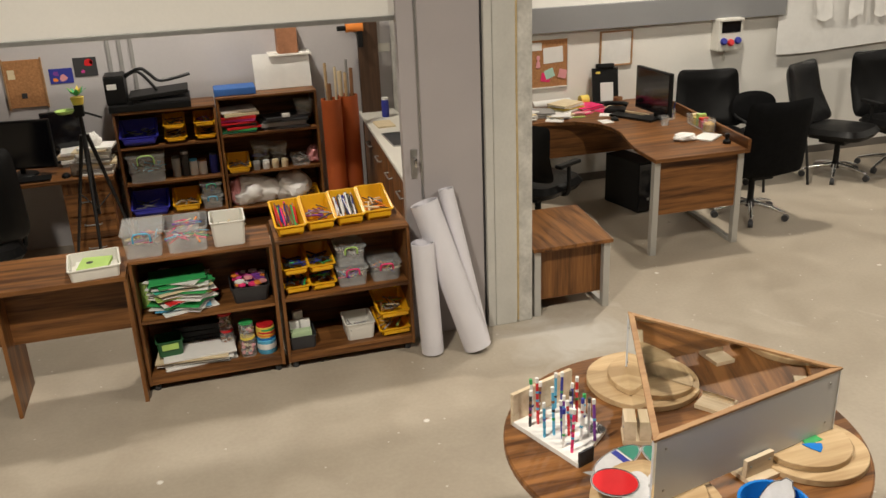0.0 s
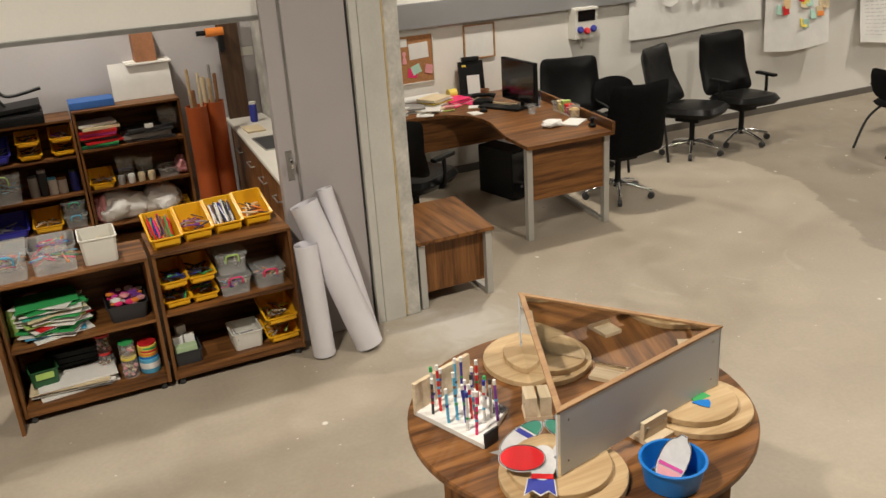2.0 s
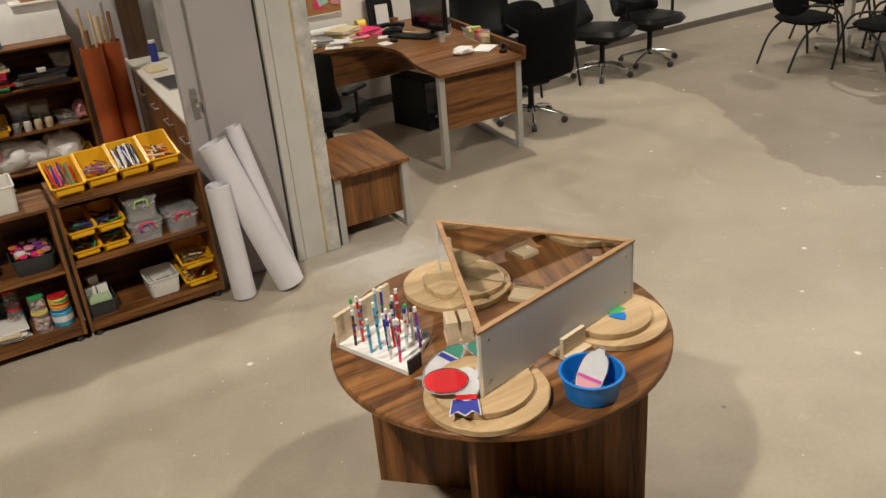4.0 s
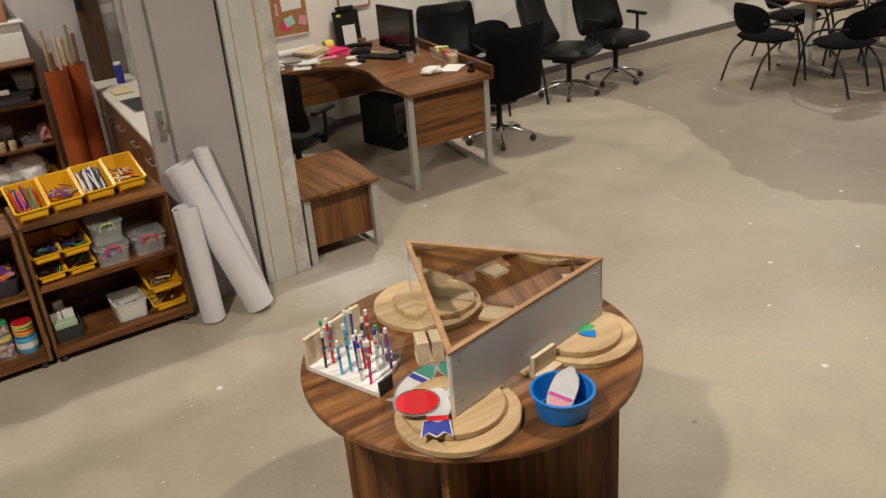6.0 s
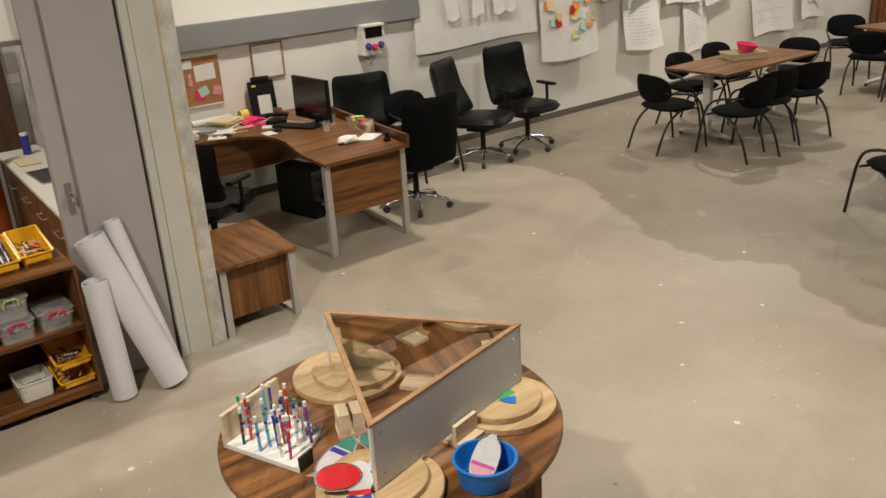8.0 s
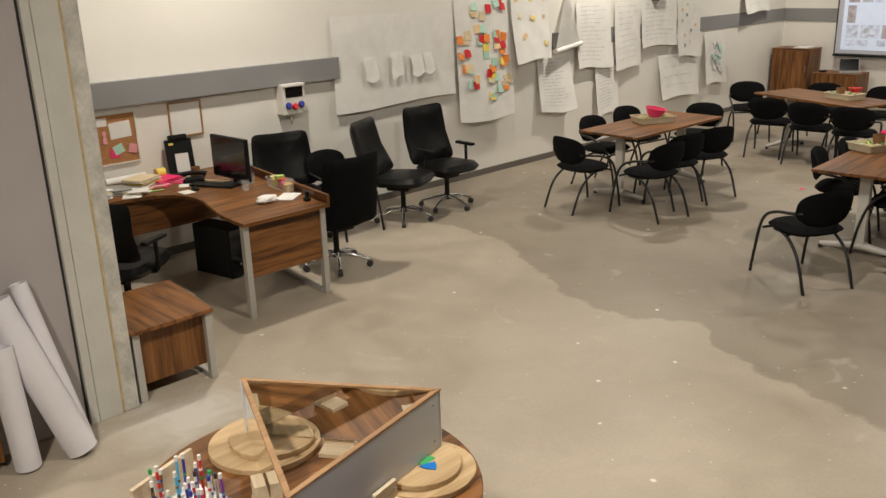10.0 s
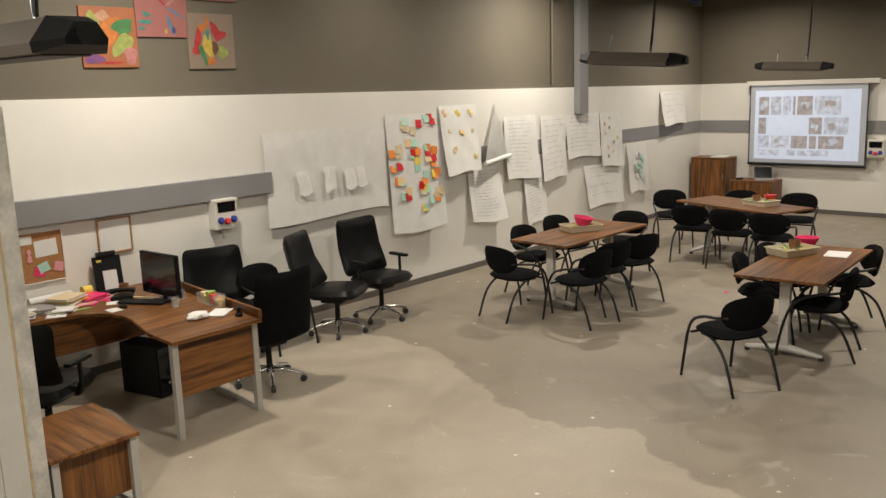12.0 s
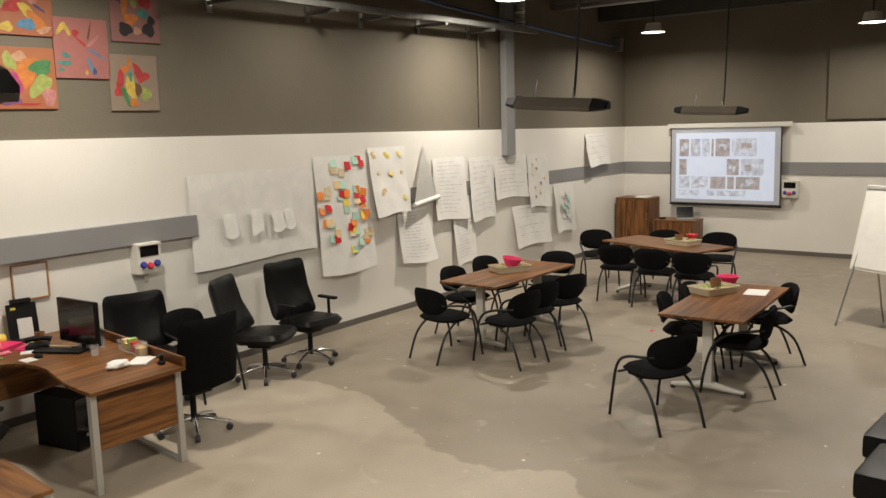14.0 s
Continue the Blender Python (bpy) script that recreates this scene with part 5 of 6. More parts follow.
part("saucer", lathe([(0, 0), (0.05, 0.01), (0.065, 0.03), (0.06, 0.03), (0, 0.014)], 20, m=pose(-0.09, -0.02, -0.06)), LIME, toy)
for k in range(9):
    a = k * 0.7
    part("leaf", prism([(0, -0.004), (0.04, -0.016), (0.085, 0), (0.04, 0.016), (0, 0.004)], 0, 0.003, m=pose(0, 0, 0.055, 0, -35 - 8 * (k % 3), math.degrees(a))), (GREEN, GREEN, YELLOW)[k % 3], toy)

# cork board, posters and ducts on the store wall
cb = thing("notice_board", pose(-1.28, 7.238, 1.16), "small cork notice board in the store", "board")
part("panel", box(-0.13, -0.012, 0, 0.13, 0, 0.36, 0.002), cork, cb)
for px in (-0.143, 0.131):
    part("frame", box(px, -0.018, -0.012, px + 0.012, 0, 0.372, 0.002), pale_edge, cb)
part("note", box(-0.11, -0.015, 0.22, -0.06, -0.0125, 0.29, 0.001), CREAM, cb)
part("note", box(-0.04, -0.015, 0.07, 0.0, -0.0125, 0.11, 0.001), DARK, cb)


def poster(x, z, w, h, base, accents, label, seed, y=7.238, name="poster"):
    t = thing(name, pose(x, y, z), label, "poster", "small posters on the store wall")
    part("sheet", box(-w / 2, -0.004, 0, w / 2, 0, h, 0.0005), base, t)
    rnd = random.Random(seed)
    for c in accents:
        px, pz, pr = rnd.uniform(-0.3, 0.3) * w, rnd.uniform(0.25, 0.75) * h, rnd.uniform(0.1, 0.24) * h
        part("printed_area", prism([(px + pr * math.cos(a) * rnd.uniform(0.6, 1.3), pz + pr * math.sin(a) * rnd.uniform(0.6, 1.2)) for a in [k * 0.785 for k in range(8)]], 0, 0.001, m=Matrix(((1, 0, 0, 0), (0, 0, -1, -0.0045), (0, 1, 0, 0), (0, 0, 0, 1)))), c, t)
    return t


poster(-1.015, 1.32, 0.17, 0.115, NAVY, (PURPLE, ORANGE, ROSE), "small purple and orange print", 1)
poster(-0.83, 1.36, 0.17, 0.145, DARK, (RED, MAGENTA, RED), "small dark red print", 2)
for k in range(3):
    structure("cable_duct_%d" % (k + 1), box(-0.66 + 0.085 * k, WALL_Y - 0.04, 1.12, -0.63 + 0.085 * k, WALL_Y - 0.021, 1.93, 0.004), GREY, "grey cable duct on the store wall", "duct")


# paper rolls leaning by the door
def paper_tube(name, a, b, r, label):
    a, b = Vector(a), Vector(b)
    ln = (b - a).length
    m = Matrix.Translation(a) @ (b - a).to_track_quat("Z", "Y").to_matrix().to_4x4()
    t = thing(name, m, label, "paper roll", "white paper rolls")
    part("roll", lathe([(r - 0.004, 0), (r, 0.0), (r * 1.01, ln * 0.5), (r, ln), (r - 0.003, ln), (r - 0.005, ln * 0.02), (r - 0.004, 0)], 32), paper_roll, t, smooth=True)
    inner = []
    for k in range(40):
        an = k * 0.5
        rr = (r - 0.006) * (1 - k / 95)
        inner.append((rr * math.cos(an), rr * math.sin(an)))
    bm = bmesh.new()
    lo = [bm.verts.new((px, py, 0.01)) for px, py in inner]
    hi = [bm.verts.new((px, py, ln - 0.003)) for px, py in inner]
    for k in range(39):
        bm.faces.new((lo[k], lo[k + 1], hi[k + 1], hi[k]))
    part("inner_turns", bm, paper_roll, t, smooth=True)
    return t


paper_tube("paper_roll", (1.120, 4.395, 0.012), (1.092, 4.41, 0.70), 0.066, "short upright roll of white paper by the door")
paper_tube("paper_roll", (1.385, 4.345, 0.02), (1.14, 4.52, 0.90), 0.082, "thick roll of white paper leaning on the door")
paper_tube("paper_roll", (1.44, 4.42, 0.02), (1.285, 4.57, 0.95), 0.045, "thin roll of white paper leaning on the door")


# ---- long wall: papers, notes, pictures ----
def paper_surface(w, h, curl, seed, taper=0.0):
    rnd = random.Random(seed)
    ph, am = rnd.uniform(0, 6), rnd.uniform(0.3, 0.9)

    def at(u, v, lift=0.0):
        y = -0.006 - curl * (0.25 * (1 - math.exp(-5 * v)) + 0.6 * v ** 2) * (0.7 + 0.3 * math.sin(ph + 2.6 * u) * am) - 0.012 * math.sin(4 * v + ph) ** 2 * abs(u - 0.5) - 0.005 * math.sin(w * 9 * u + ph + 2.2 * math.sin(h * 4 * v + ph)) * math.sin(h * 7 * v + 2 * ph + 1.7 * math.sin(w * 6 * u)) * min(1, 6 * v)
        return Vector(((u - 0.5) * w * (1 - taper * v) + 0.008 * math.sin(3 * v + ph), y - lift, -v * h - 0.02 * math.sin(5 * u + ph) * v))
    return at


def hanging_paper(x, z, w, h, curl, label, seed, lines=0, name="wall_paper_sheet", stickers=(), group="papers on the wall", line_w=0.8):
    t = thing(name, pose(x, WALL_Y, z), label, "paper", group)
    at = paper_surface(w, h, curl * 1.5 + 0.02, seed)
    nx, ny = max(10, int(w * 18)), max(14, int(h * 16))
    bm = bmesh.new()
    grid = [[bm.verts.new(at(i / nx, j / ny)) for i in range(nx + 1)] for j in range(ny + 1)]
    for j in range(ny):
        for i in range(nx):
            bm.faces.new((grid[j][i], grid[j + 1][i], grid[j + 1][i + 1], grid[j][i + 1]))
    part("sheet", bm, paper, t, smooth=True)
    rnd = random.Random(seed + 100)
    if lines:
        bm = bmesh.new()
        for k in range(lines):
            v = 0.07 + 0.86 * k / lines
            u0, u1 = 0.1 + rnd.uniform(0, 0.05), 0.1 + line_w * rnd.uniform(0.55, 1.0)
            dv = 0.0085 / h
            u = u0
            while u < u1:
                e = min(u + rnd.uniform(0.05, 0.22), u1)
                pts = [u + (e - u) * i / 3 for i in range(4)]
                top = [bm.verts.new(at(q, v + 0.002 * math.sin(40 * q), 0.0025)) for q in pts]
                low = [bm.verts.new(at(q, v + dv * rnd.uniform(0.6, 1.4), 0.0025)) for q in pts]
                for i in range(3):
                    bm.faces.new((top[i], low[i], low[i + 1], top[i + 1]))
                u = e + rnd.uniform(0.015, 0.04)
        tagged(part("writing", bm, ink_grey, t, "rows of illegible grey handwriting"), kind="stuff")
    for (u, v, s, c) in stickers:
        p = at(u, v, 0.006)
        part("sticky_note", box(-s / 2, -0.004, -s / 2, s / 2, 0.0, s / 2, 0, m=Matrix.Translation(p) @ pose(0, 0, 0, rnd.uniform(-22, -4), rnd.uniform(-14, 14), rnd.uniform(-8, 8))), c, t)
    return t


hanging_paper(6.28, 2.03, 1.76, 0.97, 0.03, "very large white paper with a few loose sheets", 1)
for k, (px, pz, w, h) in enumerate(((5.88, 1.60, 0.17, 0.25), (6.25, 1.62, 0.17, 0.27), (6.55, 1.57, 0.17, 0.22), (6.72, 1.58, 0.14, 0.22))):
    t = hanging_paper(px, pz, w, h, 0.02, "small white sheet pinned over the large paper", 20 + k, name="small_sheet", group="small loose sheets")
    t.location.y = WALL_Y - 0.042
NOTE_COLORS = [ORANGE, MINT, RED, PEACH, YELLOW, MINT, ORANGE, RED, CREAM]
rn = random.Random(77)
stickers = []
for cu, cv in ((0.38, 0.08), (0.55, 0.12), (0.82, 0.06), (0.45, 0.22), (0.12, 0.30), (0.5, 0.33), (0.8, 0.30), (0.15, 0.45), (0.45, 0.42), (0.78, 0.42),
               (0.22, 0.56), (0.62, 0.56), (0.88, 0.52), (0.25, 0.66), (0.6, 0.64), (0.85, 0.68), (0.55, 0.78), (0.8, 0.74)):
    for q in range(rn.choice((2, 3, 3, 4))):
        stickers.append((min(0.95, max(0.06, cu + rn.uniform(-0.09, 0.09))), min(0.9, cv + rn.uniform(-0.035, 0.035)), 0.098, rn.choice(NOTE_COLORS)))
hanging_paper(7.65, 2.13, 0.92, 1.42, 0.10, "tall white paper covered with coloured sticky notes", 2, stickers=stickers)
hanging_paper(8.50, 2.20, 0.74, 0.86, 0.14, "white paper with small yellow notes and lifted corner", 3,
              stickers=[(u, v, 0.05, rn.choice((CREAM, PEACH, YELLOW))) for u, v in ((0.1, 0.08), (0.13, 0.13), (0.45, 0.10), (0.5, 0.14), (0.8, 0.1), (0.85, 0.15), (0.2, 0.36), (0.5, 0.4), (0.56, 0.42), (0.85, 0.40), (0.25, 0.66), (0.3, 0.63), (0.85, 0.78), (0.88, 0.8))])
curled = thing("curled_paper_sheet", pose(9.22, WALL_Y, 2.21), "white paper hanging by one corner and curling up", "paper", "papers on the wall")
bm = bmesh.new()
rows = []
for j in range(13):
    v = j / 12
    rows.append([bm.verts.new((0.06 + (u - 0.62) * 0.62 * v + 0.02 * v, -0.01 - 0.12 * v * (1 - 0.6 * u), -0.76 * v - 0.06 * v * (0.5 - u))) for u in [i / 8 for i in range(9)]])
for j in range(12):
    for i in range(8):
        bm.faces.new((rows[j][i], rows[j + 1][i], rows[j + 1][i + 1], rows[j][i + 1]))
bmesh.ops.solidify(bm, geom=bm.faces[:], thickness=0.0012)
part("sheet", bm, paper, curled, smooth=True)
part("rolled_edge", tube([(-0.30, -0.13, -0.80), (0.32, -0.07, -0.735)], 0.03, sides=16), paper, curled, smooth=True)
hanging_paper(9.86, 2.0, 0.76, 0.88, 0.09, "white paper with lines of handwriting", 5, 14)
hanging_paper(9.01, 1.36, 0.66, 0.73, 0.13, "white paper with rows of small handwriting", 6, 15)
hanging_paper(10.17, 1.31, 0.54, 0.86, 0.10, "narrow white paper with dense handwriting", 7, 17)
hanging_paper(10.67, 1.97, 0.66, 0.93, 0.06, "white paper with faint handwriting", 8, 10)
hanging_paper(11.48, 1.95, 0.96, 0.66, 0.07, "wide white paper with faint handwriting", 9, 9)
hanging_paper(12.32, 1.94, 0.66, 0.87, 0.08, "white paper with rows of small notes", 10, 0, stickers=[(rn.uniform(0.15, 0.85), 0.1 + 0.09 * k, 0.045, (CREAM, PEACH, GREY)[k % 3]) for k in range(9)])
hanging_paper(12.08, 1.13, 1.12, 0.66, 0.12, "wide white paper hanging loose", 11, 4)
hanging_paper(13.2, 1.38, 0.70, 0.82, 0.10, "white paper with a blue-green painted drawing", 12, stickers=[(rn.uniform(0.3, 0.75), rn.uniform(0.2, 0.8), rn.uniform(0.04, 0.11), rn.choice((MINT, GREY, paper, ink_grey, MINT))) for k in range(20)])
hanging_paper(14.45, 2.21, 0.92, 0.58, 0.10, "white paper sheet pinned above the grey band", 13, 5)


ART = {}


def dimmed_paint(c):
    """The muted poster-paint version of a colour, darkened for the dim upper wall."""
    if c.name not in ART:
        col = tuple(min(0.8, 1.1 * q) for q in PAINT_TONES.get(c.name, (0.2, 0.15, 0.1)))
        ART[c.name] = mat("poster_" + c.name, col, 0.7, vary=0.3, scale=22, bump=0.3)
    return ART[c.name]


# muted tones with the weak light on the canvases multiplied in
PAINT_TONES = {RED.name: (0.36, 0.035, 0.035), PINK.name: (0.42, 0.09, 0.13), GREEN.name: (0.05, 0.17, 0.06), TEAL.name: (0.06, 0.19, 0.16), LIME.name: (0.26, 0.30, 0.08),
               SKY.name: (0.08, 0.19, 0.30), ORANGE.name: (0.45, 0.15, 0.03), YELLOW.name: (0.46, 0.33, 0.06), BROWN.name: (0.12, 0.06, 0.03), NAVY.name: (0.05, 0.06, 0.16),
               MAGENTA.name: (0.32, 0.04, 0.14), PEACH.name: (0.42, 0.24, 0.15), ROSE.name: (0.40, 0.17, 0.16), DARK.name: (0.025, 0.02, 0.02), PURPLE.name: (0.16, 0.06, 0.18)}


def art_panel(x, z, s, base, blobs, label, seed):
    """A square canvas with painted shapes, each (colour, centre, half sizes, turn) as shares of its side."""
    t = thing("painted_canvas", pose(x, WALL_Y + 0.03, z), label, "painting", "childlike paintings on the upper wall")
    part("canvas", box(-s / 2, -0.022, 0, s / 2, 0.0, s, 0.004), base, t)
    rnd = random.Random(seed)
    for k, (c, cx, cy, rx, ry, turn) in enumerate(blobs):
        bm = bmesh.new()
        a, ph = radians(turn), rnd.uniform(0, 6)
        vs = []
        for i in range(22):
            q = 2 * math.pi * i / 22
            w = 1 + 0.13 * math.sin(3 * q + ph) + 0.07 * math.sin(5 * q + 2 * ph)
            ex, ey = rx * w * math.cos(q), ry * w * math.sin(q)
            u, v = cx + ex * math.cos(a) - ey * math.sin(a), cy + ex * math.sin(a) + ey * math.cos(a)
            vs.append(bm.verts.new((min(0.475, max(-0.475, u)) * s, -0.0228 - 0.0005 * k, (0.5 + min(0.475, max(-0.475, v))) * s)))
        bm.faces.new(vs)
        part("painted_shape", bm, dimmed_paint(c), t)
    return t


art_panel(4.91, 2.69, 0.52, tint("canvas_rose_grey", (0.25, 0.19, 0.145)),
          ((RED, -0.29, 0.04, 0.07, 0.2, -15), (RED, -0.33, -0.16, 0.09, 0.09, 0), (RED, 0.08, 0.2, 0.08, 0.16, 20), (RED, 0.2, 0.1, 0.14, 0.07, 30),
           (ORANGE, -0.08, 0.36, 0.035, 0.12, 10), (ORANGE, -0.18, 0.24, 0.08, 0.07, 0), (GREEN, -0.2, -0.24, 0.05, 0.2, 20), (YELLOW, -0.08, -0.08, 0.1, 0.24, 10),
           (LIME, 0.22, -0.2, 0.11, 0.12, 0), (BROWN, 0.06, -0.12, 0.07, 0.12, 0), (TEAL, -0.08, 0.12, 0.04, 0.1, 0), (ORANGE, -0.04, -0.36, 0.09, 0.07, 0)),
          "painting of a red and orange flower on beige canvas", 3)
art_panel(3.87, 2.71, 0.52, tint("canvas_orange", (0.34, 0.12, 0.05)),
          ((PEACH, -0.1, 0.34, 0.13, 0.09, 0), (ORANGE, 0.0, 0.1, 0.17, 0.28, -30), (LIME, -0.27, 0.27, 0.09, 0.16, 30), (GREEN, 0.25, 0.18, 0.19, 0.13, 10),
           (LIME, 0.22, -0.12, 0.24, 0.13, 40), (MAGENTA, -0.22, -0.08, 0.13, 0.18, 30), (ROSE, 0.36, -0.3, 0.12, 0.15, 0), (PURPLE, -0.3, -0.36, 0.18, 0.08, 0), (RED, 0.0, -0.42, 0.22, 0.02, 0)),
          "orange, lime and magenta abstract painting", 5)
art_panel(4.40, 2.98, 0.53, tint("canvas_pink", (0.33, 0.13, 0.115)),
          ((RED, 0.0, 0.1, 0.02, 0.22, 50), (ROSE, 0.2, 0.12, 0.03, 0.16, -50), (SKY, 0.26, -0.08, 0.02, 0.2, 60), (SKY, 0.15, -0.3, 0.035, 0.18, 20), (YELLOW, -0.35, 0.32, 0.045, 0.13, -40),
           (YELLOW, -0.25, 0.3, 0.035, 0.12, 30), (TEAL, -0.33, -0.25, 0.13, 0.04, 0), (TEAL, -0.3, -0.12, 0.08, 0.04, -20), (TEAL, -0.4, -0.36, 0.06, 0.03, 0), (BROWN, 0.15, 0.28, 0.02, 0.16, -15),
           (RED, -0.1, 0.25, 0.06, 0.06, 0), (NAVY, 0.2, -0.38, 0.04, 0.06, 0), (YELLOW, 0.05, -0.4, 0.03, 0.04, 0)),
          "pink painting with blue and yellow flower stems", 9)
art_panel(4.97, 3.33, 0.52, tint("canvas_mauve", (0.25, 0.12, 0.11)),
          ((LIME, 0.0, 0.42, 0.2, 0.06, 0), (NAVY, -0.3, 0.3, 0.08, 0.14, 0), (RED, 0.22, 0.26, 0.13, 0.16, 0), (ORANGE, -0.2, 0.2, 0.07, 0.24, -10), (ORANGE, -0.1, -0.1, 0.15, 0.1, 20),
           (DARK, -0.22, -0.28, 0.14, 0.12, 0), (DARK, 0.26, -0.26, 0.13, 0.13, 0), (TEAL, 0.16, 0.02, 0.13, 0.08, 0), (PEACH, 0.02, -0.3, 0.08, 0.07, 0), (LIME, -0.02, 0.2, 0.06, 0.1, 0), (DARK, 0.32, -0.1, 0.08, 0.08, 0)),
          "mauve painting with dark and orange round shapes", 14)
art_panel(3.89, 3.33, 0.52, tint("canvas_red_orange", (0.32, 0.11, 0.05)),
          ((GREEN, -0.28, 0.16, 0.1, 0.13, 0), (RED, -0.16, -0.04, 0.19, 0.1, 20), (ROSE, 0.16, 0.12, 0.11, 0.1, 0), (YELLOW, 0.05, -0.1, 0.08, 0.16, 40), (ORANGE, 0.2, -0.26, 0.1, 0.2, 50),
           (SKY, 0.04, -0.32, 0.16, 0.09, 0), (YELLOW, -0.3, -0.38, 0.11, 0.08, 0), (PEACH, 0.33, -0.4, 0.13, 0.05, 20), (LIME, -0.38, 0.0, 0.07, 0.1, 0), (NAVY, 0.27, -0.05, 0.12, 0.02, -30), (ORANGE, 0.1, 0.36, 0.3, 0.1, 0)),
          "bright painting with yellow, blue and red shapes", 17)


# cork board and framed sheet over the desk
ck = thing("notice_board", pose(3.05, WALL_Y, 0.935), "cork notice board with papers and pink notes", "board")
part("panel", box(-0.18, -0.012, 0, 0.18, -0.001, 0.42, 0.002), cork, ck)
for q in (-0.19, 0.178):
    part("frame", box(q, -0.02, -0.012, q + 0.012, -0.001, 0.432, 0.003), white_plastic, ck)
for z in (-0.012, 0.42):
    part("frame", box(-0.178, -0.02, z, 0.178, -0.001, z + 0.012, 0.003), white_plastic, ck)
part("sheet", box(-0.04, -0.015, 0.21, 0.15, -0.0125, 0.35, 0.0005, m=pose(0, 0, 0, 0, -3, 0)), paper, ck)
part("sheet", box(-0.17, -0.015, 0.33, -0.07, -0.0125, 0.40, 0.0005), paper, ck)
part("note", box(-0.09, -0.015, 0.04, 0.0, -0.0125, 0.12, 0.0005, m=pose(0, 0, 0, 0, 10, 0)), PINK, ck, "hot pink note")
part("note", box(0.0, -0.017, 0.07, 0.09, -0.0145, 0.15, 0.0005, m=pose(0, 0, 0, 0, -20, 0)), MINT, ck)
part("note", box(0.06, -0.019, 0.10, 0.14, -0.0175, 0.18, 0.0005, m=pose(0, 0, 0, 0, 15, 0)), ROSE, ck)
part("paper_figure", lathe([(0, 0), (0.022, 0.01), (0.018, 0.05), (0.008, 0.07), (0.018, 0.09), (0.016, 0.11), (0, 0.12)], 10, m=pose(-0.105, -0.016, 0.17) @ Matrix.Diagonal((1, 0.15, 1, 1))), ROSE, ck, "small pink paper figure")
fr = thing("picture_frame", pose(3.715, WALL_Y, 1.085), "white sheet in a thin wooden frame", "frame")
part("sheet", box(-0.15, -0.008, 0, 0.15, -0.001, 0.29, 0.001), paper, fr)
for q in (-0.164, 0.151):
    part("frame_bar", box(q, -0.02, -0.014, q + 0.013, -0.001, 0.304, 0.003), pale_edge, fr)
for z in (-0.014, 0.291):
    part("frame_bar", box(-0.151, -0.02, z, 0.151, -0.001, z + 0.013, 0.003), pale_edge, fr)


def socket_box(m, label):
    t = thing("power_socket_box", m, label, "socket", "power socket boxes")
    part("case", box(-0.13, -0.13, 0, 0.13, 0.0, 0.30, 0.015), white_plastic, t)
    part("window", box(-0.10, -0.134, 0.17, 0.10, -0.1305, 0.27, 0.003), screen_black, t, "dark breaker window")
    for q, c in ((-0.075, NAVY), (0.0, RED), (0.075, NAVY)):
        part("socket", lathe([(0, 0.03), (0.026, 0.03), (0.034, 0.012), (0.034, 0)], 18, m=pose(q, -0.130, 0.09 + (0.0 if q else -0.015), 72)), c, t)
    part("hood", box(-0.125, -0.15, 0.275, 0.125, -0.131, 0.295, 0.004), white_plastic, t)
    part("cable_stub", tube([(0.0, -0.05, 0.0), (0.0, -0.05, -0.05), (0.02, -0.02, -0.10)], 0.012, smooth_steps=3), white_plastic, t)
    return t


socket_box(pose(4.83, WALL_Y - 0.001, 1.135), "white industrial socket box with red and blue sockets")
socket_box(pose(FAR_X - 0.001, 4.10, 1.02, 0, 0, -90), "white industrial socket box beside the projection screen")


# ---- pipes and rails on the upper wall ----
rail = thing("cable_rail", pose(0, 0, 0), "galvanised cable rail on wall brackets", "rail")
part("rail", box(6.0, 6.86, 3.80, 11.75, 6.95, 3.835, 0.004), rail_steel, rail)
part("rail", box(6.0, 6.845, 3.80, 11.75, 6.855, 3.87, 0.003), rail_steel, rail)
for q in (5.85, 7.25, 8.15, 9.3, 10.45):
    b = part("bracket", box(q - 0.02, 6.80, 3.755, q + 0.02, WALL_Y + 0.029, 3.798, 0.003), rail_steel, rail)
    part("wall_plate", box(q - 0.035, WALL_Y + 0.012, 3.68, q + 0.035, WALL_Y + 0.0295, 3.86, 0.003), steel, b)
structure("pipe_blue", tube([(6.5, 6.5, 4.28), (8.8, 7.0, 4.10), (11.6, 7.1, 3.96), (15.25, 7.15, 3.79)], 0.022, smooth_steps=4), blue_pipe, "blue painted water pipe", "pipe", True)
structure("pipe_end", box(15.2, 7.1, 3.72, 15.3, WALL_Y + 0.029, 3.96, 0.01), steel, "steel pipe bracket", "pipe")
structure("pipe_vertical", tube([(10.68, WALL_Y - 0.01, 2.42), (10.68, WALL_Y - 0.01, 3.75)], 0.02), upper_paint, "thin painted pipe", "pipe", True)
structure("duct_vertical", box(11.27, WALL_Y - 0.10, 1.96, 11.52, WALL_Y - 0.001, 4.5, 0.006), grey_band, "grey metal cable duct", "duct")
flex = tube([(11.36, 6.95, 3.85 + 0.012 * k) for k in range(56)], lambda u: 0.075 + 0.012 * math.sin(u * 110), sides=14)
structure("duct_flexible", flex, steel, "ribbed flexible duct", "duct", True)
structure("beam_1", box(14.6, -6.8, 4.22, 14.9, WALL_Y + 0.02, CEIL, 0.01), beam_paint, "dark ceiling beam", "beam")
structure("beam_2", box(9.2, -6.8, 4.22, 9.5, WALL_Y + 0.02, CEIL, 0.01), beam_paint, "dark ceiling beam", "beam")
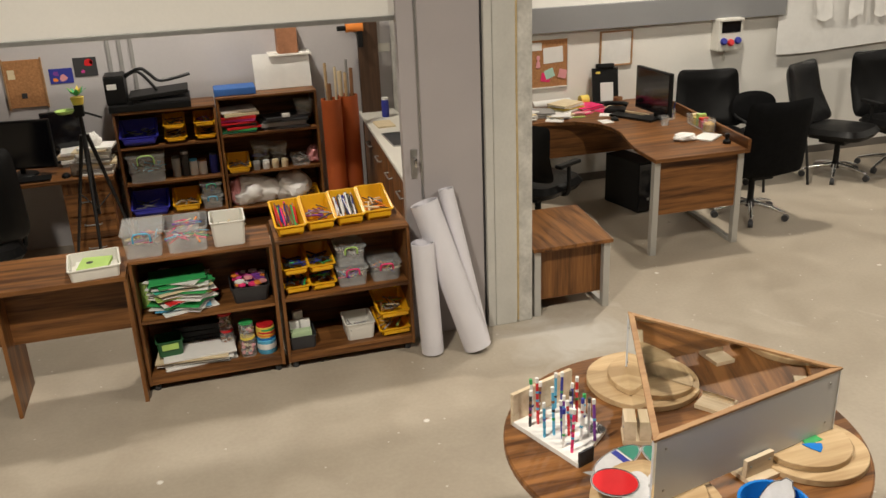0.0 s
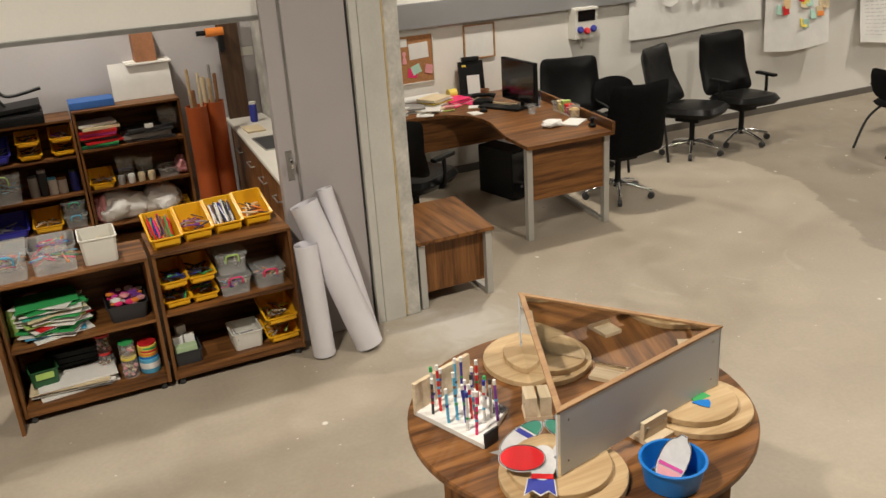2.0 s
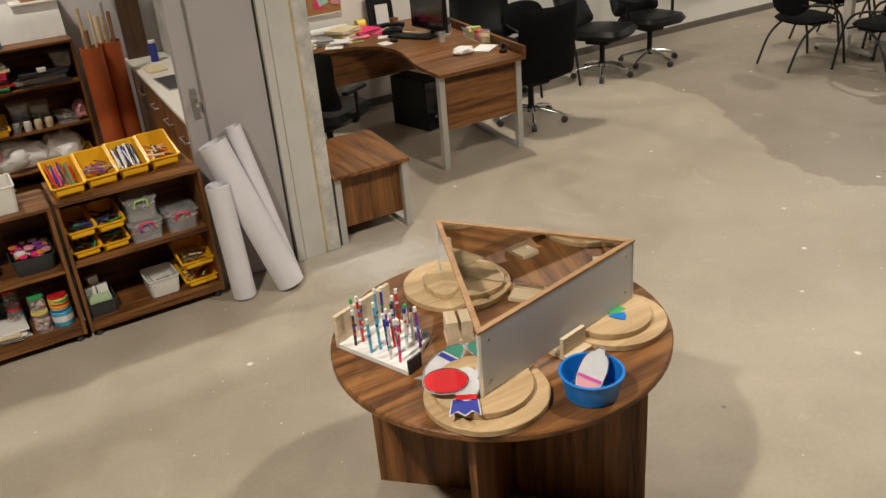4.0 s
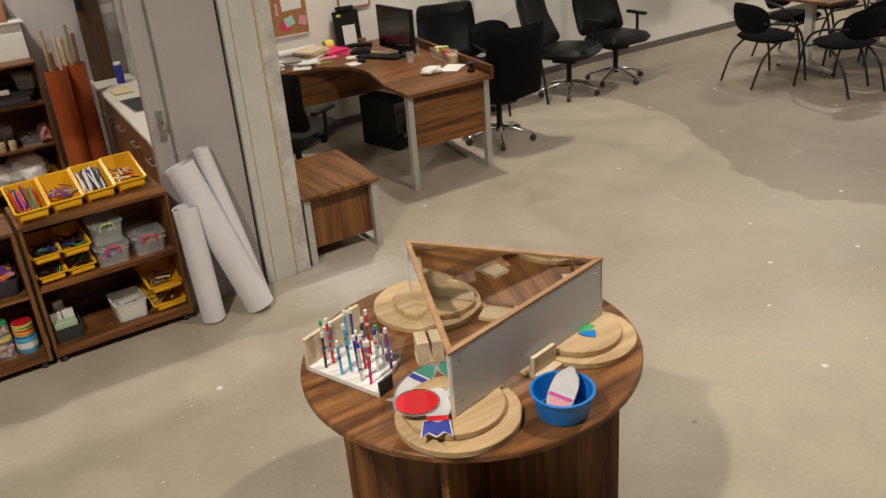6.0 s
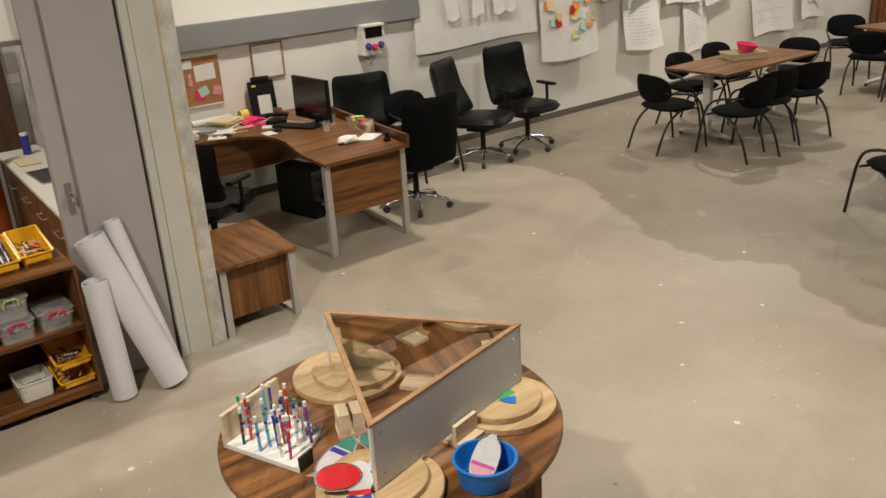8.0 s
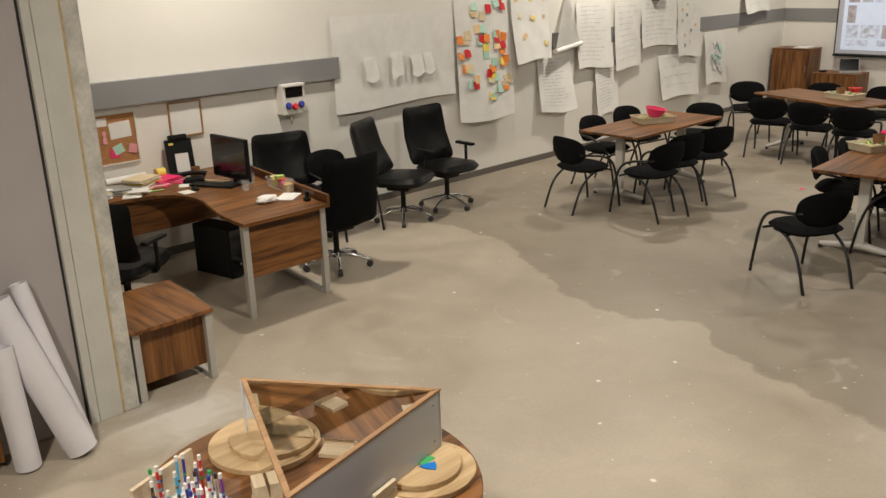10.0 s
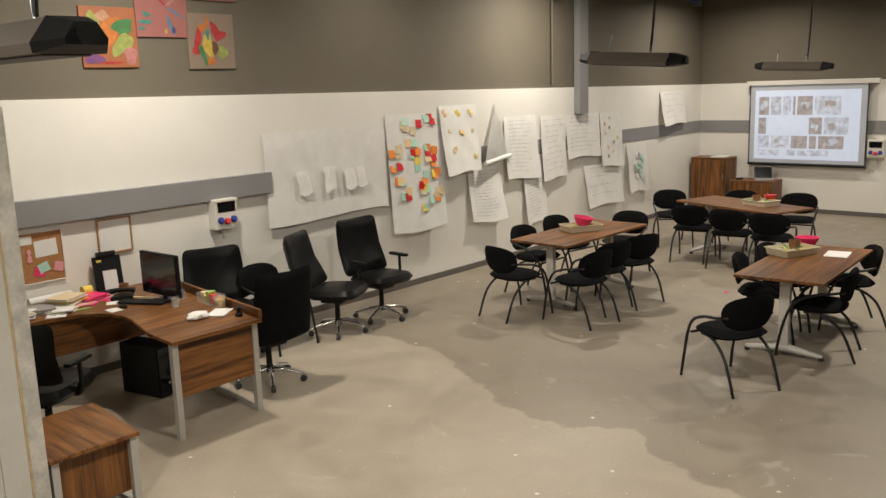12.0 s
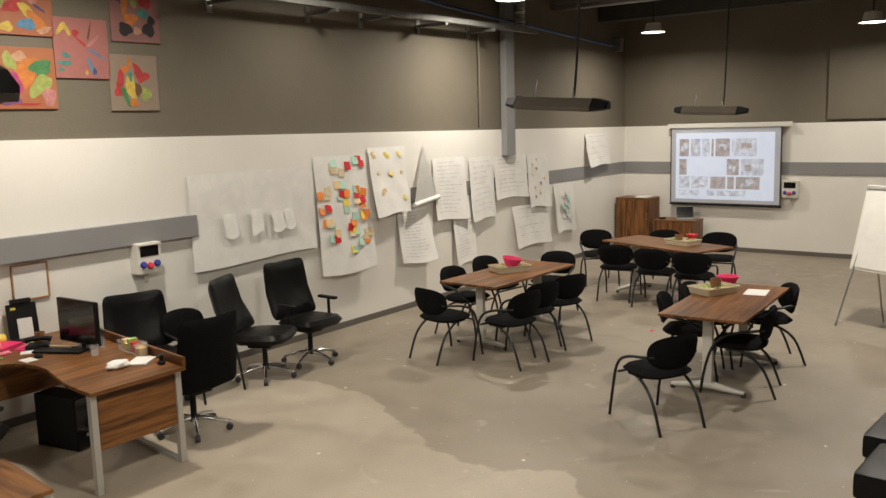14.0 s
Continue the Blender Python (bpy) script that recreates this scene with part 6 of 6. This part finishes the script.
structure("cable_tray", box(12.9, -6.8, 4.28, 13.1, WALL_Y + 0.02, 4.36, 0.004), steel, "steel ceiling cable tray", "tray")

# ---- end wall: projection screen, cabinets ----
ps = thing("projection_screen", pose(FAR_X - 0.10, 0, 0), "pull-down projection screen showing a grid of grey images", "screen")
part("case", box(-0.04, 4.10, 2.26, 0.06, 6.33, 2.34, 0.01), white_plastic, ps)
part("border", box(-0.004, 4.25, 0.85, 0.0, 6.28, 2.26, 0.001), DARK, ps, "black screen border")
part("fabric", box(-0.008, 4.275, 0.885, -0.0045, 6.255, 2.255, 0.0005), mat("projected_light", (0.42, 0.43, 0.47), 0.7, vary=0.08, scale=2, emit=0.16, bump=0), ps, "grey-blue lit screen fabric")
part("bottom_bar", box(-0.012, 4.24, 0.835, 0.006, 6.29, 0.862, 0.004), black_plastic, ps)
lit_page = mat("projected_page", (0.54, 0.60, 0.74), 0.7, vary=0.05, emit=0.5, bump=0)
part("page", box(-0.0105, 4.37, 0.95, -0.0085, 6.17, 2.17, 0), lit_page, ps, "bright projected page")
dims = [mat("projected_image_%d" % k, c, 0.7, vary=0.4, scale=11, emit=0.42, bump=0) for k, c in enumerate(((0.42, 0.44, 0.50), (0.46, 0.50, 0.60), (0.34, 0.31, 0.32), (0.50, 0.54, 0.64)))]
rn = random.Random(5)
for r, (z0, z1, widths) in enumerate(((1.74, 2.06, (0.20, 0.20, 0.16, 0.06, 0.28, 0.46)), (1.40, 1.69, (0.16, -0.70, 0.24, 0.42)), (1.15, 1.37, (0.22, 0.34, 0.30, 0.14, 0.44)), (1.02, 1.12, (0.40, -0.1, 0.16, 0.55)))):
    y = 6.10
    for w in widths:
        if w > 0:
            part("projected_image", box(-0.0125, y - w + 0.02, z0, -0.0110, y, z1, 0), dims[rn.randrange(4)], ps)
            if w > 0.15 and z1 - z0 > 0.15:
                for q in range(3):
                    a0, c0 = y - w * rn.uniform(0.15, 0.45), z0 + (z1 - z0) * rn.uniform(0.1, 0.5)
                    part("image_patch", box(-0.0136 - 0.0004 * q, a0 - w * rn.uniform(0.2, 0.4), c0, -0.0132 - 0.0004 * q, a0, c0 + (z1 - z0) * rn.uniform(0.2, 0.4), 0), dims[rn.randrange(4)], ps)
        y -= abs(w) + 0.015


def cabinet(name, x0, x1, y0, y1, h, label, doors):
    t = thing(name, pose(0, 0, 0), label, "cabinet", "walnut cabinets by the screen")
    part("body", box(x0, y0, 0.0, x1, y1, h, 0.004), walnut_z, t)
    part("top", box(x0 - 0.01, y0 - 0.008, h + 0.001, x1, y1 + 0.008, h + 0.02, 0.003), walnut_y, t)
    n = len(doors)
    for k in range(n):
        a = y0 + (y1 - y0) * k / n
        d = part("door", box(x0 - 0.02, a + 0.006, 0.05, x0 - 0.002, a + (y1 - y0) / n - 0.006, h - 0.01, 0.003), walnut_z, t)
        part("handle", tube([(x0 - 0.02, a + 0.05, h * 0.6), (x0 - 0.04, a + 0.05, h * 0.6), (x0 - 0.04, a + 0.05, h * 0.72), (x0 - 0.02, a + 0.05, h * 0.72)], 0.005, sides=6), steel, d)
    return t


cabinet("tall_cabinet", 15.2, 15.66, 6.52, 7.2, 0.95, "plain walnut cabinet in the corner", (1,))
cabinet("low_cabinet", 15.0, 15.5, 5.60, 6.36, 0.58, "low walnut cabinet with a laptop on it", (1, 1))
single("paper_pad", box(15.25, 6.6, 0.972, 15.55, 6.85, 0.99, 0.002), paper, "white paper pad on the cabinet", "paper")
lp = thing("laptop", pose(15.22, 5.82, 0.601, 0, 0, -60), "open grey laptop on the low cabinet", "laptop")
part("base", box(-0.16, -0.11, 0, 0.16, 0.11, 0.018, 0.004), GREY, lp)
part("lid", box(-0.16, 0.0, 0.0, 0.16, 0.008, 0.22, 0.004, m=pose(0, 0.11, 0.018, -18)), GREY, lp)
part("display", box(-0.15, -0.002, 0.01, 0.15, -0.0005, 0.21, 0, m=pose(0, 0.11, 0.018, -18)), screen_black, lp)
single("small_radio", box(15.1, 6.2, 0.601, 15.2, 6.3, 0.63, 0.006), black_plastic, "small black device on the low cabinet", "device")
single("narrow_board", box(15.35, 2.30, 0.0, 15.37, 2.45, 0.62, 0.002, m=pose(0, 0, 0)), white_paint, "narrow white panel standing at the end wall", "panel")

# ---- flip chart and black seats at the edge of the hall ----
fc = thing("flip_chart", pose(10.62, 1.81, 0, 0, 0, 60), "white flip chart easel on thin steel legs", "easel")
tilt = pose(0, 0, 0.66, 14)
part("board", box(-0.36, -0.012, 0.0, 0.36, 0.012, 1.0, 0.004, m=tilt), white_plastic, fc)
part("paper_pad", box(-0.33, 0.013, 0.03, 0.33, 0.022, 0.95, 0.002, m=tilt), paper, fc)
part("clip_bar", box(-0.34, 0.012, 0.95, 0.34, 0.035, 0.99, 0.004, m=tilt), steel, fc)
part("paper_pad", box(-0.33, -0.022, 0.03, 0.33, -0.013, 0.95, 0.002, m=tilt), paper, fc)
for s in (-1, 1):
    part("leg", tube([(s * 0.28, -0.05, 0.9), (s * 0.36, 0.20, 0.0)], 0.012), steel, fc)
    part("leg", tube([(s * 0.2, -0.15, 1.2), (s * 0.25, -0.45, 0.0)], 0.012), steel, fc)
for sx, sy in ((6.12, 0.665), (5.45, 0.585)):
    so = thing("low_armchair", pose(sx, sy, 0, 0, 0, -4), "low black leather lounge seat without arms", "armchair", "black lounge seats")
    part("seat", box(-0.30, -0.30, 0.27, 0.30, 0.33, 0.43, 0.035), black_leather, so, smooth=True)
    part("seat_base", box(-0.29, -0.29, 0.12, 0.29, 0.315, 0.268, 0.02), black_leather, so, smooth=True)
    part("backrest", box(-0.30, -0.42, 0.20, 0.30, -0.305, 0.78, 0.04), black_leather, so, smooth=True)
    for q in (-0.25, 0.25):
        for r in (-0.25, 0.27):
            part("leg", tube([(q, r, 0.0), (q, r, 0.12)], 0.018), chrome, so)


# ---- things on the tables ----
def material_tray(m, bowl=True, seed=0, label="cream plastic tray with pink bowl and craft bits"):
    t = thing("supply_tray", m, label, "tray", "supply trays on the tables")
    part("shell", tub(0.42, 0.29, 0.065, taper=0.92, rim=0.016), tint("cream_plastic", (0.66, 0.58, 0.42), 0.4), t)
    for bm, c in sticks(0.36, 0.26, 0.045, 30, [LIME, YELLOW, paper, GREEN, CREAM], 0.14, seed=seed).values():
        tagged(part("filling", bm, c, t), kind="stuff")
    if bowl:
        part("bowl", lathe([(0, 0.0), (0.065, 0), (0.12, 0.105), (0.114, 0.105), (0.06, 0.008), (0, 0.006)], 28, m=pose(0.02, 0.0, 0.05, 6, 8, 0)), PINK, t, "hot pink plastic bowl", smooth=True)
    else:
        part("pot", lathe([(0, 0), (0.05, 0), (0.055, 0.10), (0.05, 0.10), (0.045, 0.008), (0, 0.008)], 20, m=pose(0.05, 0.02, 0.03)), BROWN, t, "brown pot", smooth=True)
    return t


material_tray(pose(8.42, 5.33, 0.746, 0, 0, -30), True, 1)
material_tray(pose(8.30, 2.86, 0.746, 0, 0, -25), False, 2, "cream plastic tray with brown pot and green paper")
material_tray(pose(11.30, 4.35, 0.746, 0, 0, 70), False, 3, "cream plastic tray with red craft bits")
single("plastic_bowl", lathe([(0, 0.0), (0.06, 0), (0.115, 0.10), (0.109, 0.10), (0.055, 0.008), (0, 0.006)], 28, m=pose(8.72, 2.86, 0.746)), PINK, "hot pink plastic bowl on the table", "bowl", smooth=True)
single("plastic_bowl", lathe([(0, 0.0), (0.05, 0), (0.085, 0.07), (0.08, 0.07), (0.046, 0.008), (0, 0.006)], 24, m=pose(11.45, 4.28, 0.80)), RED, "red plastic bowl in the tray", "bowl", smooth=True)
single("paper_sheet", box(-0.15, -0.105, 0, 0.15, 0.105, 0.003, 0.0005, m=pose(8.50, 2.50, 0.746, 0, 0, 8)), paper, "white sheet of paper on the table", "paper")

# ---- things on the office desk ----
build_monitor(pose(3.66, 6.44, 0.751, 0, 0, -87), 0.52, 0.36, "black desktop monitor seen from its dark screen side")
single("keyboard", box(-0.21, -0.065, 0, 0.21, 0.065, 0.02, 0.005, m=pose(3.52, 6.50, 0.751, 0, 0, -62)), black_plastic, "black keyboard on the office desk", "keyboard")
single("mouse", lathe([(0.0, 0.0), (0.03, 0.0), (0.028, 0.018), (0.012, 0.03), (0, 0.032)], 16, m=pose(3.34, 6.50, 0.751) @ Matrix.Diagonal((1, 1.6, 1, 1))), black_plastic, "black mouse on the office desk", "mouse", smooth=True)
single("paper_slip", box(3.20, 6.42, 0.7505, 3.30, 6.55, 0.7535, 0.001), paper, "white paper slip beside the mouse", "paper")
single("mug", lathe([(0, 0), (0.038, 0), (0.042, 0.10), (0.038, 0.10), (0.034, 0.008), (0, 0.008)], 20, m=pose(3.58, 6.92, 0.751)), BROWN, "brown mug by the phone", "mug", smooth=True)
tl = thing("file_holder", pose(3.56, 7.10, 0.751, 0, 0, -10), "black upright file holder with a white sheet", "holder")
part("back", box(-0.12, 0.02, 0, 0.12, 0.05, 0.33, 0.006, m=pose(0, 0, 0, -10)), black_plastic, tl)
part("ledge", box(-0.12, -0.06, 0, 0.12, 0.03, 0.03, 0.006), black_plastic, tl)
part("clip", box(-0.08, 0.0, 0.33, 0.08, 0.06, 0.37, 0.008, m=pose(0, 0, 0, -10)), black_plastic, tl)
part("sheet", box(-0.05, 0.014, 0.03, 0.07, 0.018, 0.20, 0.0005, m=pose(0, 0, 0, -10)), paper, tl)
part("sticker", box(-0.09, 0.014, 0.28, -0.05, 0.018, 0.30, 0.0005, m=pose(0, 0, 0, -10)), YELLOW, tl)
stack_of_sheets("paper_stack", 3.10, 6.98, 0.751, 0.26, 0.2, [paper, CREAM, paper, YELLOW, CREAM, paper, CREAM], "stack of notebooks and papers on the office desk", 0.012, 12, 30)
stack_of_sheets("paper_stack", 2.80, 6.95, 0.751, 0.30, 0.22, [paper, GREY, paper, paper, GREY], "loose papers on the office desk", 0.007, 13, -20)
stack_of_sheets("paper_stack", 3.32, 7.02, 0.751, 0.26, 0.2, [paper, PINK, paper, PINK], "white and pink papers on the office desk", 0.007, 14, 15)
single("paper_roll", tube([(2.85, 7.14, 0.80), (3.22, 7.16, 0.80)], 0.035, sides=16), paper, "short roll of white paper on the office desk", "paper roll", smooth=True)
tape = thing("tape_dispenser", pose(3.36, 7.16, 0.76), "yellow and black tape dispenser", "dispenser")
part("wheel", tube([(-0.04, 0, 0.04), (0.04, 0, 0.04)], 0.045, sides=18), YELLOW, tape, smooth=True)
part("base", box(-0.06, -0.04, -0.008, 0.06, 0.04, 0.02, 0.006), black_plastic, tape)
org = thing("desk_organizer", pose(3.86, 6.02, 0.751, 0, 0, 82), "clear desk organizer with colourful note blocks", "organizer")
part("tray", tub(0.30, 0.12, 0.07, taper=0.96), clear_plastic, org)
for k, c in enumerate((PINK, RED, LIME, YELLOW, CREAM)):
    part("note_block", box(-0.13 + 0.053 * k, -0.04, 0.005, -0.085 + 0.053 * k, 0.03, 0.06 + 0.02 * (k % 3), 0.003), c, org)
pc = thing("pen_cup", pose(3.78, 6.34, 0.751), "dark pen cup with green pens", "cup")
part("cup", lathe([(0, 0), (0.036, 0), (0.038, 0.09), (0.034, 0.09), (0.032, 0.006), (0, 0.006)], 18), clear_plastic, pc, smooth=True)
for k in range(6):
    a = k * 1.05
    part("pen", tube([(0.01 * math.cos(a), 0.01 * math.sin(a), 0.01), (0.034 * math.cos(a), 0.034 * math.sin(a), 0.15)], 0.004, sides=6), (GREEN, DARK, NAVY)[k % 3], pc)
crumple("tissue_bundle", 3.50, 5.66, 0.751, 0.085, 0.055, 0.03, paper, "crumpled white tissue on the desk", 4.4, "tissue")
single("notebook", box(-0.075, -0.11, 0, 0.075, 0.11, 0.012, 0.002, m=pose(3.70, 5.66, 0.751, 0, 0, -55)), paper, "white notebook on the desk", "notebook")
single("stamp", lathe([(0, 0), (0.03, 0), (0.03, 0.02), (0.014, 0.035), (0.018, 0.07), (0, 0.08)], 14, m=pose(3.74, 5.46, 0.751)), black_plastic, "black stamp at the desk's corner", "stamp", smooth=True)
pcx = thing("computer_tower", pose(3.47, 6.42, 0, 0, 0, 12), "black computer tower under the desk", "computer")
part("case", box(-0.10, -0.22, 0.01, 0.10, 0.22, 0.44, 0.008), black_plastic, pcx)
part("front_panel", box(-0.095, -0.232, 0.02, 0.095, -0.2205, 0.43, 0.006), screen_black, pcx)
part("button", lathe([(0, 0.004), (0.012, 0.004), (0.014, 0)], 14, m=pose(0, -0.2325, 0.12, 90)), steel, pcx)
single("desk_cable", tube([(2.9, 7.2, 0.55), (2.82, 7.1, 0.40), (2.7, 7.0, 0.30), (2.66, 7.0, 0.05), (2.75, 6.95, 0.012)], 0.006, sides=6, smooth_steps=5), black_tube, "black cable hanging under the desk", "cable", smooth=True)
single("floor_scrap", prism([(0.04 * math.cos(a), 0.025 * math.sin(a)) for a in [k * 0.785 for k in range(8)]], 0.0, 0.004, m=pose(9.35, 3.95, 0.0)), PINK, "small pink paper scrap on the floor", "paper scrap")
stack_of_sheets("paper_stack", 2.98, 6.80, 0.751, 0.22, 0.16, [paper, CREAM, paper], "loose notes at the desk's front edge", 0.006, 15, 40, 30)
stack_of_sheets("paper_stack", 2.62, 6.85, 0.751, 0.24, 0.18, [paper, paper, GREY, paper, CREAM, paper], "pile of loose printed papers on the office desk", 0.008, 16, 10, 30)
single("marker_pen", tube([(3.20, 6.78, 0.758), (3.30, 6.84, 0.758)], 0.007, sides=8), PINK, "hot pink marker pen on the desk", "pen", smooth=True)
single("marker_pen", tube([(3.05, 6.72, 0.758), (3.16, 6.70, 0.758)], 0.006, sides=8), LIME, "lime green marker pen on the desk", "pen", smooth=True)

# loose notes between the piles on the office desk
for k, (nx_, ny_, turn, w, h, c, lab) in enumerate(((3.42, 6.88, 25, 0.14, 0.10, PINK, "hot pink loose note on the office desk"), (3.38, 6.70, -30, 0.15, 0.11, paper, "small white loose note on the office desk"),
                                                     (2.90, 6.74, 60, 0.21, 0.15, paper, "white printed sheet hanging near the desk edge"), (3.20, 6.90, -12, 0.20, 0.14, ROSE, "rose coloured booklet on the office desk"),
                                                     (3.52, 6.98, 10, 0.10, 0.10, CREAM, "cream note block on the office desk"))):
    single("loose_note", box(-w / 2, -h / 2, 0, w / 2, h / 2, 0.004 + 0.006 * (k > 2), 0.001, m=pose(nx_, ny_, 0.751, 0, 0, turn)), c, lab, "note", group="loose notes on the desk")

# glass jar, note block and handset on the office desk
gj = thing("glass_jar", pose(3.80, 5.80, 0.751), "clear glass jar with yellow and orange bits", "jar")
part("glass", lathe([(0, 0), (0.045, 0), (0.05, 0.01), (0.05, 0.10), (0.042, 0.115), (0.040, 0.115), (0.046, 0.10), (0.046, 0.012), (0, 0.008)], 22), clear_plastic, gj, smooth=True)
part("filling", lathe([(0, 0.012), (0.042, 0.012), (0.043, 0.07), (0.02, 0.085), (0, 0.08)], 18), tint("ochre_bits", (0.52, 0.30, 0.05)), gj, smooth=True)
hs = thing("telephone", pose(3.50, 6.80, 0.751, 0, 0, -35), "black desk telephone with handset beside the mug", "telephone")
part("base", prism([(-0.09, -0.08), (0.09, -0.08), (0.08, 0.08), (-0.08, 0.08)], 0.0, 0.035, bevel=0.006), black_plastic, hs)
part("handset", tube([(-0.10, 0.03, 0.055), (-0.06, 0.03, 0.068), (0.06, 0.03, 0.068), (0.10, 0.03, 0.055)], lambda u: 0.016 + 0.010 * abs(2 * u - 1), smooth_steps=3), black_plastic, hs, smooth=True)
single("small_glass", lathe([(0, 0), (0.03, 0), (0.035, 0.08), (0.032, 0.08), (0.028, 0.006), (0, 0.006)], 18, m=pose(3.62, 6.16, 0.751)), clear_plastic, "empty clear drinking glass on the desk", "glass", smooth=True)
single("folded_notebook", box(-0.16, -0.012, 0, 0.16, 0.012, 0.016, 0.004, m=pose(3.60, 6.66, 0.751, 0, 0, -62)), CREAM, "cream folded notebook behind the keyboard", "notebook")
